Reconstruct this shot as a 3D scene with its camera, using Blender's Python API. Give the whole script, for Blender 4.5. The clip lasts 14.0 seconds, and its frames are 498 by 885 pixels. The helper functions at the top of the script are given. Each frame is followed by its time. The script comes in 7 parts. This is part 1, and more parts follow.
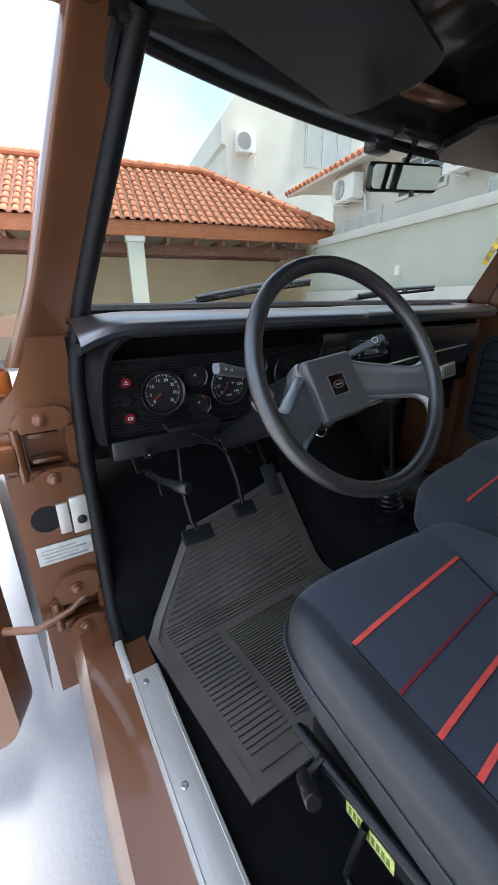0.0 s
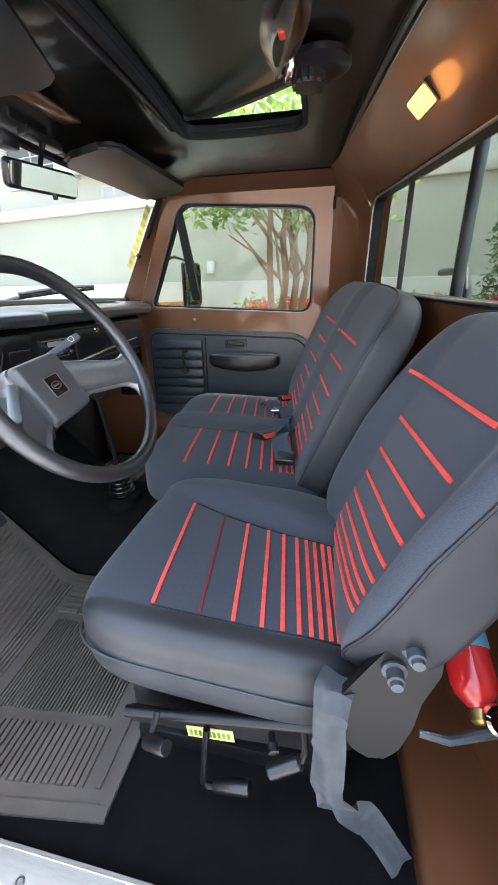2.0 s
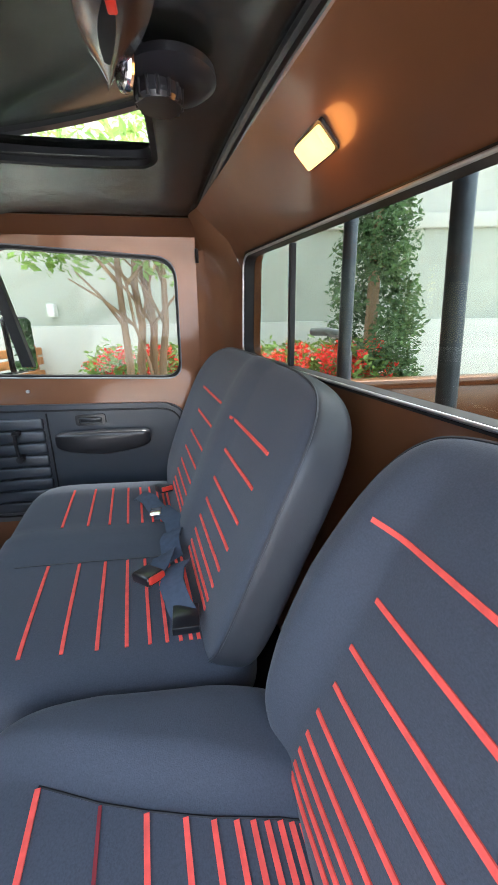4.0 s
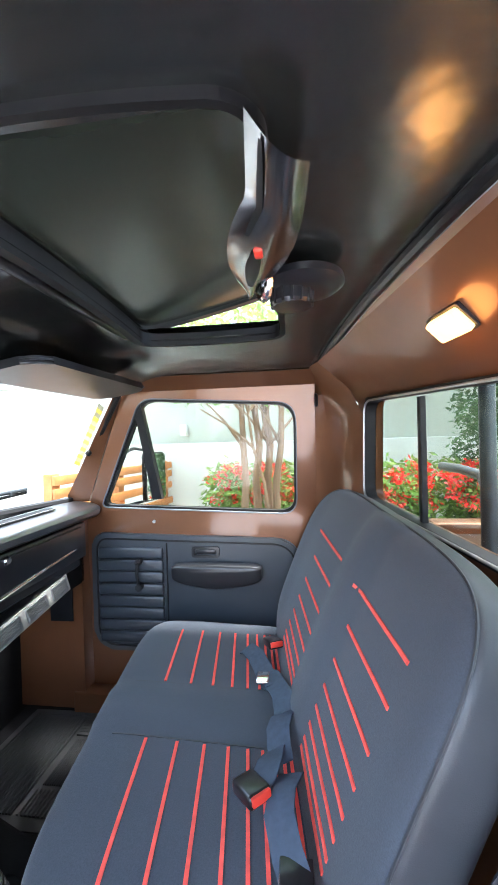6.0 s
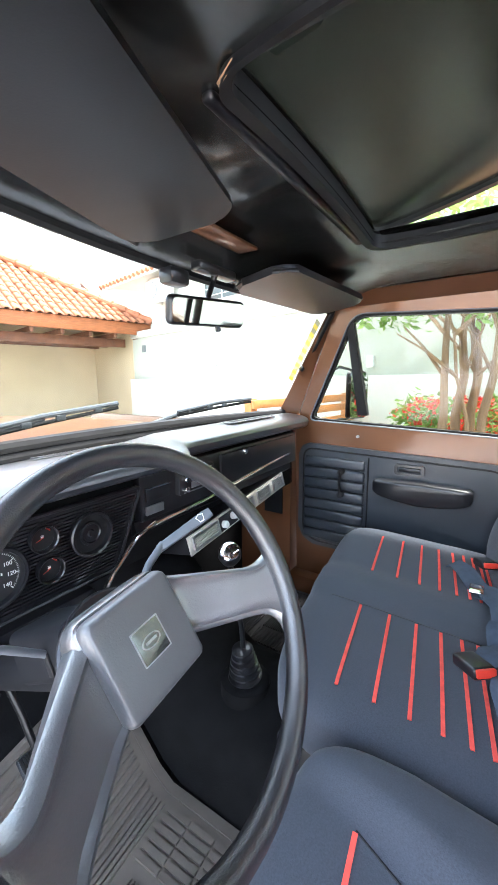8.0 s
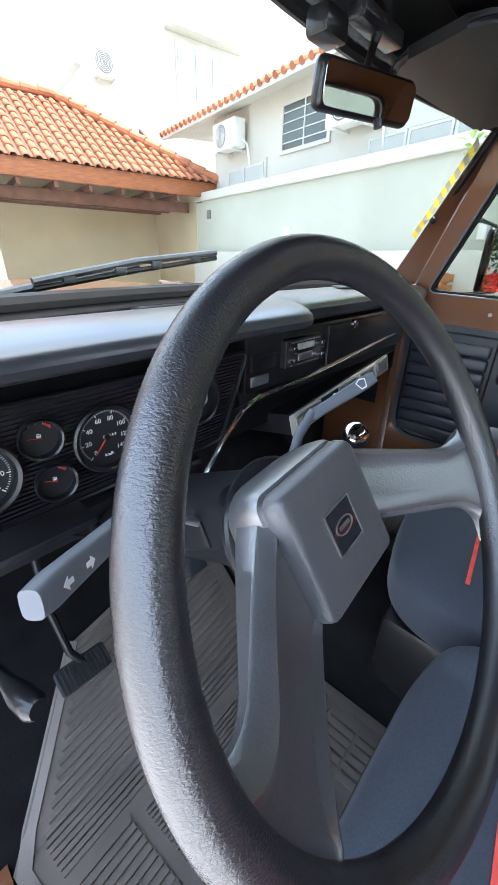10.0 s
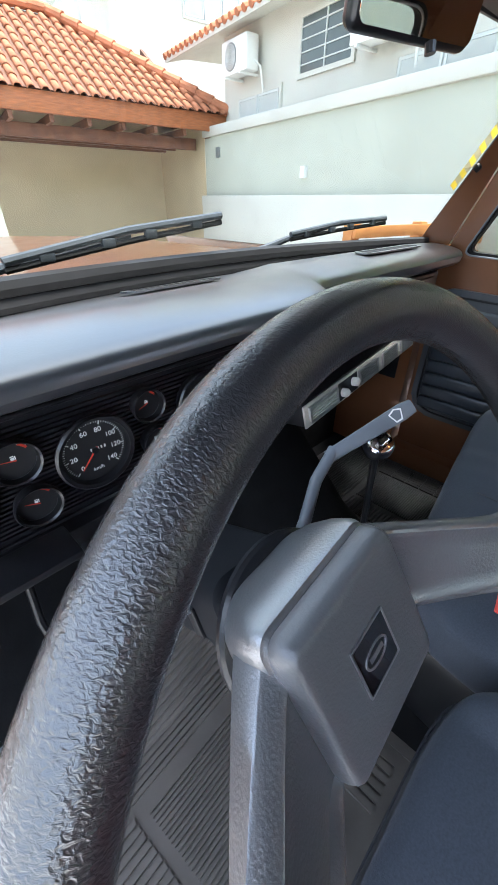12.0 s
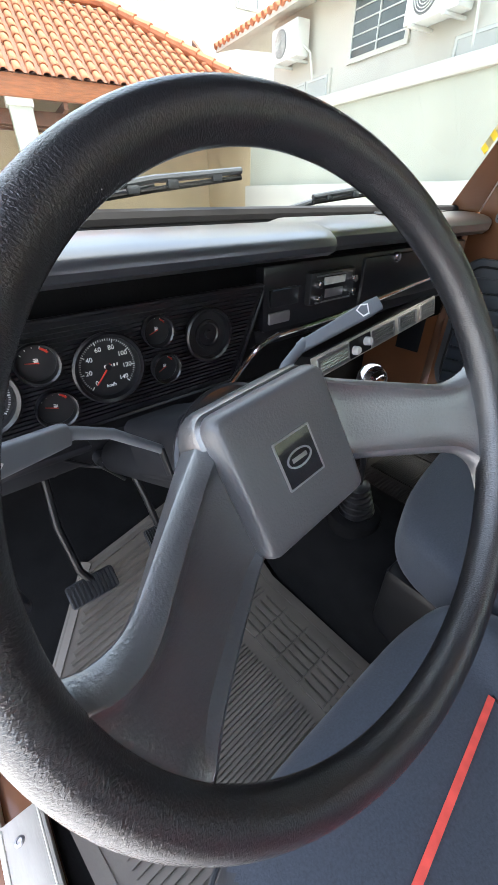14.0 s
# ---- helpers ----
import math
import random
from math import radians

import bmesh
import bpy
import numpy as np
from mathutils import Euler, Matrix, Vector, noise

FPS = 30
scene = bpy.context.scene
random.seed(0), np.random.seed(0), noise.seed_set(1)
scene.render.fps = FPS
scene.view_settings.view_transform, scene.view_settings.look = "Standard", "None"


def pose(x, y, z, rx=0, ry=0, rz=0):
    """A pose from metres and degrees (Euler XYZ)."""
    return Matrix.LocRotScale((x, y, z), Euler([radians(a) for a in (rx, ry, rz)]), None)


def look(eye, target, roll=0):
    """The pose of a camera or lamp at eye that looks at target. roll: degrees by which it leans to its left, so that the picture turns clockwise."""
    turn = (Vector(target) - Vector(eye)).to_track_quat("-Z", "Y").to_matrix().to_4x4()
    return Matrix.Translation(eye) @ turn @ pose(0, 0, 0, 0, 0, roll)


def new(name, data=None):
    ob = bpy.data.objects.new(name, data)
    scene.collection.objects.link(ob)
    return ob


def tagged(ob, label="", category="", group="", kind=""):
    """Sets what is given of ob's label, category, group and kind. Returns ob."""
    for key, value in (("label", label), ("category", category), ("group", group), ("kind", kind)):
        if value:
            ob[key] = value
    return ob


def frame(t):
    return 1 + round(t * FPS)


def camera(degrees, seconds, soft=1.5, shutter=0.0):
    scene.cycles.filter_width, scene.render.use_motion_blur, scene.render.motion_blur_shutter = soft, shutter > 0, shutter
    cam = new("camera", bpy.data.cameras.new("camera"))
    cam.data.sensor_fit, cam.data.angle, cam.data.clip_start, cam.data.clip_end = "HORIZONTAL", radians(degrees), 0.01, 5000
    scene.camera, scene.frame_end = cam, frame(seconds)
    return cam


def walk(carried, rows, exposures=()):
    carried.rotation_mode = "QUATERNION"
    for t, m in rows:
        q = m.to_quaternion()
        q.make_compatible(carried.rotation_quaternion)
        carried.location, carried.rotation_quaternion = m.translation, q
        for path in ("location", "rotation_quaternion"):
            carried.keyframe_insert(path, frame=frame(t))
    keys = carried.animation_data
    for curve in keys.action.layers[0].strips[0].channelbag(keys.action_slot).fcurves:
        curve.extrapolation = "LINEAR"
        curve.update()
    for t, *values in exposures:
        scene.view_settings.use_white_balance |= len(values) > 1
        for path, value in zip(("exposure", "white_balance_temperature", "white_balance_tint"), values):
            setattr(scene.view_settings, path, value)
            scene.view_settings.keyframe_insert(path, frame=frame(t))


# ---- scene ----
cam = camera(67.33, 14.0)
PATH = [
    (0, (-0.8431, -0.3284, 1.4294), (0.1245, 1.2700, 0.7161), -0.52),
    (0.5, (-0.8461, -0.3307, 1.4422), (0.4744, 0.9949, 0.7358), -0.37),
    (1, (-0.8880, -0.3232, 1.4320), (0.7340, 0.6128, 0.7297), -0.31),
    (1.5, (-0.9378, -0.3110, 1.4323), (0.8248, 0.3007, 0.7117), -0.56),
    (2, (-0.9368, -0.3178, 1.4363), (0.8837, 0.0516, 0.6952), -0.65),
    (2.5, (-0.8126, -0.3243, 1.4368), (1.0333, -0.1984, 0.6773), -0.67),
    (3, (-0.7096, -0.3160, 1.4396), (1.1412, -0.3791, 0.6843), -0.57),
    (3.2, (-0.6644, -0.3059, 1.4473), (1.1814, -0.4402, 0.6890), -1.02),
    (5.3, (-0.5569, -0.2206, 1.6367), (1.4068, -0.5366, 1.4268), -1.72),
    (5.5, (-0.5450, -0.2302, 1.6322), (1.4483, -0.3399, 1.5105), -1.72),
    (6, (-0.5263, -0.2473, 1.6288), (1.4579, 0.0026, 1.6124), -1.63),
    (6.5, (-0.5169, -0.2279, 1.6258), (1.4221, 0.2624, 1.6157), -1.41),
    (7, (-0.5373, -0.1799, 1.6174), (1.3169, 0.5688, 1.5829), -1.18),
    (7.5, (-0.5814, -0.1597, 1.5925), (1.1658, 0.8040, 1.4568), -0.96),
    (8, (-0.6274, -0.1539, 1.5530), (1.0167, 0.9358, 1.2222), -0.54),
    (8.5, (-0.6501, -0.1462, 1.5068), (0.8913, 1.0044, 0.9588), -0.02),
    (9, (-0.6635, -0.1002, 1.4809), (0.7273, 1.1228, 0.7260), 0.34),
    (9.2, (-0.6527, -0.0660, 1.4782), (0.7143, 1.1577, 0.6820), 0.28),
    (11.3, (-0.5758, 0.0540, 1.4987), (0.6908, 1.2616, 0.5305), 1.06),
    (11.5, (-0.5580, 0.0666, 1.5093), (0.6856, 1.2773, 0.5154), 0.28),
    (12, (-0.5385, 0.0854, 1.5161), (0.6682, 1.2527, 0.4292), 0.58),
    (12.5, (-0.5388, 0.0817, 1.5103), (0.6435, 1.2247, 0.3720), 0.29),
    (13, (-0.5480, 0.0300, 1.4872), (0.6290, 1.1698, 0.3401), -0.05),
    (13.5, (-0.5742, -0.0177, 1.4647), (0.6023, 1.1342, 0.3294), 0.01),
    (14, (-0.5635, -0.0236, 1.4483), (0.5089, 1.2508, 0.3411), 0.43),
]
EXPO = [(0.0, 1.99, 6150, 8), (0.5, 2.34, 6150, 8), (1.5, 2.94, 6400, 9), (3.2, 3.32, 6450, 9), (5.3, 3.82, 5850, 8), (6.5, 4.12, 6100, 9), (7.5, 4.12, 6300, 9), (8.5, 3.60, 6250, 9),
        (9.2, 3.28, 6100, 8), (11.3, 2.90, 6050, 8), (13.0, 2.88, 6400, 8), (14.0, 3.08, 6600, 9)]
walk(cam, [(t, look(eye, target, roll)) for t, eye, target, roll in PATH], EXPO)

# ---- world and sun ----
SUN_AZ, SUN_EL = radians(135), radians(75)      # compass bearing from +y towards +x, height
world = bpy.data.worlds.new("world")
scene.world = world
world.use_nodes = True
wn = world.node_tree
bg = wn.nodes["Background"]
sky = wn.nodes.new("ShaderNodeTexSky")
sky.sky_type = "NISHITA"
sky.sun_disc = False
sky.sun_elevation, sky.sun_rotation = SUN_EL, SUN_AZ
sky.air_density, sky.dust_density, sky.ozone_density = 1.0, 2.5, 1.0
coord = wn.nodes.new("ShaderNodeTexCoord")
cl = wn.nodes.new("ShaderNodeTexNoise")
cl.inputs["Scale"].default_value, cl.inputs["Detail"].default_value = 3.0, 6.0
cl.inputs["Roughness"].default_value = 0.55
clr = wn.nodes.new("ShaderNodeValToRGB")
clr.color_ramp.elements[0].position, clr.color_ramp.elements[1].position = 0.30, 0.80
skymix = wn.nodes.new("ShaderNodeMixRGB")
skymix.inputs[2].default_value = (4.0, 4.35, 4.85, 1)
wn.links.new(coord.outputs["Generated"], cl.inputs["Vector"])
wn.links.new(cl.outputs["Fac"], clr.inputs["Fac"])
wn.links.new(clr.outputs["Color"], skymix.inputs[0])
wn.links.new(sky.outputs["Color"], skymix.inputs[1])
wn.links.new(skymix.outputs["Color"], bg.inputs["Color"])
bg.inputs["Strength"].default_value = 0.15
sun = new("sun", bpy.data.lights.new("sun", "SUN"))
sun.data.energy, sun.data.angle, sun.data.color = 2.1, radians(14.0), (1.0, 0.96, 0.90)
sd = Vector((math.sin(SUN_AZ) * math.cos(SUN_EL), math.cos(SUN_AZ) * math.cos(SUN_EL), math.sin(SUN_EL)))
sun.matrix_world = look(sd * 50, (0, 0, 0))

# ---- materials ----


def mat(name, col, rough=0.5, metal=0.0, var=0.15, scale=8.0, bump=0.0, bscale=200.0, col2=None, coat=0.0, detail=4.0,
        rvar=0.0, spec=0.5, emit=None, estr=0.0, rand=0.0, trans=0.0, ior=1.45, stretch=None, sheen=0.0, dirt=0.0, crough=0.06, cior=1.6, leafy=0.0):
    m = bpy.data.materials.new(name)
    m.use_nodes = True
    nt = m.node_tree
    p = nt.nodes["Principled BSDF"]
    p.inputs["Roughness"].default_value = rough
    p.inputs["Metallic"].default_value = metal
    p.inputs["Specular IOR Level"].default_value = spec
    p.inputs["Coat Weight"].default_value = coat
    p.inputs["Coat Roughness"].default_value = crough
    p.inputs["Coat IOR"].default_value = cior
    p.inputs["Transmission Weight"].default_value = trans
    p.inputs["IOR"].default_value = ior
    p.inputs["Sheen Weight"].default_value = sheen
    tc = nt.nodes.new("ShaderNodeTexCoord")
    vec = tc.outputs["Object"]
    if stretch:
        mp = nt.nodes.new("ShaderNodeMapping")
        mp.inputs["Scale"].default_value = stretch
        nt.links.new(vec, mp.inputs["Vector"])
        vec = mp.outputs["Vector"]
    n1 = nt.nodes.new("ShaderNodeTexNoise")
    n1.inputs["Scale"].default_value, n1.inputs["Detail"].default_value = scale, detail
    nt.links.new(vec, n1.inputs["Vector"])
    ramp = nt.nodes.new("ShaderNodeValToRGB")
    c2 = col2 or tuple(c * (1 - var) for c in col)
    c1 = col if col2 else tuple(min(1.0, c * (1 + var)) for c in col)
    ramp.color_ramp.elements[0].position, ramp.color_ramp.elements[1].position = 0.3, 0.7
    ramp.color_ramp.elements[0].color, ramp.color_ramp.elements[1].color = (*c2, 1), (*c1, 1)
    nt.links.new(n1.outputs["Fac"], ramp.inputs["Fac"])
    out = ramp.outputs["Color"]
    if rand:
        oi = nt.nodes.new("ShaderNodeObjectInfo")
        geo = nt.nodes.new("ShaderNodeNewGeometry")
        ad = nt.nodes.new("ShaderNodeMath")
        ad.operation = "ADD"
        nt.links.new(oi.outputs["Random"], ad.inputs[0])
        nt.links.new(geo.outputs["Random Per Island"], ad.inputs[1])
        hs = nt.nodes.new("ShaderNodeHueSaturation")
        mr = nt.nodes.new("ShaderNodeMapRange")
        mr.inputs["From Max"].default_value = 2.0
        mr.inputs["To Min"].default_value, mr.inputs["To Max"].default_value = 1 - rand, 1 + rand
        nt.links.new(ad.outputs[0], mr.inputs["Value"])
        nt.links.new(mr.outputs["Result"], hs.inputs["Value"])
        nt.links.new(out, hs.inputs["Color"])
        out = hs.outputs["Color"]
    if dirt:
        n3 = nt.nodes.new("ShaderNodeTexNoise")
        n3.inputs["Scale"].default_value, n3.inputs["Detail"].default_value = 2.3, 8.0
        nt.links.new(tc.outputs["Object"], n3.inputs["Vector"])
        r3 = nt.nodes.new("ShaderNodeValToRGB")
        r3.color_ramp.elements[0].position, r3.color_ramp.elements[1].position = 0.5, 0.75
        r3.color_ramp.elements[0].color, r3.color_ramp.elements[1].color = (0, 0, 0, 1), (dirt, dirt, dirt, 1)
        nt.links.new(n3.outputs["Fac"], r3.inputs["Fac"])
        mx = nt.nodes.new("ShaderNodeMixRGB")
        mx.inputs[2].default_value = (0.16, 0.14, 0.12, 1)
        nt.links.new(r3.outputs["Color"], mx.inputs[0])
        nt.links.new(out, mx.inputs[1])
        out = mx.outputs["Color"]
    nt.links.new(out, p.inputs["Base Color"])
    if bump:
        n2 = nt.nodes.new("ShaderNodeTexNoise")
        n2.inputs["Scale"].default_value, n2.inputs["Detail"].default_value = bscale, 3.0
        nt.links.new(vec, n2.inputs["Vector"])
        b = nt.nodes.new("ShaderNodeBump")
        b.inputs["Strength"].default_value, b.inputs["Distance"].default_value = bump, 0.4 / bscale
        nt.links.new(n2.outputs["Fac"], b.inputs["Height"])
        nt.links.new(b.outputs["Normal"], p.inputs["Normal"])
        nt.links.new(b.outputs["Normal"], p.inputs["Coat Normal"])
    if rvar:
        mr2 = nt.nodes.new("ShaderNodeMapRange")
        mr2.inputs["To Min"].default_value, mr2.inputs["To Max"].default_value = max(0.02, rough - rvar), rough + rvar
        n4 = nt.nodes.new("ShaderNodeTexNoise")
        n4.inputs["Scale"].default_value = scale * 2.3
        nt.links.new(tc.outputs["Object"], n4.inputs["Vector"])
        nt.links.new(n4.outputs["Fac"], mr2.inputs["Value"])
        nt.links.new(mr2.outputs["Result"], p.inputs["Roughness"])
    if leafy:
        tl = nt.nodes.new("ShaderNodeBsdfTranslucent")
        nt.links.new(out, tl.inputs["Color"])
        ms = nt.nodes.new("ShaderNodeMixShader")
        ms.inputs[0].default_value = leafy
        nt.links.new(p.outputs[0], ms.inputs[1])
        nt.links.new(tl.outputs[0], ms.inputs[2])
        nt.links.new(ms.outputs[0], nt.nodes["Material Output"].inputs["Surface"])
    if emit:
        p.inputs["Emission Color"].default_value = (*emit, 1)
        p.inputs["Emission Strength"].default_value = estr
    return m


M = {}
M["paint"] = mat("brown_metallic_paint", (0.172, 0.071, 0.031), 0.34, 0.45, 0.1, 6, coat=0.6, crough=0.09, rvar=0.06, cior=1.6, spec=0.4)
M["headliner"] = mat("black_headliner_vinyl", (0.009, 0.010, 0.0095), 0.6, 0, 0.1, 5, 0.10, 7, rvar=0.04, spec=0.1, coat=1.0, crough=0.25, cior=2.2)
M["visor"] = mat("black_visor_vinyl", (0.0055, 0.006, 0.007), 0.5, 0, 0.1, 9, 0.10, 420, rvar=0.05, spec=0.2, coat=0.6, crough=0.32, cior=1.65)
M["badge"] = mat("black_enamel", (0.015, 0.015, 0.017), 0.12, 0, 0.1, 15, coat=1.0, crough=0.05, cior=2.0)
M["enamel"] = mat("black_gloss_enamel", (0.0055, 0.0055, 0.006), 0.5, 0, 0.1, 15, spec=0.15, coat=0.25, crough=0.3)
M["tan"] = mat("tan_backing", (0.42, 0.24, 0.13), 0.7, 0, 0.2, 40)
M["vinyl"] = mat("black_vinyl", (0.022, 0.024, 0.030), 0.50, 0, 0.1, 9, 0.12, 420, rvar=0.05, spec=0.25, coat=0.2, crough=0.35)
M["dash"] = mat("black_padded_dash", (0.022, 0.023, 0.027), 0.38, 0, 0.1, 9, 0.10, 500, rvar=0.05, spec=0.5, coat=1.0, crough=0.29, cior=2.3)
M["dashside"] = mat("black_moulded_dash_end", (0.010, 0.0105, 0.0125), 0.6, 0, 0.1, 9, 0.10, 500, rvar=0.05, spec=0.14)
M["doorvinyl"] = mat("dark_door_vinyl", (0.027, 0.034, 0.044), 0.42, 0, 0.08, 9, 0.2, 450, rvar=0.05, coat=0.5, crough=0.28)
M["fabric"] = mat("charcoal_knit_fabric", (0.055, 0.063, 0.079), 0.8, 0, 0.14, 420, 0.5, 600, sheen=0.15, spec=0.25)
M["seatvinyl"] = mat("charcoal_vinyl", (0.043, 0.045, 0.050), 0.44, 0, 0.15, 12, 0.2, 600, rvar=0.06)
M["red"] = mat("red_knit_stripe", (0.85, 0.10, 0.075), 0.8, 0, 0.12, 60, 0.4, 900)
M["darkred"] = mat("dark_red_stripe", (0.22, 0.02, 0.025), 0.8, 0, 0.12, 60)
M["orange"] = mat("orange_lens", (0.75, 0.20, 0.04), 0.25, 0, 0.1, 20, coat=0.6)
M["redplastic"] = mat("red_plastic", (0.65, 0.05, 0.03), 0.35, 0, 0.05, 20)
M["plastic"] = mat("black_plastic", (0.012, 0.012, 0.014), 0.34, 0, 0.2, 15, 0.1, 300, spec=0.3, coat=0.5, crough=0.13)
M["wheel"] = mat("black_grained_rim", (0.016, 0.016, 0.018), 0.42, 0, 0.12, 15, 0.42, 480, rvar=0.04, spec=0.5, coat=0.9, crough=0.14, cior=1.8)
rt = M["wheel"].node_tree
ruv = rt.nodes.new("ShaderNodeUVMap")
ruv.uv_map = "girth"
rmp = rt.nodes.new("ShaderNodeMapping")
rmp.inputs["Scale"].default_value = (1000, 620, 1)
rns = rt.nodes.new("ShaderNodeTexNoise")
rns.inputs["Scale"].default_value, rns.inputs["Detail"].default_value, rns.inputs["Distortion"].default_value = 1.0, 3.0, 0.6
rbp = rt.nodes.new("ShaderNodeBump")
rbp.inputs["Strength"].default_value, rbp.inputs["Distance"].default_value = 0.58, 0.0008
rt.links.new(ruv.outputs["UV"], rmp.inputs["Vector"])
rt.links.new(rmp.outputs["Vector"], rns.inputs["Vector"])
rt.links.new(rns.outputs["Fac"], rbp.inputs["Height"])
rt.links.new(rbp.outputs["Normal"], rt.nodes["Principled BSDF"].inputs["Normal"])
rt.links.new(rbp.outputs["Normal"], rt.nodes["Principled BSDF"].inputs["Coat Normal"])
M["spoke"] = mat("black_grained_spoke", (0.078, 0.078, 0.081), 0.45, 0, 0.12, 15, 0.40, 520, rvar=0.04, spec=0.5, coat=1.0, crough=0.27, cior=2.35)
M["hub"] = mat("dark_grey_hub_plastic", (0.085, 0.085, 0.089), 0.5, 0, 0.08, 15, 0.3, 520, rvar=0.04, spec=0.5, coat=0.6, crough=0.36, cior=1.8)
M["shroud"] = mat("dark_grey_moulded_plastic", (0.024, 0.024, 0.026), 0.5, 0, 0.1, 15, 0.25, 420, rvar=0.04)
M["lever"] = mat("grey_stalk_plastic", (0.13, 0.14, 0.155), 0.42, 0, 0.1, 15)
# driver's mat rubber, its tone holding dust and the light at the door
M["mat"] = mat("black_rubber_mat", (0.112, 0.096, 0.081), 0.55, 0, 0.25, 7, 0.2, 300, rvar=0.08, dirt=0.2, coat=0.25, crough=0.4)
# same rubber with the passenger footwell's shade put into its colour
M["footmat"] = mat("shaded_rubber_mat", (0.022, 0.022, 0.022), 0.55, 0, 0.25, 7, 0.2, 300, rvar=0.08, coat=0.3, crough=0.35)
M["carpet"] = mat("black_floor_rubber", (0.007, 0.007, 0.0075), 0.8, 0, 0.25, 20, 0.3, 250, spec=0.08)
M["alu"] = mat("scuffed_aluminium", (0.62, 0.60, 0.55), 0.42, 0.45, 0.16, 14, 0.15, 120, rvar=0.14, stretch=(1, 0.2, 1))
M["chrome"] = mat("chrome", (0.82, 0.82, 0.83), 0.09, 1.0, 0.03, 10, rvar=0.03)
M["steel"] = mat("dull_steel", (0.45, 0.45, 0.46), 0.35, 0.9, 0.15, 30, rvar=0.1)
M["blacksteel"] = mat("black_painted_steel", (0.008, 0.008, 0.009), 0.38, 0.0, 0.2, 20, rvar=0.08, spec=0.5)
M["sheenmetal"] = mat("polished_dark_metal", (0.50, 0.49, 0.50), 0.16, 1.0, 0.1, 12, rvar=0.05)
M["belt"] = mat("grey_belt_webbing", (0.115, 0.125, 0.145), 0.5, 0, 0.12, 80, 0.3, 700, sheen=0.2, coat=0.3, crough=0.4)
M["beltnavy"] = mat("navy_belt_webbing", (0.05, 0.068, 0.10), 0.7, 0, 0.15, 80, 0.4, 700)
M["white"] = mat("white_marking", (0.75, 0.75, 0.73), 0.5, 0, 0.03, 10)
M["grille"] = mat("speaker_black", (0.014, 0.014, 0.015), 0.5, 0, 0.1, 30)
M["amber"] = mat("amber_tape", (0.85, 0.72, 0.22), 0.5, 0, 0.1, 30, leafy=0.6)
M["greytape"] = mat("grey_tape", (0.56, 0.54, 0.42), 0.5, 0, 0.1, 30, leafy=0.6)
M["greylabel"] = mat("grey_paper_label", (0.55, 0.56, 0.52), 0.5, 0, 0.15, 60)
M["yellowlabel"] = mat("yellow_green_label", (0.60, 0.62, 0.20), 0.5, 0, 0.15, 40)
M["plaster"] = mat("white_plaster", (0.60, 0.585, 0.525), 0.8, 0, 0.05, 1.5, 0.3, 60, dirt=0.10)
M["palegreen"] = mat("pale_green_plaster", (0.47, 0.48, 0.41), 0.8, 0, 0.05, 1.2, 0.3, 60, dirt=0.08)
M["cream"] = mat("cream_plaster", (0.57, 0.455, 0.295), 0.8, 0, 0.06, 1.0, 0.3, 60, dirt=0.08)
M["tile"] = mat("terracotta_tile", (0.42, 0.158, 0.080), 0.75, 0, 0.2, 5, 0.4, 60, rand=0.14)
M["beam"] = mat("stained_timber", (0.33, 0.11, 0.04), 0.5, 0, 0.25, 6, 0.3, 60, stretch=(1, 1, 8))
M["darkbeam"] = mat("dark_timber", (0.16, 0.065, 0.035), 0.6, 0, 0.25, 6)
M["concrete"] = mat("pale_concrete_paving", (0.43, 0.425, 0.423), 0.8, 0, 0.12, 1.5, 0.5, 70, dirt=0.18)
M["leaf"] = mat("green_leaf", (0.20, 0.33, 0.07), 0.5, 0, 0.35, 3, rand=0.4, leafy=0.4)
M["hedge"] = mat("hedge_leaf", (0.20, 0.33, 0.07), 0.5, 0, 0.35, 3, rand=0.4, leafy=0.35)
M["cypress"] = mat("conifer_leaf", (0.10, 0.17, 0.065), 0.6, 0, 0.35, 3, rand=0.4, leafy=0.3)
M["flower"] = mat("red_petal", (0.70, 0.03, 0.02), 0.5, 0, 0.2, 9, rand=0.2)
M["bark"] = mat("pale_bark", (0.27, 0.165, 0.095), 0.85, 0, 0.3, 9, 0.8, 40, stretch=(1, 1, 0.25))
M["acwhite"] = mat("white_casing", (0.78, 0.78, 0.75), 0.5, 0, 0.05, 5)
M["acdark"] = mat("dark_grille", (0.18, 0.19, 0.19), 0.6, 0, 0.1, 5)
M["shutter"] = mat("pale_grey_shutter", (0.60, 0.62, 0.60), 0.6, 0, 0.06, 5)
M["windark"] = mat("dark_window_glass", (0.10, 0.12, 0.12), 0.12, 0, 0.1, 4)
M["rubber"] = mat("black_weather_rubber", (0.009, 0.009, 0.010), 0.5, 0, 0.2, 30, spec=0.3)
M["darklens"] = mat("dark_red_lens", (0.22, 0.012, 0.018), 0.25, 0, 0.05, 10, coat=0.5)
M["wiper"] = mat("grey_wiper_metal", (0.075, 0.085, 0.10), 0.38, 0.3, 0.15, 30)
M["redpaint"] = mat("red_gloss_paint", (0.50, 0.02, 0.02), 0.2, 0, 0.05, 10, coat=0.5)
M["blue"] = mat("blue_label", (0.12, 0.36, 0.50), 0.4, 0, 0.1, 30)
M["brass"] = mat("brass", (0.6, 0.42, 0.15), 0.3, 0.9, 0.1, 20)
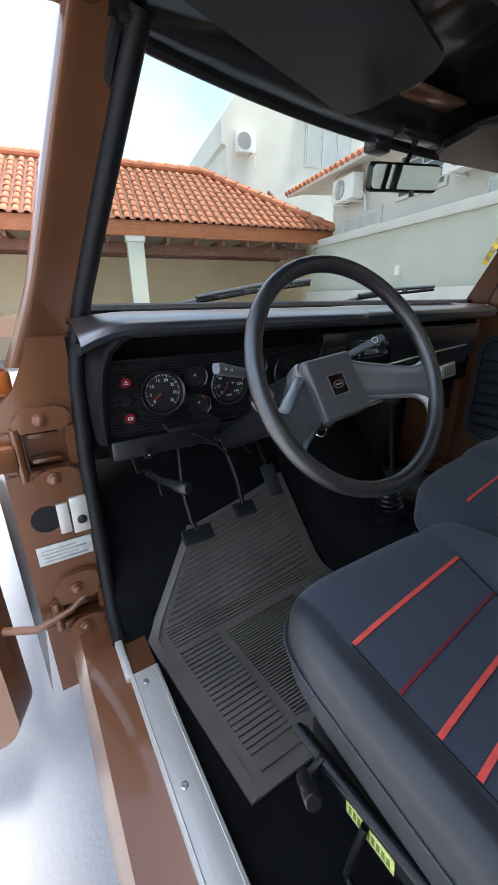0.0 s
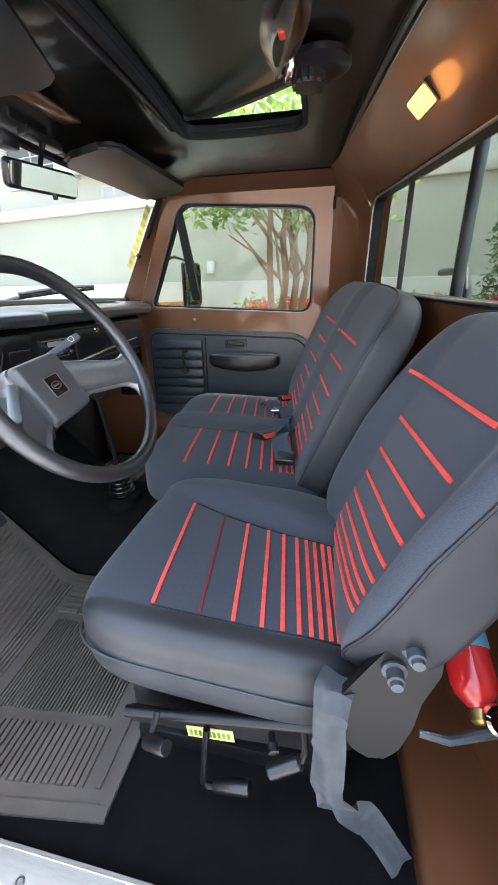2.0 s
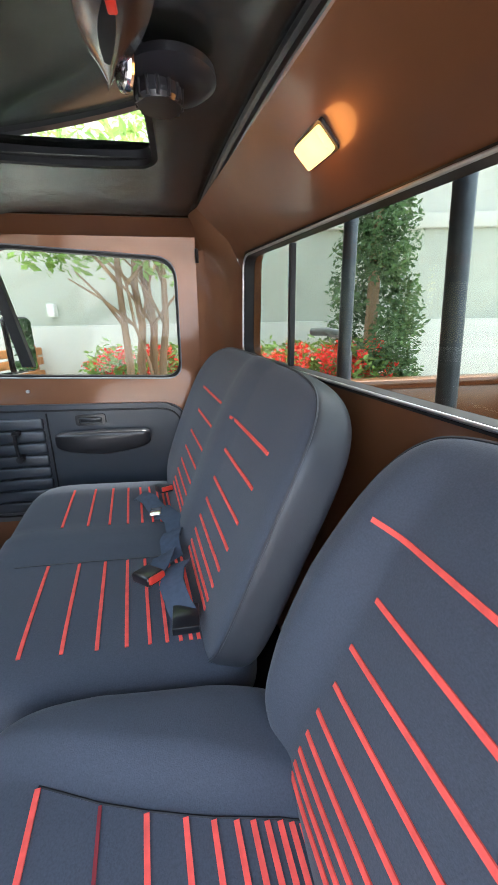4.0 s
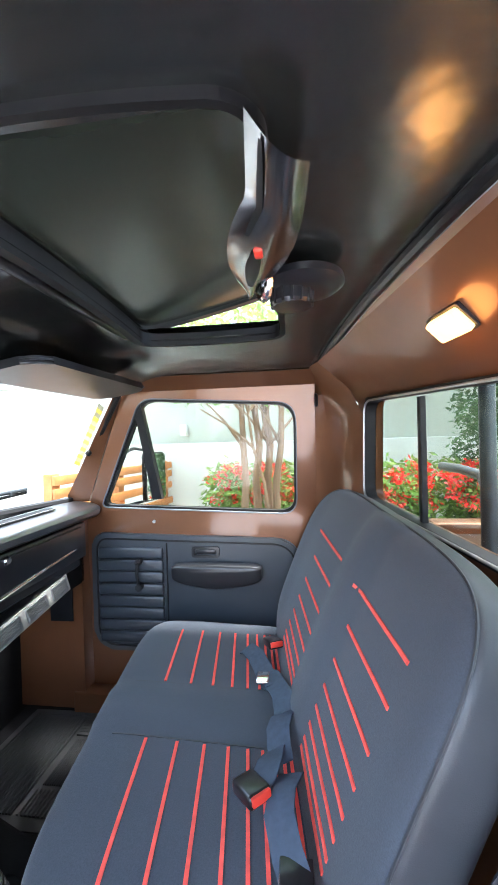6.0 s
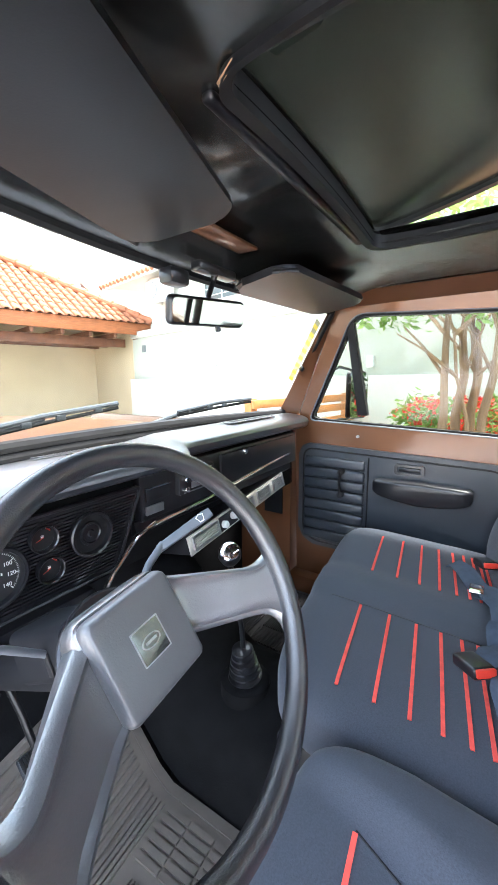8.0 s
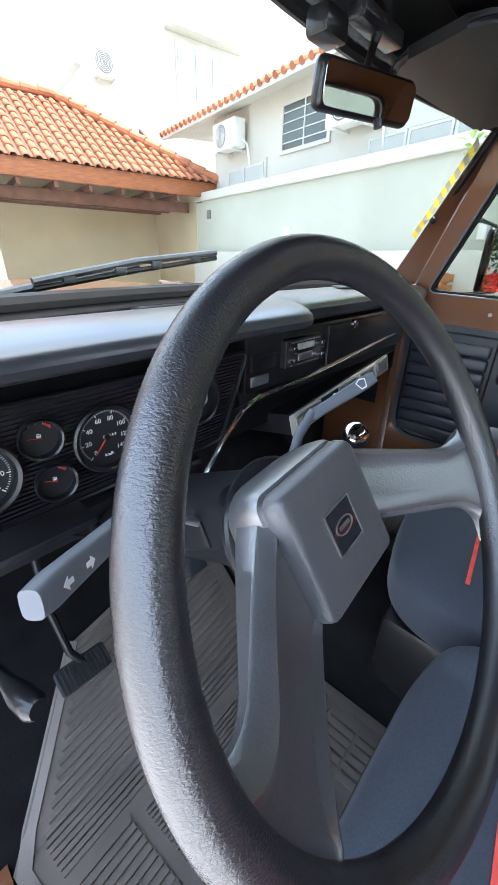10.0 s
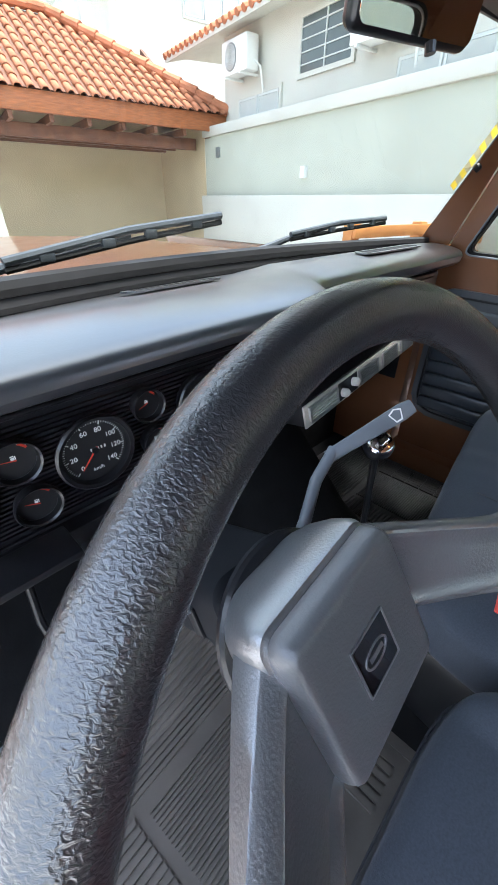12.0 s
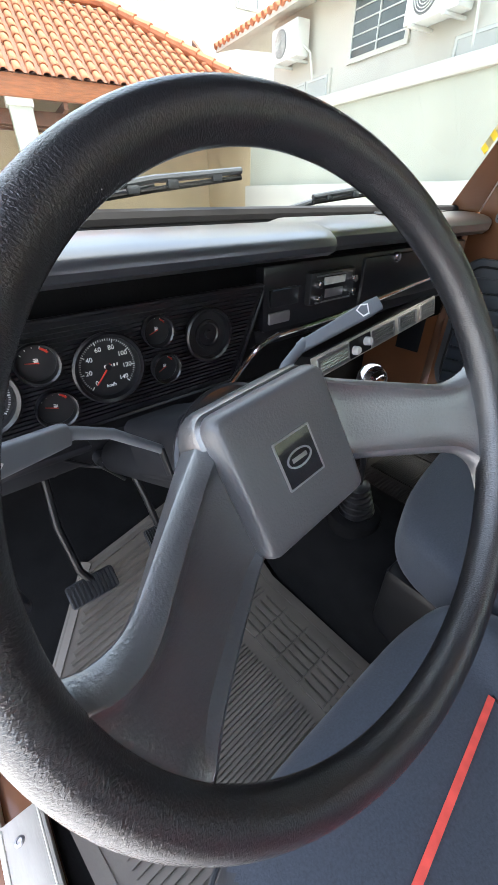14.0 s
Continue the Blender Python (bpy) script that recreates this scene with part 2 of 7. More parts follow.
M["lamp"] = mat("lamp_lens", (0.55, 0.25, 0.06), 0.3, 0, 0.02, 5, emit=(1.0, 0.50, 0.13), estr=0.36)
M["mirror"] = mat("mirror_glass", (0.80, 0.82, 0.82), 0.02, 1.0, 0.01, 3)
M["woodfence"] = mat("orange_timber_fence", (0.50, 0.20, 0.06), 0.6, 0, 0.2, 6)
M["tint"] = mat("smoked_acrylic", (0.026, 0.031, 0.023), 0.22, 0, 0.05, 4, spec=0.8)


def glass_mat(name, tint, base, edge):
    m = bpy.data.materials.new(name)
    m.use_nodes = True
    nt = m.node_tree
    nt.nodes.clear()
    o = nt.nodes.new("ShaderNodeOutputMaterial")
    tr = nt.nodes.new("ShaderNodeBsdfTransparent")
    tr.inputs["Color"].default_value = (*tint, 1)
    gl = nt.nodes.new("ShaderNodeBsdfGlossy")
    gl.inputs["Roughness"].default_value = 0.02
    lw = nt.nodes.new("ShaderNodeLayerWeight")
    lw.inputs["Blend"].default_value = 0.25
    mr = nt.nodes.new("ShaderNodeMapRange")
    mr.inputs["To Min"].default_value, mr.inputs["To Max"].default_value = base, edge
    pw = nt.nodes.new("ShaderNodeMath")
    pw.operation = "POWER"
    pw.inputs[1].default_value = 3.0
    mx = nt.nodes.new("ShaderNodeMixShader")
    nt.links.new(lw.outputs["Facing"], pw.inputs[0])
    nt.links.new(pw.outputs[0], mr.inputs["Value"])
    nt.links.new(mr.outputs["Result"], mx.inputs[0])
    nt.links.new(tr.outputs[0], mx.inputs[1])
    nt.links.new(gl.outputs[0], mx.inputs[2])
    nt.links.new(mx.outputs[0], o.inputs["Surface"])
    return m


M["glass"] = glass_mat("clear_car_glass", (0.635, 0.65, 0.595), 0.025, 0.35)

# ---- mesh helpers ----


def finish(name, bm, material, parent=None, label="", smooth=True, angle=35):
    me = bpy.data.meshes.new(name)
    bmesh.ops.recalc_face_normals(bm, faces=bm.faces[:])
    bm.to_mesh(me)
    bm.free()
    me.materials.append(M[material] if isinstance(material, str) else material)
    if smooth:
        me.polygons.foreach_set("use_smooth", [True] * len(me.polygons))
        me.set_sharp_from_angle(angle=radians(angle))
    ob = new(name, me)
    if parent:
        ob.parent = parent
    if label:
        ob["label"] = label
    return ob


part = finish


def thing(name, label, category, at=(0, 0, 0), group="", kind=""):
    e = new(name)
    e.location = at
    e.empty_display_size = 0.05
    tagged(e, label, category, group, kind)
    return e


def B():
    return bmesh.new()


def box(bm, lo, hi, bevel=0.0, seg=2, m=None):
    lo, hi = Vector(lo), Vector(hi)
    r = bmesh.ops.create_cube(bm, size=1.0)
    vs = r["verts"]
    for v in vs:
        v.co = Vector((lo[i] + (v.co[i] + 0.5) * (hi[i] - lo[i]) for i in range(3)))
    if bevel:
        es = {e for v in vs for e in v.link_edges}
        rr = bmesh.ops.bevel(bm, geom=list(es), offset=bevel, segments=seg, affect="EDGES", profile=0.5)
        vs = list({v for f in rr["faces"] for v in f.verts} | {v for v in vs if v.is_valid})
    if m is not None:
        for v in vs:
            v.co = m @ v.co
    return vs


def tube(bm, pts, r, seg=10, closed=False, caps=True):
    """A round tube along points; r is a number or a list."""
    pts = [Vector(p) for p in pts]
    n = len(pts)
    rs = r if isinstance(r, (list, tuple)) else [r] * n
    rings, ref = [], None
    for i, p in enumerate(pts):
        a = pts[(i - 1) % n] if (i or closed) else p
        b = pts[(i + 1) % n] if (i < n - 1 or closed) else p
        d = (b - a).normalized()
        if ref is None:
            ref = d.orthogonal().normalized()
        ref = (ref - d * ref.dot(d)).normalized()
        q = d.cross(ref)
        rings.append([bm.verts.new(p + rs[i] * (math.cos(2 * math.pi * k / seg) * ref + math.sin(2 * math.pi * k / seg) * q)) for k in range(seg)])
    for i in range(n if closed else n - 1):
        A, C = rings[i], rings[(i + 1) % n]
        for k in range(seg):
            bm.faces.new((A[k], A[(k + 1) % seg], C[(k + 1) % seg], C[k]))
    if caps and not closed:
        bm.faces.new(rings[0][::-1])
        bm.faces.new(rings[-1])
    return rings


def cyl(bm, a, b, r, seg=20, r2=None):
    return tube(bm, [a, b], [r, r if r2 is None else r2], seg)


def lathe(bm, prof, m, seg=24):
    """prof: (radius, height) along local z; m places it."""
    rings = []
    for r, h in prof:
        rings.append([bm.verts.new(m @ Vector((r * math.cos(2 * math.pi * k / seg), r * math.sin(2 * math.pi * k / seg), h))) for k in range(seg)])
    for A, C in zip(rings, rings[1:]):
        for k in range(seg):
            bm.faces.new((A[k], A[(k + 1) % seg], C[(k + 1) % seg], C[k]))
    bm.faces.new(rings[0][::-1])
    bm.faces.new(rings[-1])


def prism(bm, poly, f, depth):
    """A polygon of 2D points made solid: f(u, v, w) gives the place, w runs from 0 to depth."""
    a = [bm.verts.new(f(u, v, 0)) for u, v in poly]
    b = [bm.verts.new(f(u, v, depth)) for u, v in poly]
    bm.faces.new(a)
    bm.faces.new(b[::-1])
    n = len(poly)
    for i in range(n):
        bm.faces.new((a[i], b[i], b[(i + 1) % n], a[(i + 1) % n]))


def rrect(x0, y0, x1, y1, r, seg=6):
    rs = r if isinstance(r, (list, tuple)) else [r] * 4
    out = []
    for (cx, cy, a0), q in zip(((x1, y1, 0), (x0, y1, 90), (x0, y0, 180), (x1, y0, 270)), rs):
        ox = cx - q if cx == x1 else cx + q
        oy = cy - q if cy == y1 else cy + q
        for k in range(seg + 1):
            a = radians(a0 + 90 * k / seg)
            out.append((ox + q * math.cos(a), oy + q * math.sin(a)))
    return out


def ringface(bm, outer, inner, f, depth):
    """A frame between two loops of equally many 2D points, made solid."""
    n = len(outer)
    oa = [bm.verts.new(f(u, v, 0)) for u, v in outer]
    ia = [bm.verts.new(f(u, v, 0)) for u, v in inner]
    ob = [bm.verts.new(f(u, v, depth)) for u, v in outer]
    ib = [bm.verts.new(f(u, v, depth)) for u, v in inner]
    for i in range(n):
        j = (i + 1) % n
        bm.faces.new((oa[i], oa[j], ia[j], ia[i]))
        bm.faces.new((ob[j], ob[i], ib[i], ib[j]))
        bm.faces.new((oa[j], oa[i], ob[i], ob[j]))
        bm.faces.new((ia[i], ia[j], ib[j], ib[i]))


def grid(bm, f, nu, nv):
    vs = [[bm.verts.new(f(i / nu, j / nv)) for j in range(nv + 1)] for i in range(nu + 1)]
    for i in range(nu):
        for j in range(nv):
            bm.faces.new((vs[i][j], vs[i + 1][j], vs[i + 1][j + 1], vs[i][j + 1]))
    return vs


def pillow(bm, half, p, warp, n=20):
    """A soft box: a cube whose points are pulled on to a p-norm ball, then shaped by warp."""
    seen = {}

    def vert(c):
        k = tuple(round(v, 5) for v in c)
        if k not in seen:
            q = (abs(c[0]) ** p + abs(c[1]) ** p + abs(c[2]) ** p) ** (1 / p)
            seen[k] = bm.verts.new(warp(Vector((c[0] / q * half[0], c[1] / q * half[1], c[2] / q * half[2]))))
        return seen[k]
    sp = [math.sin((-1 + 2 * i / n) * math.pi / 2 * 0.8) / math.sin(math.pi / 2 * 0.8) for i in range(n + 1)]
    for ax in range(3):
        for sg in (-1, 1):
            for i in range(n):
                for j in range(n):
                    q = []
                    for a, b in ((sp[i], sp[j]), (sp[i + 1], sp[j]), (sp[i + 1], sp[j + 1]), (sp[i], sp[j + 1])):
                        c = [0, 0, 0]
                        c[ax], c[(ax + 1) % 3], c[(ax + 2) % 3] = sg, a, b
                        q.append(vert(c))
                    bm.faces.new(q)


def ribbon(bm, pts, nrm, w, lift=0.002, thick=0.002):
    """A flat strip along points: nrm is the face normal, w the width across."""
    rows = []
    n = len(pts)
    for i, p in enumerate(pts):
        p = Vector(p)
        d = (Vector(pts[min(i + 1, n - 1)]) - Vector(pts[max(i - 1, 0)])).normalized()
        nn = Vector(nrm[i] if isinstance(nrm, list) else nrm).normalized()
        s = d.cross(nn).normalized() * w / 2
        rows.append([bm.verts.new(p + s + nn * lift), bm.verts.new(p - s + nn * lift), bm.verts.new(p - s + nn * (lift - thick)), bm.verts.new(p + s + nn * (lift - thick))])
    for A, C in zip(rows, rows[1:]):
        for k in range(4):
            bm.faces.new((A[k], A[(k + 1) % 4], C[(k + 1) % 4], C[k]))
    bm.faces.new(rows[0][::-1])
    bm.faces.new(rows[-1])


def text(name, s, size, m, material, parent, label=""):
    cu = bpy.data.curves.new(name, "FONT")
    cu.body, cu.size, cu.extrude = s, size, 0.0004
    cu.align_x, cu.align_y = "CENTER", "CENTER"
    tmp = bpy.data.objects.new(name, cu)
    scene.collection.objects.link(tmp)
    bpy.context.view_layer.update()
    me = bpy.data.meshes.new_from_object(tmp.evaluated_get(bpy.context.evaluated_depsgraph_get()))
    bpy.data.objects.remove(tmp)
    me.materials.clear()
    me.materials.append(M[material])
    me.transform(m)
    ob = new(name, me)
    ob.parent = parent
    if label:
        ob["label"] = label
    return ob


def frame_m(o, ex, ey):
    ex = Vector(ex).normalized()
    ez = ex.cross(Vector(ey)).normalized()
    ey = ez.cross(ex)
    return Matrix((ex, ey, ez)).transposed().to_4x4() if o is None else Matrix.Translation(o) @ Matrix((ex, ey, ez)).transposed().to_4x4()


# ---- the cab ----
MID = 0.06          # the cab's centre line


def side_x(z):
    """Inner face of the passenger side: upright below the belt line, leaning in above it."""
    return 0.85 if z < 1.36 else 0.85 - 0.17 * (z - 1.36)


def left_x(z):
    return 2 * MID - side_x(z) + 0.01


def rear_y(x, z):
    """Front face of the cab's back panel."""
    return -0.565 + 0.17 * x + (1.1 * (z - 1.735) if z > 1.735 else 0)


def roof_z(x, y):
    a = (x - MID) / 0.76
    return 1.915 - 0.075 * a * a - (0.9 * (y - 0.16) ** 2 if y > 0.16 else 0.0)


def polar(outer, inner, c, n=120):
    """Both loops sampled along the same rays from c, so that they can be joined."""
    angs = sorted({round(math.atan2(q[1] - c[1], q[0] - c[0]), 4) for q in (*outer, *inner)} | {round(-math.pi + 2 * math.pi * k / n, 4) for k in range(n)})

    def cast(poly, a):
        d = (math.cos(a), math.sin(a))
        best = None
        for (x1, y1), (x2, y2) in zip(poly, poly[1:] + poly[:1]):
            ex, ey = x2 - x1, y2 - y1
            den = d[0] * ey - d[1] * ex
            if abs(den) < 1e-12:
                continue
            t = ((x1 - c[0]) * ey - (y1 - c[1]) * ex) / den
            s = ((x1 - c[0]) * d[1] - (y1 - c[1]) * d[0]) / den
            if t > 0 and -1e-6 <= s <= 1 + 1e-6 and (best is None or t < best):
                best = t
        return (c[0] + best * d[0], c[1] + best * d[1])
    return [cast(outer, a) for a in angs], [cast(inner, a) for a in angs]


def rounded(poly, r, seg=6):
    """A polygon with its corners rounded."""
    out = []
    n = len(poly)
    rs = r if isinstance(r, (list, tuple)) else [r] * n
    for i in range(n):
        p = Vector(poly[i]).to_2d()
        a = (Vector(poly[i - 1]).to_2d() - p)
        b = (Vector(poly[(i + 1) % n]).to_2d() - p)
        q = min(rs[i], a.length * 0.49, b.length * 0.49)
        s, e = p + a.normalized() * q, p + b.normalized() * q
        for k in range(seg + 1):
            t = k / seg
            v = s * (1 - t) ** 2 + p * 2 * t * (1 - t) + e * t * t
            out.append((v.x, v.y))
    return out


# ground: one sheet to the horizon
bm = B()
grid(bm, lambda u, v: Vector((-300 + 600 * u, -300 + 600 * v, 0)), 12, 12)
tagged(part("ground", bm, "concrete", smooth=False), "pale concrete driveway, dusty and sunlit", "ground", kind="structure")

# floor, toe board and tunnel
bm = B()
box(bm, (-0.745, -0.95, 0.54), (0.86, 0.46, 0.60))
box(bm, (0.30, 0.46, 0.54), (0.90, 0.85, 0.60))
prism(bm, [(0.44, 0.60), (0.80, 0.98), (0.80, 1.10), (0.84, 1.10), (0.84, 0.94), (0.47, 0.54)], lambda u, v, w: Vector((-0.745 + w, u, v)), 1.05)
tagged(part("floor", bm, "carpet", label=""), "black rubber-covered cab floor with sloping toe board", "floor", kind="structure")
bm = B()


def tunnel(u, v):
    y = -0.30 + 1.10 * v
    h = 0.20 * max(0.0, min(1.0, (y + 0.2) / 0.45))
    a = math.pi * u
    return Vector((0.085 - 0.185 * math.cos(a), y, 0.598 + (0.02 + h) * math.sin(a) ** 0.6 + max(0, y - 0.42) * 1.0))


grid(bm, tunnel, 20, 16)
tagged(part("transmission_tunnel", bm, "carpet"), "black rubber-covered transmission hump in the floor", "floor hump", kind="structure")

# roof and headliner
bm = B()
NX, NY = 64, 44
SUN = (-0.222, 0.424, -0.214, 0.143)      # the roof hatch: x from, x to, y from, y to
xs = sorted({left_x(1.82) + (side_x(1.82) - left_x(1.82)) * i / NX for i in range(NX + 1)} | {SUN[0], SUN[1]})
ys = sorted({-0.52 + 0.92 * j / NY for j in range(NY + 1)} | {SUN[2], SUN[3]})


def head_y(x, y):
    """Bends the back edge of the headliner along the back panel."""
    return y if y > -0.25 else -0.25 + (y + 0.25) / -0.27 * (rear_y(x, 1.84) - 0.012 + 0.25)


def billow(x, y):
    """Slack folds of the vinyl between the hatch and the windshield."""
    k = max(0.0, min(1.0, (y - 0.165) / 0.05)) * max(0.0, min(1.0, (0.36 - y) / 0.08)) * max(0.0, min(1.0, (0.58 - abs(x - 0.06)) / 0.12))
    return k * (0.006 * math.sin(23 * x + 14 * y + 2.0 * math.sin(9 * x)) + 0.004 * math.sin(41 * y - 12 * x))


for dz in (0.0, 0.03):
    vv = {}
    for x in xs:
        for y in ys:
            vv[x, y] = bm.verts.new((x, head_y(x, y), roof_z(x, y) + billow(x, y) + dz))
    for x, x2 in zip(xs, xs[1:]):
        for y, y2 in zip(ys, ys[1:]):
            if x >= SUN[0] - 1e-6 and x2 <= SUN[1] + 1e-6 and y >= SUN[2] - 1e-6 and y2 <= SUN[3] + 1e-6:
                continue
            bm.faces.new((vv[x, y], vv[x2, y], vv[x2, y2], vv[x, y2]))
tagged(part("ceiling", bm, "headliner"), "glossy black vinyl headliner with a roof hatch opening", "ceiling", kind="structure")

bm = B()
grid(bm, lambda u, v: Vector((MID - 0.84 + 1.68 * u, -0.66 + 1.08 * v, roof_z(MID - 0.84 + 1.68 * u, -0.66 + 1.08 * v) + 0.045)), 24, 16)
dead = [f for f in bm.faces if SUN[0] - 0.06 < f.calc_center_median().x < SUN[1] + 0.06 and SUN[2] - 0.06 < f.calc_center_median().y < SUN[3] + 0.06]
bmesh.ops.delete(bm, geom=dead, context="FACES")
tagged(part("roof", bm, "paint"), "brown metallic steel cab roof", "roof", kind="structure")

# passenger side: door with its window
DOOR_OUT = [(0.565, 0.66), (0.575, 1.36), (0.375, 1.815), (-0.315, 1.815), (-0.315, 0.66)]
DOOR_WIN = rounded([(0.515, 1.380), (-0.245, 1.350), (-0.250, 1.755), (0.315, 1.790)], [0.03, 0.06, 0.07, 0.05])


def on_side(u, v, w):
    return Vector((side_x(v) + w, u, v))


door = thing("door_1", "closed brown passenger door with black padded trim panel", "door", (0.85, 0.1, 0.66), kind="structure")


def sub(name, bm, material, parent, label="", **k):
    """A part of a thing that has its own origin."""
    bmesh.ops.translate(bm, verts=bm.verts[:], vec=-parent.location)
    return part(name, bm, material, parent, label, **k)


bm = B()
o, i = polar(DOOR_OUT, DOOR_WIN, (0.1, 1.58))
ringface(bm, o, i, on_side, 0.05)
sub("door_frame", bm, "paint", door, "brown painted door frame")
bm = B()
win_in = [(0.1 + (u - 0.1) * 0.972, 1.58 + (v - 1.58) * 0.955) for u, v in DOOR_WIN]
o, i = polar(DOOR_WIN, win_in, (0.1, 1.58))
ringface(bm, o, i, lambda u, v, w: on_side(u, v, w + 0.012), 0.03)
sub("window_seal", bm, "rubber", door, "black rubber window seal")
bm = B()
prism(bm, DOOR_WIN, lambda u, v, w: on_side(u, v, w + 0.028), 0.004)
g = sub("window_pane", bm, "glass", door, "clear glass")
g.visible_shadow = False
bm = B()
prism(bm, [(0.2675, 1.410), (0.3045, 1.410), (0.345, 1.775), (0.318, 1.775)], lambda u, v, w: on_side(u, v, w + 0.006), 0.03)
sub("vent_divider", bm, "rubber", door, "black quarter window divider")
# pale tube that stands for the light caught on the seal lip
bm = B()
tube(bm, [on_side(u, v, 0.003) for u, v in DOOR_WIN], 0.0035, 8, closed=True)
sub("window_moulding", bm, "lever", door, "thin grey tube in place of the light along the seal lip")
# trim panel
bm = B()
PAN = rounded([(0.552, 0.83), (0.552, 1.285), (-0.255, 1.262), (-0.255, 0.83)], [0.09, 0.06, 0.10, 0.06], 8)
prism(bm, PAN, lambda u, v, w: Vector((0.851 - w, u, v)), 0.016)
bmesh.ops.bevel(bm, geom=[e for e in bm.edges if all(abs(v.co.x - 0.835) < 1e-4 for v in e.verts)], offset=0.006, segments=3, affect="EDGES")
sub("trim_panel", bm, "doorvinyl", door, "black vinyl trim panel")
for k in range(8):
    bm = B()
    z0, z1 = 0.865 + 0.046 * k, 0.865 + 0.046 * k + 0.043
    box(bm, (0.822, 0.262, z0), (0.840, 0.522, z1), 0.009, 3)
    sub("padded_rib", bm, "doorvinyl", door)
bm = B()
tube(bm, [(0.836, 0.25, 0.855), (0.834, 0.25, 1.245)], 0.003, 8)
sub("seam", bm, "rubber", door)
bm = B()
tube(bm, [(0.834, u, v) for u, v in rounded([(0.53, 0.85), (0.53, 1.262), (-0.235, 1.242), (-0.235, 0.85)], [0.08, 0.05, 0.09, 0.05], 8)], 0.0035, 8, closed=True)
sub("piping", bm, "rubber", door)
bm = B()


def armrest(c):
    y, z, x = c
    return Vector((0.838 - 0.055 * (x + 0.5), 0.055 + y, 1.135 + z * (1 - 0.25 * abs(y) / 0.17) + 0.012 * (abs(y) / 0.17) ** 2))


pillow(bm, (0.168, 0.045, 0.5), 5, armrest, 14)
sub("armrest", bm, "plastic", door, "black padded armrest pull")
bm = B()
o, i = polar(rrect(0.045, 1.195, 0.150, 1.235, 0.01), rrect(0.055, 1.203, 0.140, 1.226, 0.006), (0.0975, 1.215))
ringface(bm, o, i, lambda u, v, w: Vector((0.836 - w, u, v)), 0.012)
sub("handle_bezel", bm, "plastic", door, "black door handle surround")
bm = B()
box(bm, (0.828, 0.060, 1.206), (0.834, 0.135, 1.223), 0.003)
sub("door_handle", bm, "plastic", door)
bm = B()
cyl(bm, (0.84, 0.352, 1.085), (0.80, 0.352, 1.085), 0.013, 16)
cyl(bm, (0.84, 0.352, 1.18), (0.80, 0.352, 1.18), 0.012, 16)
tube(bm, [(0.805, 0.352, 1.085), (0.80, 0.356, 1.13), (0.797, 0.352, 1.18)], 0.006, 8)
sub("window_crank", bm, "blacksteel", door, "black window winder")
bm = B()
cyl(bm, (0.851, 0.30, 1.325), (0.842, 0.30, 1.325), 0.006, 10)
sub("screw", bm, "steel", door)

# front body post, header and roof rail of the passenger side, mirrored for the driver's side


def post(bm, a, b, w, d):
    """A flat post between two points: w across y, d across x."""
    rows = []
    for p in (a, b):
        rows.append([bm.verts.new(Vector(p) + Vector(q)) for q in ((-d / 2, -w / 2, 0), (d / 2, -w / 2, 0), (d / 2, w / 2, 0), (-d / 2, w / 2, 0))])
    for k in range(4):
        bm.faces.new((rows[0][k], rows[0][(k + 1) % 4], rows[1][(k + 1) % 4], rows[1][k]))
    bm.faces.new(rows[0][::-1])
    bm.faces.new(rows[1])


frame_ob = thing("windshield_frame", "brown painted windshield surround with black rubber seal", "windshield frame", (MID, 0.6, 1.4), kind="structure")
WS_B, WS_T = 1.405, 1.800


def shield(u, v, lift=0.0):
    """The windshield: u from -1 (driver) to 1, v from 0 (base) to 1 (top)."""
    x = MID + u * (0.795 - 0.105 * v)
    y = (0.80 - 0.15 * u * u) * (1 - v) + (0.475 - 0.09 * u * u) * v
    return Vector((x, y + lift * 0.7, WS_B + (WS_T - WS_B) * v + lift * 0.7))


for sg in (1,):
    bm = B()
    q = [shield(sg * 0.985, k / 8) for k in range(9)]
    rows = []
    for k, p in enumerate(q):
        z = p.z
        xo = (side_x(z) + 0.05 if sg > 0 else left_x(z) - 0.06)
        yd = DOOR_OUT[1][0] + (DOOR_OUT[2][0] - DOOR_OUT[1][0]) * (z - 1.36) / 0.455 + 0.004
        xi = side_x(z) if sg > 0 else left_x(z)
        rows.append([bm.verts.new(c) for c in (p + Vector((-0.012 * sg, 0, 0)), (xi - 0.004 * sg, yd, z), (xo, yd + 0.006, z), p + Vector((0.06 * sg, 0.01, 0)))])
    for A, C in zip(rows, rows[1:]):
        for k in range(4):
            bm.faces.new((A[k], A[(k + 1) % 4], C[(k + 1) % 4], C[k]))
    bm.faces.new(rows[0][::-1])
    bm.faces.new(rows[-1])
    sub("pillar", bm, "paint", frame_ob, "brown painted windshield post")
# the driver's post, a rounded section that widens into the jamb


def post_in(z):
    return -0.613 - 0.295 * (1.82 - z) + 0.07 * max(0.0, 1.46 - z)


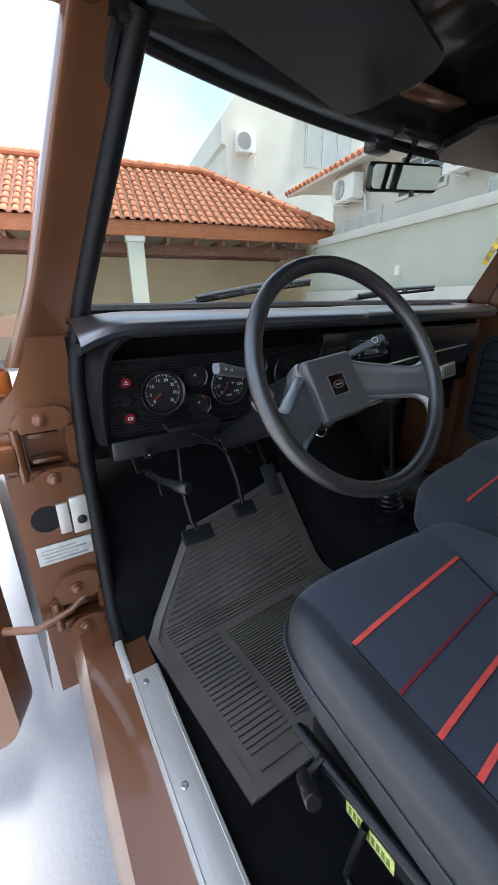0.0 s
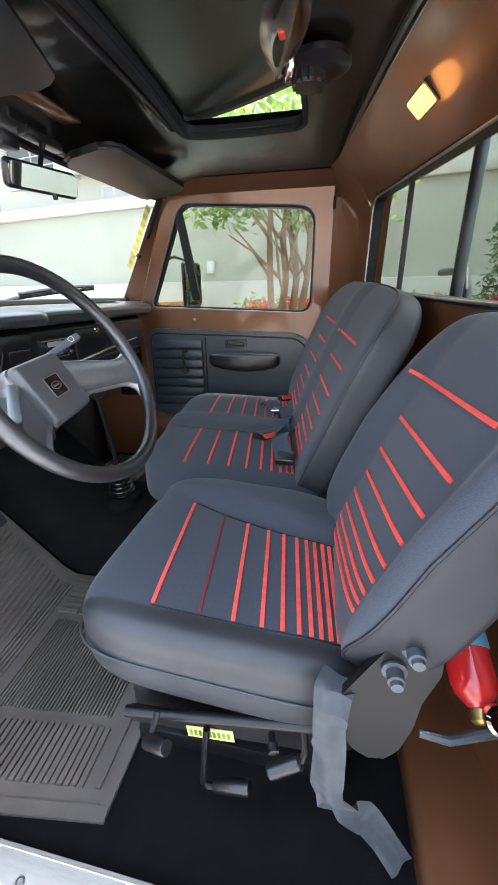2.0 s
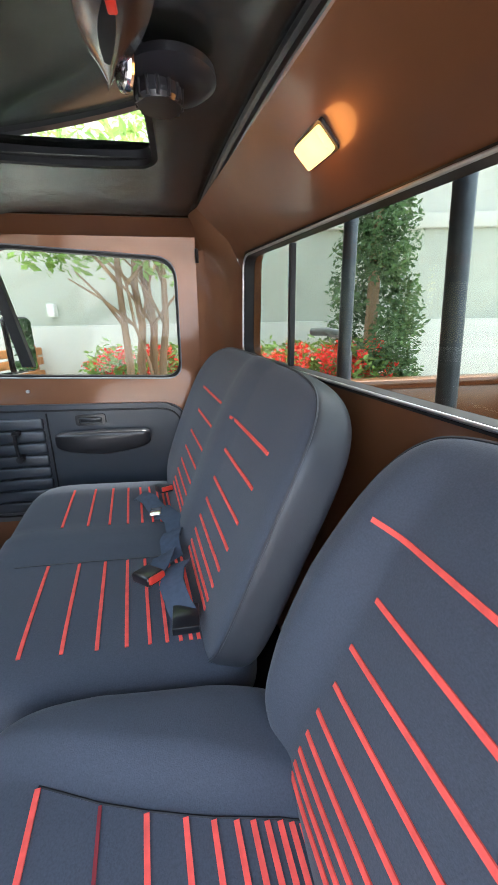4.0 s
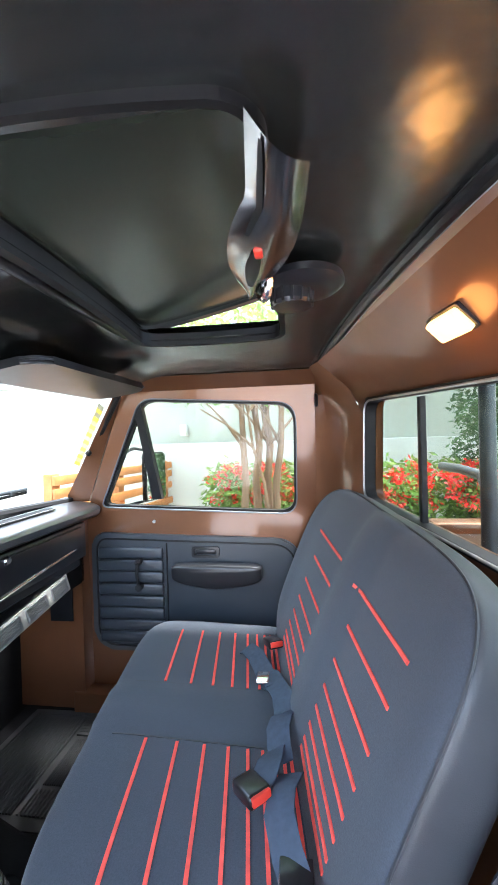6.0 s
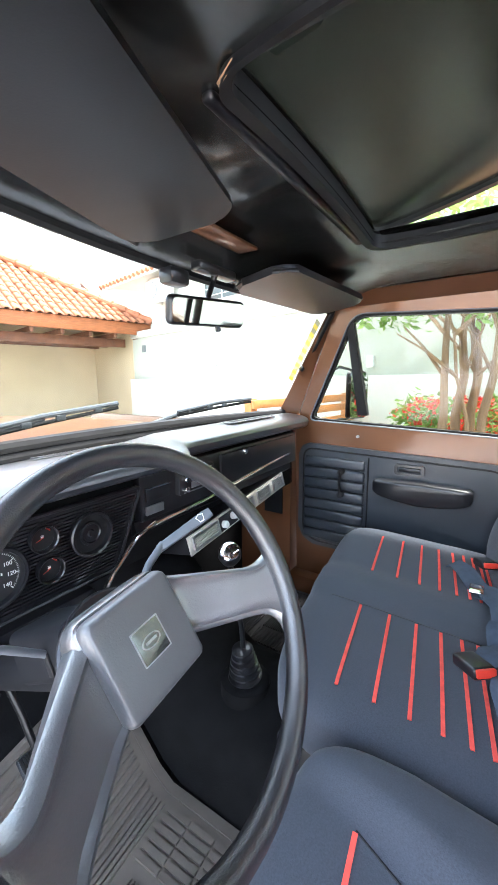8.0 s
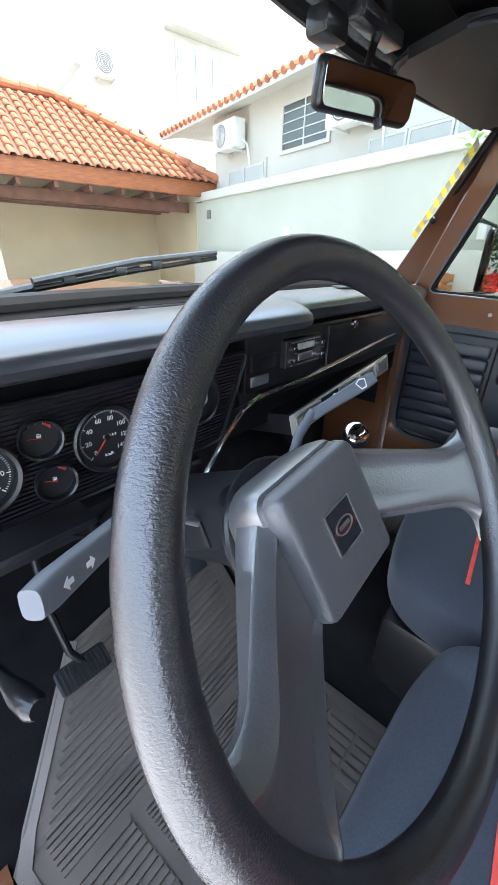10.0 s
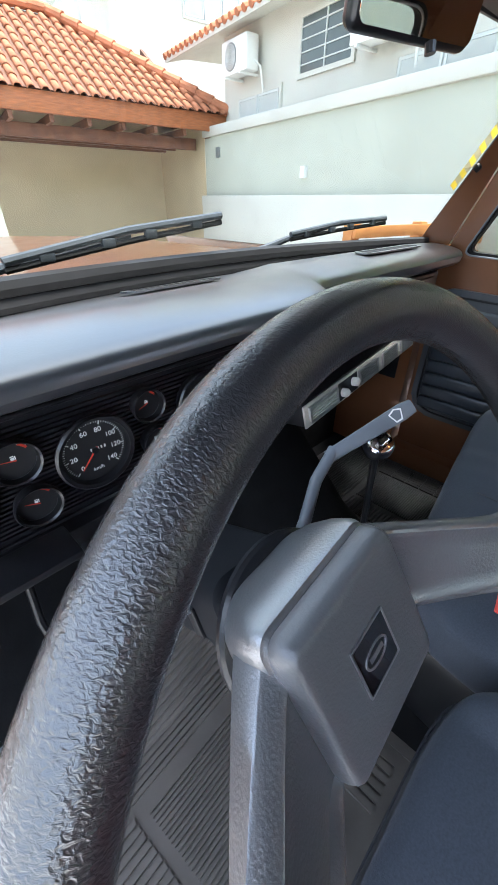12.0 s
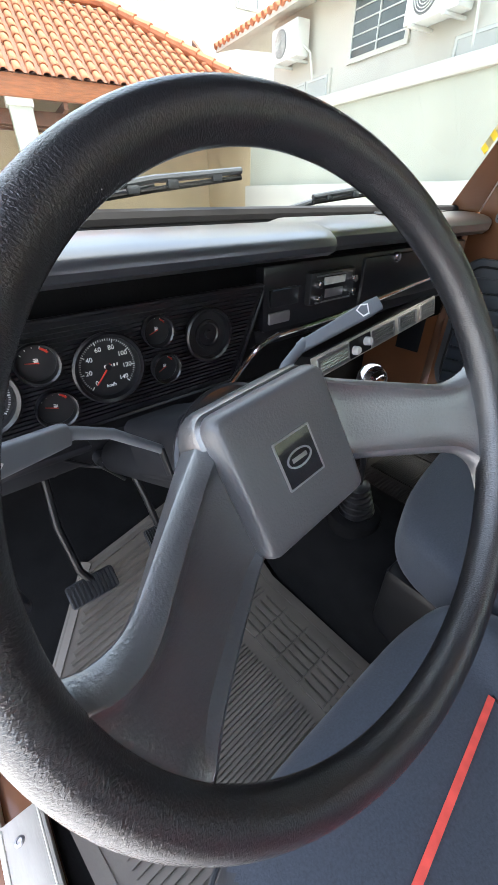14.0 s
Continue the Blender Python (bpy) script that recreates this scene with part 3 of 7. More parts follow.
bm = B()
rows = []
for k in range(15):
    z = 1.86 - 0.56 * k / 14
    y = 0.578 - 0.44 * (z - 1.36)
    xi, wd = post_in(z), 0.084 + 0.02 * max(0.0, 1.45 - z) / 0.1
    rows.append([bm.verts.new((xi - wd * a, y + b, z)) for a, b in ((-0.10, 0.014), (0.02, 0.0), (0.60, 0.0), (0.80, -0.006), (0.93, -0.003), (1.0, 0.010), (1.03, 0.045), (0.9, 0.075), (0.1, 0.075))])
for A, C in zip(rows, rows[1:]):
    for k in range(9):
        bm.faces.new((A[k], A[(k + 1) % 9], C[(k + 1) % 9], C[k]))
bm.faces.new(rows[0][::-1])
bm.faces.new(rows[-1])
sub("pillar", bm, "paint", frame_ob, "brown painted windshield post")
bm = B()
loop = [shield(-1 + 2 * k / 24, 0) for k in range(25)] + [shield(1, k / 10) for k in range(1, 10)] + [shield(1 - 2 * k / 24, 1) for k in range(25)] + [shield(-1, 1 - k / 10) for k in range(1, 10)]
tube(bm, loop, 0.013, 8, closed=True)
sub("windshield_seal", bm, "rubber", frame_ob, "black rubber windshield seal")
bm = B()
a = grid(bm, lambda u, v: shield(-1 + 2 * u, v), 24, 8)
ws = sub("windshield_pane", bm, "glass", frame_ob, "curved clear windshield glass")
ws.visible_shadow = False
bm = B()


def header(u, v):
    p = shield(-1 + 2 * u, 1)
    x = p.x
    q = Vector((x * 1.02, 0.37, roof_z(x, 0.37) + 0.004))
    c = Vector((x, p.y - 0.045, p.z - 0.004))
    return p * (1 - v) ** 2 + c * 2 * v * (1 - v) + q * v * v


grid(bm, header, 24, 6)
sub("header", bm, "headliner", frame_ob, "black header above the windshield")

# roof rail over the passenger door and the corner to the back panel
bm = B()
prism(bm, [(0.0, 1.812), (0.055, 1.812), (0.055, 1.90), (-0.05, 1.855), (-0.02, 1.83)], lambda u, v, w: Vector((side_x(1.82) + u, 0.40 - w, v)), 0.76)
tagged(part("trim_roof_rail", bm, "paint"), "brown painted roof rail above the passenger door", "roof rail", kind="structure")
bm = B()


def corner(u, v):
    """From the door post round to the back window."""
    z = 0.66 + (1.86 - 0.66) * v
    x1, y1 = side_x(z) + 0.004, -0.315
    x2 = 0.672 - 0.03 * max(0, (z - 1.4) / 0.4)
    y2 = rear_y(x2, z)
    c = Vector((x1 - 0.02, y2 + 0.045, z))
    a, b = Vector((x1, y1, z)), Vector((x2, y2, z))
    return a * (1 - u) ** 2 + c * 2 * u * (1 - u) + b * u * u


grid(bm, corner, 14, 14)
tagged(part("wall_corner", bm, "paint"), "brown painted cab corner behind the passenger door", "body corner", kind="structure")
bm = B()
box(bm, (0.848, -0.40, 0.66), (0.905, -0.317, 1.83))
tagged(part("wall_door_post", bm, "paint"), "brown door post", "door post", kind="structure")
bm = B()
tube(bm, [(0.768, -0.318, 1.775), (0.752, -0.318, 1.772), (0.748, -0.318, 1.752), (0.756, -0.318, 1.735)], 0.006, 8)
tagged(part("coat_hook", bm, "blacksteel"), "small black coat hook on the brown door post", "hook")

# black edging where the headliner meets the painted panels
bm = B()
tube(bm, [(x, rear_y(x, 1.84) + 0.004, roof_z(x, -0.52) - 0.006) for x in [-0.70 + 1.36 * k / 24 for k in range(25)]], 0.012, 10)
tagged(part("trim_headliner_rear", bm, "plastic"), "black edging along the back of the headliner", "edging", kind="structure")
bm = B()
tube(bm, [(side_x(1.82) - 0.010, y, roof_z(side_x(1.82) - 0.010, y) - 0.003) for y in [0.34 - 0.70 * k / 16 for k in range(17)]], 0.010, 10)
tagged(part("trim_headliner_side", bm, "plastic"), "black edging above the passenger door", "edging", kind="structure")

# back panel with its window
bm = B()
BACK_WIN = rounded([(-0.50, 1.395), (0.650, 1.436), (0.628, 1.742), (-0.50, 1.690)], 0.045)
o, i = polar([(-0.78, 0.60), (0.70, 0.60), (0.70, 1.735), (0.66, 1.86), (-0.72, 1.86), (-0.76, 1.735)], BACK_WIN, (0.05, 1.57))
ringface(bm, o, i, lambda u, v, w: Vector((u, rear_y(u, v) - w, v)), 0.05)
tagged(part("wall_rear", bm, "paint"), "brown painted back panel of the cab", "wall", kind="structure")
win = thing("window_1", "rear cab window, clear glass in a black rubber seal", "window", (0.05, -0.58, 1.43), kind="structure")
bm = B()
inn = [(0.05 + (u - 0.05) * 0.972, 1.570 + (v - 1.570) * 0.925) for u, v in BACK_WIN]
o, i = polar(BACK_WIN, inn, (0.05, 1.575))
ringface(bm, o, i, lambda u, v, w: Vector((u, rear_y(u, v) + 0.008 - w, v)), 0.03)
sub("window_frame", bm, "rubber", win, "black rubber seal")
bm = B()
lip = [(0.05 + (u - 0.05) * 0.980, 1.570 + (v - 1.570) * 0.945) for u, v in BACK_WIN]
tube(bm, [(u, rear_y(u, v) + 0.010, v) for u, v in lip], 0.0032, 8, closed=True)
sub("window_trim", bm, "steel", win, "dull bright insert in the seal")
bm = B()
prism(bm, BACK_WIN, lambda u, v, w: Vector((u, rear_y(u, v) - 0.02 - w, v)), 0.004)
g = sub("window_pane", bm, "glass", win, "clear glass")
g.visible_shadow = False
bm = B()
box(bm, (0.326, -0.0, 1.435), (0.346, 0.012, 1.712), m=Matrix.Translation((0, rear_y(0.336, 1.5) - 0.02, 0)))
sub("window_bar", bm, "blacksteel", win)
# dome lamp
lamp = thing("dome_lamp", "lit amber dome lamp on the brown back panel", "lamp", (0.058, rear_y(0.058, 1.797), 1.797))
bm = B()
LM = Matrix.Translation((0.058, rear_y(0.058, 1.797) + 0.003, 1.797)) @ Matrix.Rotation(radians(9.6), 4, "Z") @ Matrix.Rotation(radians(-47.7), 4, "X")
prism(bm, rounded([(-0.040, -0.0235), (0.040, -0.0235), (0.040, 0.0235), (-0.040, 0.0235)], 0.006), lambda u, v, w: LM @ Vector((u, w, v)), 0.010)
sub("back_plate", bm, "plastic", lamp, "black lamp base")
bm = B()
box(bm, (-0.036, 0.006, -0.020), (0.036, 0.022, 0.020), 0.005, m=LM)
sub("lens", bm, "lamp", lamp, "glowing amber lens")

bulb = new("dome_bulb", bpy.data.lights.new("dome_bulb", "POINT"))
bulb.data.energy, bulb.data.color, bulb.data.shadow_soft_size = 0.026, (1.0, 0.42, 0.11), 0.03
bulb.location = LM @ Vector((0, 0.045, 0))
# driver's side: door jamb, sill, post
jamb = thing("wall_door_jamb", "brown painted front door jamb with hinges and catch", "door jamb", (-0.80, 0.57, 0.6), kind="structure")
for poly in ([(-0.915, 1.172), (-0.754, 1.172), (-0.745, 1.30), (-0.735, 1.365), (-0.822, 1.365), (-0.838, 1.31), (-0.866, 1.257), (-0.915, 1.215)], [(-0.785, 1.074), (-0.754, 1.074), (-0.754, 1.171), (-0.785, 1.171)], [(-0.918, 1.074), (-0.868, 1.074), (-0.868, 1.171), (-0.926, 1.171)],
             [(-0.918, 0.712), (-0.754, 0.712), (-0.754, 1.073), (-0.918, 1.073)], [(-0.782, 0.642), (-0.754, 0.642), (-0.754, 0.711), (-0.782, 0.711)], [(-0.918, 0.642), (-0.868, 0.642), (-0.868, 0.711), (-0.918, 0.711)],
             [(-0.918, 0.641), (-0.896, 0.56), (-0.845, 0.30), (-0.740, 0.30), (-0.754, 0.641)]):
    bm = B()
    prism(bm, poly, lambda u, v, w: Vector((u, 0.57 + w, v)), 0.03)
    bmesh.ops.bevel(bm, geom=[e for e in bm.edges if all(abs(v.co.y - 0.57) < 1e-5 for v in e.verts)], offset=0.003, segments=2, affect="EDGES")
    sub("jamb_panel", bm, "paint", jamb)
bm = B()
box(bm, (-0.918, 0.615, 0.36), (-0.745, 0.64, 1.24))
sub("jamb_back", bm, "paint", jamb)
bm = B()
tube(bm, [(-0.762, 0.45, 0.618), (-0.759, 0.50, 0.632), (-0.755, 0.54, 0.67), (-0.753, 0.558, 0.74), (-0.753, 0.562, 0.90), (-0.752, 0.562, 1.10), (-0.742, 0.564, 1.27)] + [(post_in(z) + 0.016, 0.572 - 0.44 * (z - 1.36), z) for z in (1.36, 1.45, 1.55, 1.65, 1.75, 1.82)], 0.018, 12)
tagged(part("trim_door_seal", bm, "rubber"), "black rubber door opening seal", "door seal", kind="structure")
bm = B()
box(bm, (-0.765, -0.60, 0.612), (-0.700, 0.335, 0.632), 0.004)
box(bm, (-0.774, 0.336, 0.606), (-0.756, 0.455, 0.628), 0.004)
sill = tagged(part("trim_sill_plate", bm, "alu"), "scuffed aluminium door sill plate", "sill plate", kind="structure")
for y in (-0.46, -0.17, 0.075, 0.30):
    bm = B()
    lathe(bm, [(0.0075, -0.002), (0.0070, 0.0015), (0.0040, 0.0026), (0.0034, 0.0012), (0.0006, 0.0010)], Matrix.Translation((-0.738, y, 0.6322)), 14)
    sub("screw", bm, "steel", sill, "domed steel screw")
for x in (-0.758, -0.707):
    bm = B()
    tube(bm, [(x, -0.595, 0.6322), (x, 0.33, 0.6322)], 0.0016, 6)
    sub("pressed_rib", bm, "alu", sill)
bm = B()
prism(bm, [(-0.87, 0.36), (-0.87, 0.52), (-0.845, 0.588), (-0.80, 0.606), (-0.70, 0.608), (-0.70, 0.36)], lambda u, v, w: Vector((u, -0.62 + w, v)), 1.24)
tagged(part("trim_sill", bm, "paint"), "brown painted door sill", "sill", kind="structure")
bm = B()
prism(bm, [(-0.752, 0.56), (-0.752, 1.36), (-0.735, 1.36), (-0.735, 0.56)], lambda u, v, w: Vector((u, 0.565 + w, v)), 0.3)
tagged(part("wall_kick_driver", bm, "carpet"), "black kick panel in the driver's footwell", "kick panel", kind="structure")
bm = B()
box(bm, (0.80, 0.575, 0.62), (0.90, 0.86, 1.37))
tagged(part("wall_kick_passenger", bm, "paint"), "brown kick panel in the passenger footwell", "kick panel", kind="structure")
bm = B()
box(bm, (0.792, 0.612, 0.955), (0.799, 0.705, 1.140), 0.003)
tagged(part("trim_kick_cover", bm, "dashside"), "black cover panel on the brown kick panel", "cover panel", kind="structure")
bm = B()
box(bm, (-0.735, -0.72, 0.56), (0.60, -0.505, 0.640), 0.018, 3)
tagged(part("trim_rear_step", bm, "paint"), "brown painted step in the floor behind the seats", "step", kind="structure")
bm = B()
box(bm, (0.79, -0.50, 0.50), (0.93, 0.62, 0.685), 0.008)
tagged(part("trim_sill_passenger", bm, "paint"), "brown painted passenger door sill", "sill", kind="structure")
bm = B()
box(bm, (-0.80, 0.84, 0.54), (0.92, 0.88, 1.38))
tagged(part("wall_firewall", bm, "carpet"), "black firewall behind the dashboard", "firewall", kind="structure")
# rear driver door post and body side
bm = B()
box(bm, (-0.90, -0.86, 0.36), (-0.74, -0.62, 1.85))
tagged(part("wall_rear_post", bm, "paint"), "brown rear door post on the driver side", "door post", kind="structure")
bm = B()
prism(bm, [(-0.02, 1.812), (-0.07, 1.812), (-0.07, 1.90), (0.05, 1.86), (0.02, 1.83)], lambda u, v, w: Vector((left_x(1.82) + u, 0.40 - w, v)), 1.05)
tagged(part("trim_roof_rail_driver", bm, "paint"), "brown roof rail above the driver door", "roof rail", kind="structure")

# ---- dashboard ----
dashb = thing("dashboard", "black padded dashboard with round gauges, radio and heater bar", "dashboard", (0.05, 0.6, 1.1))


def dash_front(x):
    t = max(0.0, min(1.0, (x + 0.03) / 0.12))
    t = t * t * (3 - 2 * t)
    return 0.405 + (0.505 - 0.405) * t


def dash_sec(x):
    f = dash_front(x)
    e = max(0.0, (-0.64 - x) / 0.12)
    dz = -0.035 * e * e
    t = max(0.0, min(1.0, (x + 0.03) / 0.12))
    b = 0.80 - 0.16 * ((x - MID) / 0.8) ** 2
    return [(0.60, 1.346), (f + 0.055, 1.360 + dz - 0.012 * t), (f + 0.018, 1.364 + dz - 0.012 * t), (f + 0.004, 1.371 + dz - 0.008 * t), (f, 1.380 + dz), (f + 0.004, 1.389 + dz), (f + 0.014, 1.396 + dz), (f + 0.030, 1.401 + dz), (f + 0.06, 1.406 + dz * 0.8), (f + 0.10, 1.409 + dz * 0.6), (f + 0.14, 1.407 + dz * 0.5), (b - 0.05, 1.376), (b - 0.02, 1.374)]


bm = B()
xsd = [-0.745 + (0.825 + 0.745) * k / 60 for k in range(61)]
rows = [[bm.verts.new((x, y, z)) for y, z in dash_sec(x)] for x in xsd]
for A, C in zip(rows, rows[1:]):
    for k in range(len(A) - 1):
        bm.faces.new((A[k], A[k + 1], C[k + 1], C[k]))
sub("pad", bm, "dash", dashb, "black padded dash top")
# the pad curls down beside the gauges
bm = B()
cheek = [(-0.600, 1.398, 0.408), (-0.645, 1.392, 0.412), (-0.682, 1.374, 0.420), (-0.708, 1.345, 0.430), (-0.722, 1.305, 0.443), (-0.728, 1.255, 0.460), (-0.729, 1.200, 0.480), (-0.726, 1.150, 0.502), (-0.722, 1.118, 0.52)]
rows = []
for k, (x, z, f) in enumerate(cheek):
    a, b = cheek[max(0, k - 1)], cheek[min(len(cheek) - 1, k + 1)]
    tx, tz = b[0] - a[0], b[1] - a[1]
    l = math.hypot(tx, tz)
    nx, nz = -tz / l, tx / l
    rows.append([bm.verts.new((x + nx * n, y, z + nz * n)) for n, y in ((0.0, 0.66), (0.0, f + 0.05), (0.002, f + 0.018), (0.008, f + 0.004), (0.016, f), (0.024, f + 0.005), (0.029, f + 0.018), (0.030, f + 0.05), (0.030, 0.60))])
for A, C in zip(rows, rows[1:]):
    for k in range(len(A) - 1):
        bm.faces.new((A[k], A[k + 1], C[k + 1], C[k]))
sub("pad_end", bm, "dashside", dashb, "black padded end curling down beside the gauges")
# floor black on this panel stands in for the unlit void below the pad
bm = B()
box(bm, (-0.74, 0.575, 1.10), (0.82, 0.62, 1.356), 0.006)
sub("panel", bm, "carpet", dashb, "black metal dash panel, matte for the shaded void below the pad")
# instrument cluster, set in a ribbed panel
CY = 0.545
bm = B()
CL = rounded([(-0.705, 1.130), (-0.125, 1.130), (-0.045, 1.300), (-0.705, 1.300)], [0.02, 0.03, 0.02, 0.02])
prism(bm, CL, lambda u, v, w: Vector((u, CY + 0.006 + w, v)), 0.06)
cluster = sub("cluster_panel", bm, "plastic", dashb, "black ribbed instrument panel")
bm = B()
for k in range(23):
    z = 1.138 + 0.0068 * k
    box(bm, (-0.695, CY + 0.001, z), (-0.135 + 0.075 * (k / 22), CY + 0.012, z + 0.0036))
sub("ribs", bm, "plastic", dashb, "fine horizontal ribs")
bm = B()
tube(bm, [(u, CY + 0.004, v) for u, v in rounded([(-0.708, 1.127), (-0.123, 1.127), (-0.042, 1.303), (-0.708, 1.303)], 0.02)], 0.004, 8, closed=True)
sub("cluster_rim", bm, "plastic", dashb)
FACE = Matrix(((1, 0, 0, 0), (0, 0, -1, 0), (0, 1, 0, 0), (0, 0, 0, 1)))     # local z looks back to the driver


def gauge(x, z, r, kind, needle):
    m = Matrix.Translation((x, CY - 0.010, z)) @ FACE
    bm = B()
    lathe(bm, [(r * 1.0, -0.012), (r * 1.14, 0.0), (r * 1.16, 0.005), (r * 1.10, 0.008), (r * 1.0, 0.006), (r * 0.97, -0.008), (r * 0.96, -0.010)], m, 40)
    g = sub("gauge", bm, "plastic", dashb, {"speed": "round black speedometer with orange needle", "tach": "round black rev counter with orange needle", "clock": "blank round black dial", "small": "small round black gauge"}[kind])
    org = dashb.location
    mm = Matrix.Translation(-org) @ m
    bm = B()
    lathe(bm, [(r * 0.97, 0.0), (r * 0.97, 0.0015)], mm @ Matrix.Translation((0, 0, -0.007)), 40)
    part("dial", bm, "grille", g)
    if kind == "clock":
        bm = B()
        lathe(bm, [(r * 0.62, 0), (r * 0.6, 0.004), (r * 0.5, 0.005), (r * 0.45, 0.002), (r * 0.2, 0.002), (r * 0.15, 0.006)], mm @ Matrix.Translation((0, 0, -0.005)), 32)
        part("blank_cap", bm, "plastic", g)
        return
    bm = B()
    n, a0, a1 = (57, 225, -45) if kind in ("speed", "tach") else (5, 140, 40)
    for k in range(n):
        a = radians(a0 + (a1 - a0) * k / (n - 1))
        big = kind == "small" or k % 8 == 0
        r0, r1 = (0.78 if big else 0.84) * r, 0.90 * r
        d = Vector((math.cos(a), math.sin(a), 0))
        s = Vector((-math.sin(a), math.cos(a), 0)) * (0.018 if big else 0.009) * r
        bm.faces.new([bm.verts.new(mm @ (p + Vector((0, 0, -0.0050)))) for p in (d * r0 - s, d * r1 - s, d * r1 + s, d * r0 + s)])
    part("ticks", bm, "white", g, smooth=False)
    a = radians(needle)
    d = Vector((math.cos(a), math.sin(a), 0))
    s = Vector((-math.sin(a), math.cos(a), 0)) * 0.026 * r
    bm = B()
    prism(bm, [(0, 0), (1, 0), (1, 1), (0, 1)], lambda u, v, w: mm @ (d * r * (-0.12 + (0.80 if kind != "small" else 0.7) * u) + s * (v - 0.5) * 2 * (1 - 0.5 * u) + Vector((0, 0, -0.0042 + w))), 0.001)
    part("needle", bm, "redplastic", g, "orange needle")
    if kind in ("speed", "tach"):
        bm = B()
        lathe(bm, [(0.10 * r, -0.005), (0.10 * r, -0.002)], mm, 16)
        part("needle_hub", bm, "plastic", g)
        for k, s in enumerate(("0", "20", "40", "60", "80", "100", "120", "140") if kind == "speed" else ("0", "5", "10", "15", "20", "25", "30", "35")):
            a = radians(225 - 270 * k / 7)
            text("numeral", s, 0.21 * r, mm @ Matrix.Translation((0.63 * r * math.cos(a), 0.63 * r * math.sin(a), -0.0048)), "white", g)
        if kind == "speed":
            text("unit", "km/h", 0.16 * r, mm @ Matrix.Translation((0, -0.62 * r, -0.0048)), "white", g)
            bm = B()
            for k in range(5):
                box(bm, ((-0.22 + 0.10 * k) * r, -0.02 * r, -0.005), ((-0.17 + 0.10 * k) * r, 0.07 * r, -0.0046), m=mm @ Matrix.Translation((0.1 * r, 0.0, 0)))
            part("odometer", bm, "white", g, smooth=False)
    else:
        bm = B()
        box(bm, (-0.10 * r, 0.02 * r, -0.005), (0.06 * r, 0.16 * r, -0.0046), m=mm)
        box(bm, (0.08 * r, 0.02 * r, -0.005), (0.12 * r, 0.22 * r, -0.0046), m=mm)
        box(bm, (-0.10 * r, 0.20 * r, -0.005), (0.06 * r, 0.24 * r, -0.0046), m=mm)
        part("symbol", bm, "white", g, smooth=False)
        bm = B()
        for q in range(6):
            a = radians(60 - 5 * q)
            d2, s2 = Vector((math.cos(a), math.sin(a), 0)), Vector((-math.sin(a), math.cos(a), 0)) * 0.045 * r
            bm.faces.new([bm.verts.new(mm @ (v + Vector((0, 0, -0.0049)))) for v in (d2 * 0.74 * r - s2, d2 * 0.86 * r - s2, d2 * 0.86 * r + s2, d2 * 0.74 * r + s2)])
        part("red_zone", bm, "redplastic", g, "red warning arc", smooth=False)
        bm = B()
        lathe(bm, [(0.97 * r, 0), (0.97 * r, 0.001)], mm @ Matrix.Translation((0, 0, -0.0056)), 32)
        bmesh.ops.delete(bm, geom=[v for v in bm.verts if (mm.inverted() @ v.co).y > -0.18 * r], context="VERTS")
        part("lower_mask", bm, "hub", g)


gauge(-0.560, 1.222, 0.048, "tach", 215)
gauge(-0.474, 1.252, 0.0265, "small", 170)
gauge(-0.467, 1.180, 0.0265, "small", 160)
gauge(-0.378, 1.222, 0.049, "speed", 228)
gauge(-0.289, 1.262, 0.0235, "small", 200)
gauge(-0.282, 1.197, 0.0235, "small", 205)
gauge(-0.190, 1.237, 0.042, "clock", 0)
for z, name, lab in ((1.256, "hazard_switch", "round red hazard switch"), (1.172, "brake_warning_light", "round red brake warning light")):
    bm = B()
    lathe(bm, [(0.019, 0.0), (0.019, 0.008), (0.015, 0.012)], Matrix.Translation((-0.646, CY, z)) @ FACE, 20)
    b = sub(name, bm, "plastic", dashb, lab)
    bm = B()
    lathe(bm, [(0.0125, 0.0118), (0.0115, 0.014)], Matrix.Translation(-dashb.location) @ Matrix.Translation((-0.646, CY, z)) @ FACE, 20)
    part("red_cap", bm, "darklens", b, "dark red cap")
    bm = B()
    sm = Matrix.Translation(-dashb.location) @ Matrix.Translation((-0.646, CY - 0.0142, z)) @ FACE
    if name == "hazard_switch":
        o, i = polar([(-0.006, -0.004), (0.006, -0.004), (0, 0.006)], [(-0.0032, -0.0024), (0.0032, -0.0024), (0, 0.003)], (0, -0.0008), 24)
    else:
        o, i = polar(rrect(-0.006, -0.0035, 0.006, 0.0035, 0.003), rrect(-0.004, -0.002, 0.004, 0.002, 0.0015), (0, 0), 24)
    ringface(bm, o, i, lambda u, v, w: sm @ Vector((u, v, w)), 0.0005)
    part("symbol", bm, "white", b, "white symbol", smooth=False)
bm = B()
lathe(bm, [(0.016, 0.0), (0.016, 0.006), (0.012, 0.009)], Matrix.Translation((-0.648, CY, 1.213)) @ FACE, 20)
sub("knob", bm, "plastic", dashb)
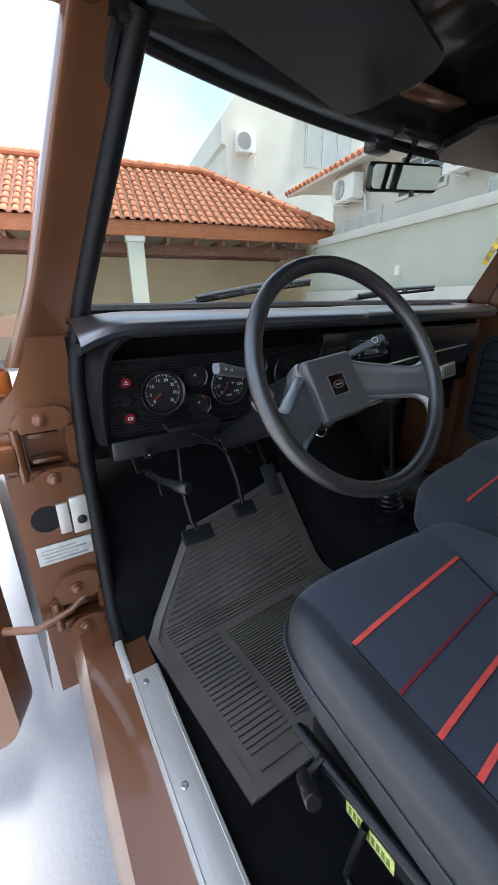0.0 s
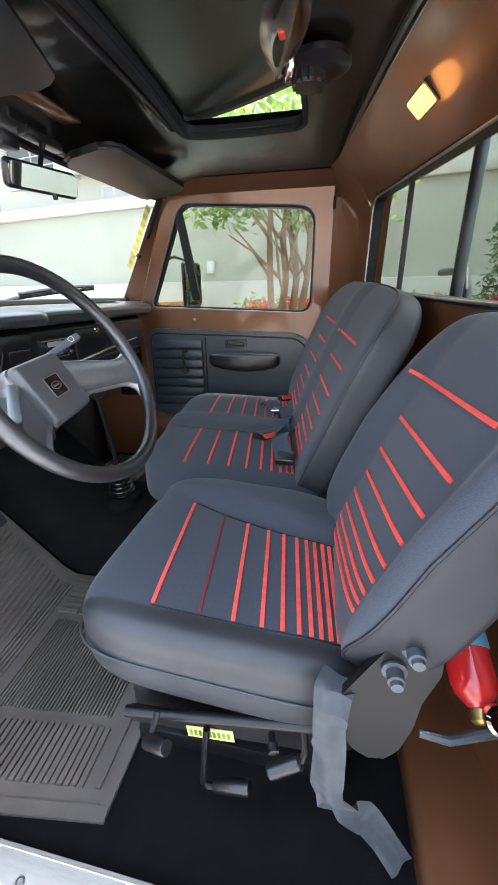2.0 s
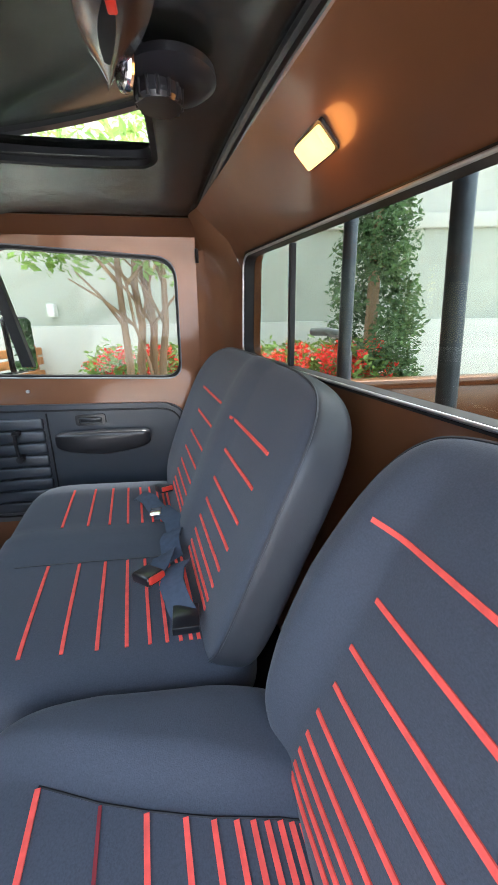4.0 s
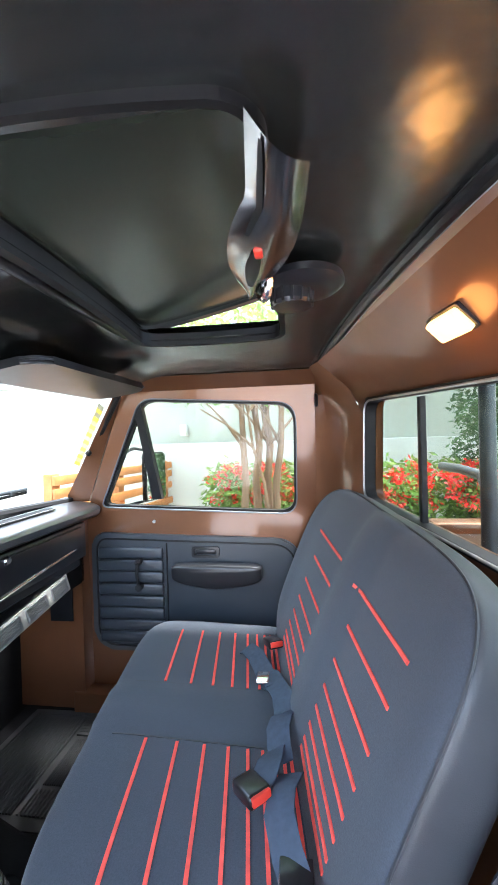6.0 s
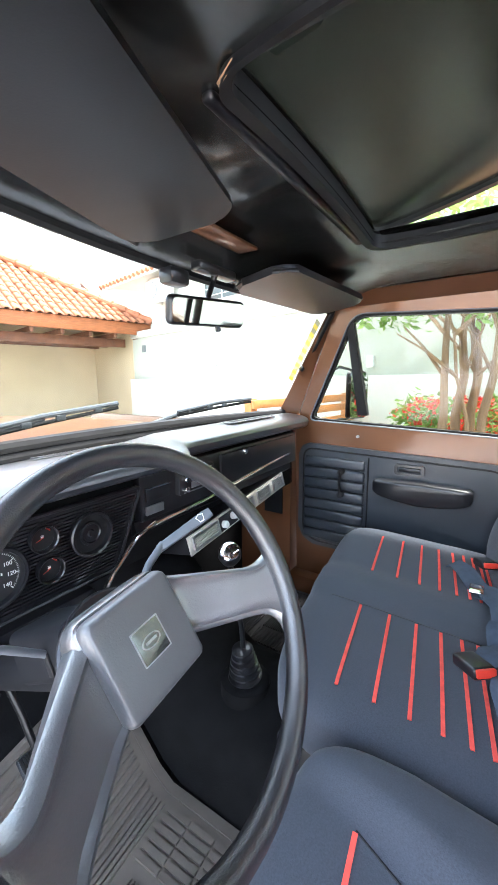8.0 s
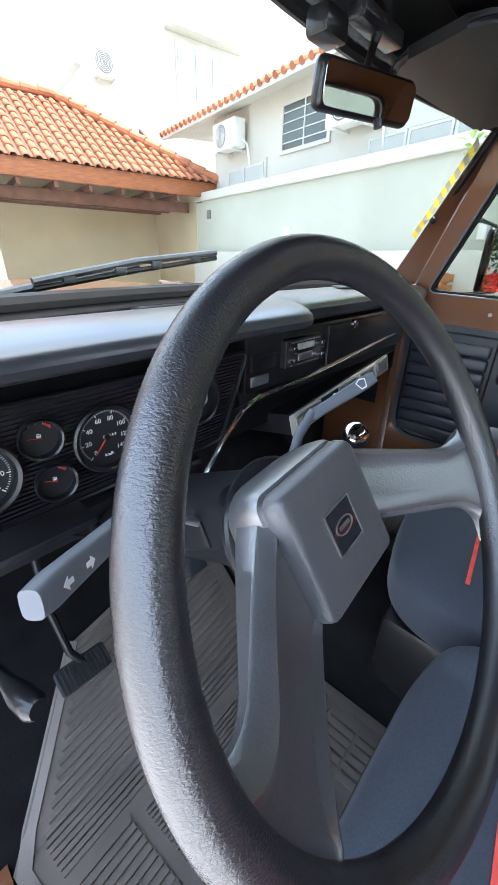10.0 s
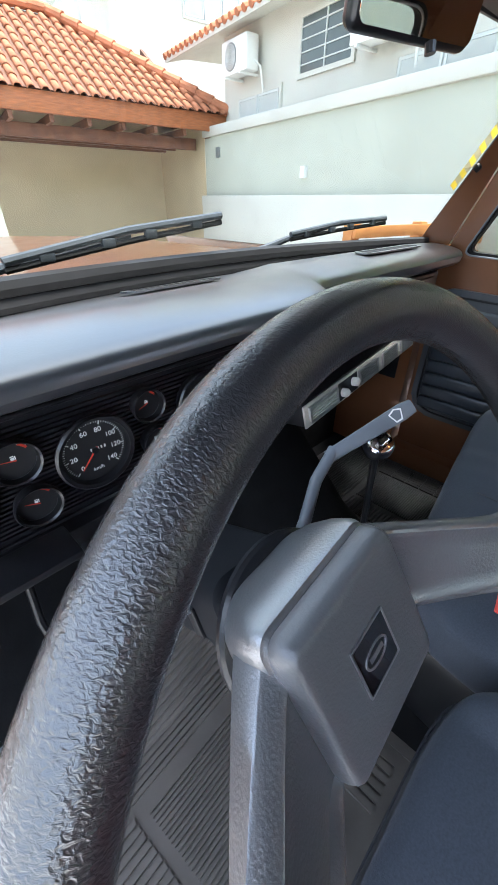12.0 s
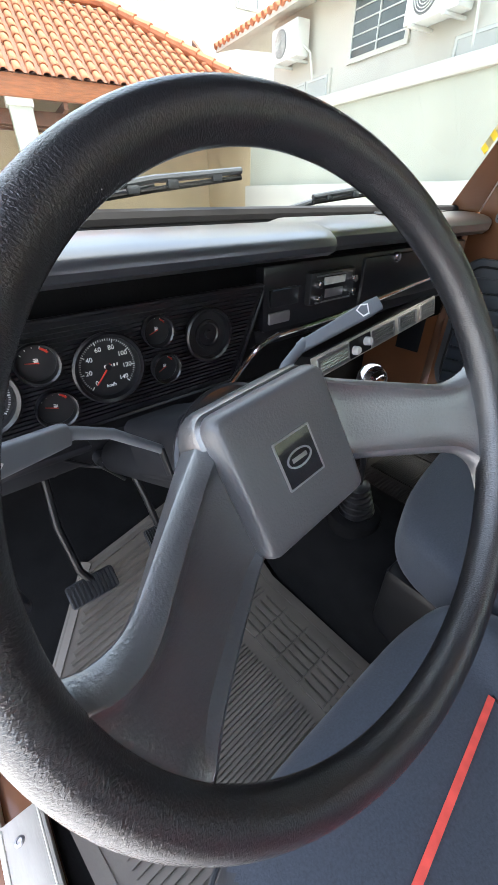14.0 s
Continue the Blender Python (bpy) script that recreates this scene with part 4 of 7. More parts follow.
# centre panel: radio, ash tray, glove box, chrome strips
bm = B()
box(bm, (-0.045, 0.552, 1.205), (0.80, 0.60, 1.335), 0.008)
sub("centre_panel", bm, "plastic", dashb, "black glossy centre panel")
bm = B()
box(bm, (0.075, 0.535, 1.245), (0.225, 0.575, 1.312), 0.006)
radio = sub("radio", bm, "plastic", dashb, "old black car radio with chrome trim")
RO = -dashb.location
for z in (1.249, 1.303):
    bm = B()
    box(bm, (0.09, 0.533, z), (0.21, 0.5345, z + 0.003), m=Matrix.Translation(RO))
    part("trim_line", bm, "steel", radio)
bm = B()
box(bm, (0.115, 0.5325, 1.285), (0.185, 0.5355, 1.300), m=Matrix.Translation(RO))
part("scale", bm, "greylabel", radio, "pale tuning scale")
bm = B()
box(bm, (0.12, 0.531, 1.258), (0.18, 0.536, 1.276), 0.002, m=Matrix.Translation(RO))
part("tape_slot", bm, "steel", radio)
for x in (0.091, 0.208):
    for z in (1.262, 1.290):
        bm = B()
        lathe(bm, [(0.008, 0), (0.008, 0.014), (0.006, 0.016)], Matrix.Translation(RO) @ Matrix.Translation((x, 0.535, z)) @ FACE, 16)
        part("knob", bm, "chrome", radio)
bm = B()
box(bm, (-0.03, 0.545, 1.255), (0.05, 0.556, 1.290), 0.003)
sub("ash_tray", bm, "plastic", dashb)
bm = B()
box(bm, (-0.028, 0.543, 1.288), (0.052, 0.5465, 1.291))
sub("chrome_strip", bm, "chrome", dashb, "thin chrome strip")
bm = B()
box(bm, (-0.035, 0.542, 1.222), (0.025, 0.550, 1.246), 0.004)
sub("lighter", bm, "steel", dashb)
bm = B()
box(bm, (0.27, 0.543, 1.215), (0.76, 0.556, 1.325), 0.006)
glove = sub("glove_box_door", bm, "plastic", dashb, "black glove box lid")
bm = B()
lathe(bm, [(0.012, 0), (0.012, 0.008), (0.009, 0.012)], Matrix.Translation(RO) @ Matrix.Translation((0.395, 0.545, 1.318)) @ FACE, 16)
part("lock", bm, "chrome", glove, "chrome lock button")
bm = B()
tube(bm, [(-0.03, 0.530, 1.203), (0.17, 0.532, 1.211), (0.52, 0.540, 1.240), (0.72, 0.548, 1.252)], 0.0055, 8)
sub("lower_chrome_strip", bm, "chrome", dashb, "thin chrome strip")
bm = B()
prism(bm, [(0.56, 1.21), (0.555, 1.185), (0.60, 1.15), (0.66, 1.15), (0.66, 1.21)], lambda u, v, w: Vector((-0.06 + w, u, v)), 0.82)
sub("lower_lip", bm, "plastic", dashb)
# heater bar below the dash
heat = thing("heater_unit", "black under-dash air unit with grey vents and white knobs", "heater", (0.45, 0.60, 1.08))
HM = frame_m(Vector((0.068, 0.503, 1.113)), Vector((0.565, 0.026, 0.054)), (0, 0.2, 1))
bm = B()
box(bm, (0, -0.028, -0.20), (0.57, 0.030, 0.0), 0.006, m=HM)
sub("casing", bm, "plastic", heat)
bm = B()
box(bm, (-0.004, -0.027, 0.0), (0.574, 0.027, 0.006), 0.002, m=HM)
fas = sub("fascia", bm, "alu", heat, "pale metal fascia")
HO = Matrix.Translation(-heat.location) @ HM
for x0, x1 in ((0.010, 0.128), (0.232, 0.335), (0.362, 0.452), (0.480, 0.560)):
    bm = B()
    o, i = polar(rrect(x0, -0.020, x1, 0.020, 0.004), rrect(x0 + 0.006, -0.014, x1 - 0.006, 0.014, 0.002), ((x0 + x1) / 2, 0))
    ringface(bm, o, i, lambda u, v, w: HO @ Vector((u, v, 0.006 + w)), 0.006)
    v = part("air_vent", bm, "steel", heat, "grey louvred air vent")
    for k in range(4):
        bm = B()
        box(bm, (x0 + 0.006, -0.012 + 0.0065 * k, 0.007), (x1 - 0.006, -0.009 + 0.0065 * k, 0.011), m=HO)
        part("louvre", bm, "greylabel" if x0 < 0.1 else "steel", v)
bm = B()
box(bm, (0.136, -0.022, 0.0062), (0.224, 0.022, 0.008), m=HO)
part("control_plate", bm, "plastic", heat)
for x, y in ((0.152, -0.004), (0.202, 0.004)):
    bm = B()
    lathe(bm, [(0.011, 0), (0.011, 0.012), (0.008, 0.016)], HO @ Matrix.Translation((x, y, 0.008)), 18)
    part("knob", bm, "white", heat, "white knob")

# ---- steering wheel ----
WN = Vector((-0.0018, -0.8763, 0.4818)).normalized()
WA = Vector((0, 0, 1)).cross(WN).normalized()
WB = WN.cross(WA)
WC = Vector((-0.4095, 0.0709, 1.3255))
HUB = WC + WA * 0.006 - WB * 0.0035 - WN * 0.0494
wheel = thing("steering_wheel", "black two-spoke steering wheel with square padded hub", "steering wheel", tuple(HUB))


def wl(u, v, w):
    return HUB + WA * u + WB * v + WN * w


def rim_mesh(R, r, nu, nv):
    """A ring of tube with its length and girth laid out in metres, for the grain."""
    bm = B()
    uv = bm.loops.layers.uv.new("girth")
    rows = []
    for k in range(nu):
        a = 2 * math.pi * k / nu
        d = WA * math.cos(a) + WB * math.sin(a)
        rows.append([bm.verts.new(WC + d * (R + r * math.cos(q)) + WN * (r * 1.04 * math.sin(q))) for q in (2 * math.pi * j / nv for j in range(nv))])
    for k in range(nu):
        for j in range(nv):
            f = bm.faces.new((rows[k][j], rows[(k + 1) % nu][j], rows[(k + 1) % nu][(j + 1) % nv], rows[k][(j + 1) % nv]))
            for lp, (x, y) in zip(f.loops, ((k, j), (k + 1, j), (k + 1, j + 1), (k, j + 1))):
                lp[uv].uv = (2 * math.pi * R * x / nu, 2 * math.pi * r * y / nv)
    return bm


sub("rim", rim_mesh(0.1765, 0.0125, 144, 24), "wheel", wheel, "black leather-grained rim")
PA = radians(7.0)


def pad_pt(u, v, w):
    c, s = math.cos(PA), math.sin(PA)
    return wl(u * c - v * s, u * s + v * c, w)


def pad_loops(bm, rings, r=0.010, seg=5):
    """Rounded squares stacked along the wheel's axis, closed at both ends: half width, half height, corner, depth."""
    loops = []
    for hx, hy, cr, w in rings:
        loops.append([bm.verts.new(pad_pt(u, v, w)) for u, v in rrect(-hx, -hy, hx, hy, cr, seg)])
    for A, C in zip(loops, loops[1:]):
        for q in range(len(A)):
            bm.faces.new((A[q], A[(q + 1) % len(A)], C[(q + 1) % len(A)], C[q]))
    bm.faces.new(loops[0][::-1])
    bm.faces.new(loops[-1])


bm = B()
pad_loops(bm, [(0.044, 0.044, 0.005, 0.0004), (0.0475, 0.0475, 0.006, 0.0), (0.0492, 0.0492, 0.007, -0.0008), (0.0508, 0.0508, 0.008, -0.0028), (0.0522, 0.0522, 0.009, -0.0065), (0.0535, 0.0535, 0.011, -0.0125), (0.0530, 0.0530, 0.011, -0.0165), (0.051, 0.051, 0.010, -0.0180)])
sub("hub_pad", bm, "hub", wheel, "dark grey grained hub pad")
bm = B()
pad_loops(bm, [(0.0490, 0.0490, 0.010, -0.0165), (0.0510, 0.0510, 0.011, -0.0185), (0.0545, 0.0545, 0.012, -0.0205), (0.0560, 0.0560, 0.013, -0.025), (0.0560, 0.0560, 0.016, -0.040), (0.0545, 0.0545, 0.022, -0.055), (0.0520, 0.0520, 0.030, -0.066), (0.047, 0.047, 0.034, -0.069)])
sub("hub_back", bm, "spoke", wheel, "black grained hub body")
bm = B()
prism(bm, [(-0.0165, -0.0165), (0.0165, -0.0165), (0.0165, 0.0165), (-0.0165, 0.0165)], lambda u, v, w: pad_pt(u - 0.001, v + 0.001, 0.0012 - w), 0.002)
sub("badge", bm, "badge", wheel, "black square badge")
bm = B()
o, i = polar(rrect(-0.0178, -0.0178, 0.0178, 0.0178, 0.001), rrect(-0.0165, -0.0165, 0.0165, 0.0165, 0.001), (0, 0))
ringface(bm, o, i, lambda u, v, w: pad_pt(u - 0.001, v + 0.001, 0.0016 - w), 0.002)
sub("badge_frame", bm, "steel", wheel, "chrome badge edge")
bm = B()
o, i = polar([(0.0120 * math.cos(2 * math.pi * k / 24), 0.0066 * math.sin(2 * math.pi * k / 24)) for k in range(24)], [(0.0106 * math.cos(2 * math.pi * k / 24), 0.0052 * math.sin(2 * math.pi * k / 24)) for k in range(24)], (0, 0))
ringface(bm, o, i, lambda u, v, w: pad_pt(u - 0.001, v + 0.001, 0.0017 - w), 0.001)
prism(bm, [(-0.007, -0.0015), (0.007, -0.0015), (0.007, 0.0015), (-0.007, 0.0015)], lambda u, v, w: pad_pt(u - 0.001, v + 0.001, 0.0017 - w), 0.001)
sub("badge_oval", bm, "steel", wheel, "plain oval emblem")


def spoke(a0, a1, b0, b1, ra, rb, dip, slope, cham=0.0):
    """A broad pressed spoke: edge a from a0 beside the hub to a1 at the rim, edge b likewise; ra and rb are the widths of the raised ribs
    along the edges, dip the depth of the panel between, slope how much more it sinks on leaving the hub; cham bevels edge a flat."""
    bm = B()
    rows = []
    N = 30
    a0, a1, b0, b1 = (Vector(q) for q in (a0, a1, b0, b1))
    for k in range(N + 1):
        t = -0.22 + 1.34 * k / N
        A, C = a0.lerp(a1, t), b0.lerp(b1, t)
        s = (C - A).normalized()
        fl = 0.040 * max(0.0, (t - 0.70) / 0.42) ** 2.6
        A, C = A - s * fl, C + s * fl * (0.25 if cham else 1.0)
        width = (C - A).length
        u = max(0.0, min(1.0, t))
        w = -0.013 + 0.060 * u ** 1.12
        th = 0.034 - 0.020 * u
        e = max(0.0, (t - 0.80) / 0.25)
        d = (dip + slope * min(1.0, max(0.0, (t - 0.02) / 0.16))) * max(0.0, 1 - e * e)
        prof = [(0.003, -th), (0.0, -0.014), (0.0005, -0.008), (0.002, -0.0035), (0.0045, -0.0008), (0.007, 0.0), (ra, -0.0004), (ra + 0.002, -d * 0.45), (ra + 0.0045, -d)]
        if cham:
            prof = [(0.003, -th - cham * 0.4), (0.0, -cham * 1.15), (0.0008, -cham), (cham * 0.88, -0.0008), (cham, -0.0002), (cham + 0.002, -d * 0.3), (cham + 0.004, -d * 0.6), (ra + 0.002, -d * 0.8), (ra + 0.0045, -d)]
        mid = [(ra + 0.0045 + (width - ra - rb - 0.009) * j / 4, -d) for j in range(1, 4)]
        right = [(width - rb - 0.0045, -d), (width - rb - 0.002, -d * 0.45), (width - rb, -0.0004), (width - 0.007, 0.0), (width - 0.0045, -0.0008), (width - 0.002, -0.0035), (width - 0.001, -0.008), (width - 0.004, -0.014), (width - 0.013, -th)]
        rows.append([bm.verts.new(wl(*(A + s * q), w + h)) for q, h in prof + mid + right])
    n = len(rows[0])
    for A, C in zip(rows, rows[1:]):
        for k in range(n):
            bm.faces.new((A[k], A[(k + 1) % n], C[(k + 1) % n], C[k]))
    bm.faces.new(rows[0][::-1])
    bm.faces.new(rows[-1])
    sub("spoke", bm, "spoke", wheel, "black grained pressed spoke")


spoke((0.060, 0.0455), (0.169, -0.0025), (0.068, -0.0300), (0.152, -0.0550), 0.0075, 0.0075, 0.0025, 0.0)
spoke((-0.057, 0.0320), (-0.159, -0.0390), (-0.040, -0.0590), (-0.134, -0.0960), 0.0165, 0.0075, 0.0030, 0.0040, 0.012)
# column
col = thing("steering_column", "black steering column shroud with grey stalks", "steering column", (-0.39, 0.3, 1.2))
WM = Matrix.Translation(HUB) @ Matrix((WA, WB, WN)).transposed().to_4x4()
bm = B()
tube(bm, [HUB - WN * d for d in (0.066, 0.0665, 0.0685, 0.0720, 0.0745, 0.0750)], [0.050, 0.0600, 0.0625, 0.0625, 0.0600, 0.050], 40)
sub("collar_ring", bm, "plastic", col, "black collar ring behind the hub")
bm = B()
tube(bm, [HUB - WN * d for d in (0.074, 0.078, 0.090, 0.14, 0.26, 0.44)], [0.048, 0.049, 0.046, 0.040, 0.036, 0.030], 28)
sub("shroud", bm, "dashside", col, "dark grey column shroud")
bm = B()
rows = []
for w, hx, hv0, hv1, cr in ((-0.082, 0.034, 0.030, 0.044, 0.014), (-0.086, 0.038, 0.034, 0.050, 0.016), (-0.150, 0.040, 0.036, 0.052, 0.014), (-0.215, 0.038, 0.036, 0.056, 0.012), (-0.222, 0.032, 0.030, 0.050, 0.010)):
    rows.append([bm.verts.new(wl(u - 0.006, v, w)) for u, v in rrect(-hx, -hv0 * 0.35, hx, hv1, cr, 5)])
for A, C in zip(rows, rows[1:]):
    for q in range(len(A)):
        bm.faces.new((A[q], A[(q + 1) % len(A)], C[(q + 1) % len(A)], C[q]))
bm.faces.new(rows[0][::-1])
bm.faces.new(rows[-1])
sub("switch_box", bm, "dashside", col, "black moulded switch housing")
bm = B()
box(bm, (-0.0475, 0.000, -0.128), (-0.0445, 0.026, -0.116), 0.001, m=WM)
sub("switch_slot", bm, "rubber", col, "dark slot for the indicator stalk")


def stalk(pts, r, grip, name, lab):
    bm = B()
    tube(bm, pts, r, 12)
    s = sub(name, bm, "lever", col, lab)
    a, b, up, w0, w1, th = grip
    a, b = Vector(a), Vector(b)
    d = (b - a).normalized()
    up = (Vector(up) - d * Vector(up).dot(d)).normalized()
    q = d.cross(up)
    bm = B()
    rows = []
    for k in range(9):
        t = k / 8
        w = w0 + (w1 - w0) * t
        if k == 8:
            w *= 0.8
        rows.append([bm.verts.new(a + (b - a) * t + up * (w * math.copysign(abs(math.cos(x)) ** 0.55, math.cos(x))) + q * (th * math.copysign(abs(math.sin(x)) ** 0.55, math.sin(x)))) for x in (2 * math.pi * j / 16 for j in range(16))])
    for A, C in zip(rows, rows[1:]):
        for j in range(16):
            bm.faces.new((A[j], A[(j + 1) % 16], C[(j + 1) % 16], C[j]))
    bm.faces.new(rows[0][::-1])
    bm.faces.new(rows[-1])
    bmesh.ops.translate(bm, verts=bm.verts[:], vec=-col.location)
    g = part("grip", bm, "lever", s, "grey flat grip")
    if q.dot(Vector((-0.3, -0.8, 0.4))) < 0:
        q = -q
    sm = Matrix.Translation(-col.location) @ Matrix.Translation(a.lerp(b, 0.80) + q * (th + 0.0004)) @ Matrix((d, q.cross(d), q)).transposed().to_4x4()
    bm = B()
    if name == "wiper_stalk":
        k = 0.0075
        o, i = polar([(-0.9 * k, 0.55 * k), (-0.45 * k, -0.75 * k), (0.45 * k, -0.75 * k), (0.9 * k, 0.55 * k), (0, 0.95 * k)], [(-0.7 * k, 0.45 * k), (-0.35 * k, -0.55 * k), (0.35 * k, -0.55 * k), (0.7 * k, 0.45 * k), (0, 0.75 * k)], (0, 0), 24)
        ringface(bm, o, i, lambda u, v, w: sm @ Vector((u, v, w)), 0.0004)
    else:
        for x in (-0.004, 0.011):
            sg = 1 if x > 0 else -1
            prism(bm, [(x, -0.0015), (x + 0.005 * sg, -0.0015), (x + 0.005 * sg, -0.0038), (x + 0.010 * sg, 0), (x + 0.005 * sg, 0.0038), (x + 0.005 * sg, 0.0015), (x, 0.0015)], lambda u, v, w: sm @ Vector((u * 0.8 - 0.012, v, w)), 0.0004)
    part("symbol", bm, "white", s, "white printed symbol", smooth=False)
    return s


stalk([(-0.365, 0.205, 1.262), (-0.335, 0.214, 1.282), (-0.306, 0.226, 1.304), (-0.275, 0.230, 1.322)], 0.0055,
      ((-0.283, 0.231, 1.316), (-0.211, 0.193, 1.3575), (-0.1, 0.75, 0.65), 0.0062, 0.0085, 0.0048), "wiper_stalk", "grey wiper stalk with white symbol")
stalk([(-0.415, 0.238, 1.240), (-0.447, 0.232, 1.260), (-0.490, 0.224, 1.298), (-0.5165, 0.2194, 1.3113), (-0.529, 0.2146, 1.316)], [0.0040, 0.0040, 0.0044, 0.0052, 0.0060],
      ((-0.523, 0.217, 1.3135), (-0.599, 0.166, 1.336), (0.2, 0.35, 1), 0.0080, 0.0098, 0.0062), "indicator_stalk", "grey indicator stalk with white symbols")

# ---- seats ----


def seat_part(parent, half, p, m, material, name, lab="", dish=None, n=22, side="", edge=None, welt=True):
    """A soft box in cloth; side names the hide of its flanks and back, edge the x beyond which the top is hide too; a welt runs round it."""
    bm = B()
    f = dish or (lambda q: q)
    raw = []

    def warp(q):
        raw.append(q.copy())
        return m @ f(q)

    pillow(bm, half, p, warp, n)
    ob = sub(name, bm, material, parent, lab)
    if not side:
        return ob
    ob.data.materials.append(M[side])
    for poly in ob.data.polygons:
        c = sum((raw[v] for v in poly.vertices), Vector()) / len(poly.vertices)
        if c.z < half[2] * 0.56 or (edge is not None and c.x < edge):
            poly.material_index = 1
    if not welt:
        return ob
    bm = B()
    loop = []
    for k in range(128):
        a = 2 * math.pi * k / 128
        c, s_ = math.cos(a), math.sin(a)
        v = Vector((math.copysign(abs(c) ** (2 / p), c), math.copysign(abs(s_) ** (2 / p), s_), 0))
        w = 0.55
        g = (1 - w ** p) ** (1 / p)
        loop.append(m @ f(Vector((v.x * half[0] * g * 1.003, v.y * half[1] * g * 1.003, half[2] * w))))
    tube(bm, loop, 0.0024, 6, closed=True)
    sub("welt", bm, side, parent, "stitched welt")
    return ob


def top_of(half, p, x, y, f):
    """A point on the upper face of a soft box, shaped by f."""
    q = max(0.0, 1 - (abs(x) / half[0]) ** p - (abs(y) / half[1]) ** p) ** (1 / p) * half[2]
    return f(Vector((x, y, q)))


def stripes(parent, half, p, m, f, lines, special=()):
    """Knitted stripes on a soft box; each line runs from (x, y) to (x, y) on its face."""
    nrm = (m.to_3x3() @ Vector((0, 0, 1)))
    for k, (xa, ya, xb, yb) in enumerate(lines):
        bm = B()
        pts = [m @ top_of(half, p, xa + (xb - xa) * i / 18, ya + (yb - ya) * i / 18, f) for i in range(19)]
        ribbon(bm, pts, nrm, 0.0066 if k not in special else 0.004, 0.0022, 0.004)
        sub("stripe", bm, "red" if k not in special else "darkred", parent, "red knitted stripe" if k not in special else "dark red stripe")


drv = thing("driver_seat", "charcoal bucket seat with red graduated stripes on black frame", "car seat", (-0.40, -0.2, 0.60))
CH, CP = (0.228, 0.240, 0.072), 5.0


def dcush(q):
    x, y, z = q
    t = 1 if z > 0 else 0.0
    crease = 0.083 + 0.239 * y
    b = (x - crease) / 0.055 if x > 0 else (-x - 0.172) / 0.035
    b = min(1.0, max(0.0, b))
    b = b * b * (3 - 2 * b)
    front = max(0.0, (y - 0.15) / 0.09)
    if z < 0:
        k = -z / 0.072
        x, y, z = x * (1.012 - 0.05 * k * k), y * (1.0 - 0.05 * k * k), z * 1.42
    return Vector((x, y, z + t * ((0.036 if x > 0 else 0.010) * b * min(1.0, 1.3 - abs(y) / 0.24 * 0.9) - 0.012 * (1 - min(1, (abs(y) / 0.24) ** 2)) - 0.012 * front * front) + 0.02 * (y / 0.24)))


CM = pose(-0.358, -0.182, 0.925, 0, 0, 0)
seat_part(drv, CH, CP, CM, "fabric", "cushion", "charcoal fabric cushion", dcush, 46, "seatvinyl", -0.176, welt=False)
DX = (0.114, 0.088, 0.074, 0.064, 0.057, 0.053, 0.050, 0.047, 0.045, 0.042, 0.040, 0.038)
DY = (-0.052, -0.128, -0.182, -0.227, -0.259, -0.285, -0.304, -0.320, -0.335, -0.348, -0.360, -0.371)
stripes(drv, CH, CP, CM, dcush, [(-0.171, y + 0.182 - 0.028 + 0.0013 * k, x, y + 0.182) for k, (x, y) in enumerate(zip(DX, DY))], (1,))
for line in ([(x + 0.003, y + 0.182) for x, y in zip(DX, DY)], [(-0.174, y + 0.182 - 0.028) for y in DY]):
    bm = B()
    tube(bm, [CM @ top_of(CH, CP, x, y, dcush) for x, y in line], 0.0016, 6)
    sub("seam", bm, "rubber", drv, "dark stitched seam")
BH, BP = (0.246, 0.255, 0.062), 4.5


def dback(q):
    x, y, z = q
    t = 1 if z > 0 else 0.0
    b = (x - 0.120) / 0.075 if x > 0 else (-x - 0.163) / 0.06
    b = min(1.0, max(0.0, b))
    b = b * b * (3 - 2 * b)
    if z < 0:
        z *= 0.45
    y += 0.10 * (abs(x) / 0.246) ** 5 * max(0.0, -y / 0.255)
    return Vector((x * (1 - 0.05 * max(0, y / 0.262) ** 2), y, z + t * (0.040 * b * (1 - 0.75 * max(0, y / 0.262)) - 0.008) - 0.05 * (y / 0.262) ** 2 * (y > 0) * 0.3))


BM = Matrix.Translation((-0.388, -0.488, 1.1735)) @ Matrix((Vector((1, 0, 0)), Vector((0, -0.3987, 0.9171)), Vector((0, 0.9171, 0.3987)))).transposed().to_4x4()
seat_part(drv, BH, BP, BM, "fabric", "backrest", "charcoal fabric backrest", dback, 46, "vinyl")
BX = (0.170, 0.117, 0.117, 0.111, 0.115, 0.114, 0.114, 0.113, 0.112)
BY = (0.113, 0.041, -0.025, -0.075, -0.121, -0.155, -0.182, -0.203, -0.221)
BR = (0.013, 0.013, 0.027, 0.032, 0.038, 0.043, 0.047, 0.050, 0.052)
stripes(drv, BH, BP, BM, dback, [(-0.152, y + r, x, y) for x, y, r in zip(BX, BY, BR)])
# bench for two
bench = thing("passenger_bench", "charcoal two-place bench seat with red graduated stripes", "car seat", (0.33, -0.1, 0.60))


def shear(x):
    return 0.13 * (x - 0.33)


def pad_rise(x, a, b):
    """The raised middle strip between the two places."""
    u = min(1.0, max(0.0, (x - a) / 0.03))
    v = min(1.0, max(0.0, (b - x) / 0.03))
    return u * u * (3 - 2 * u) * v * v * (3 - 2 * v)


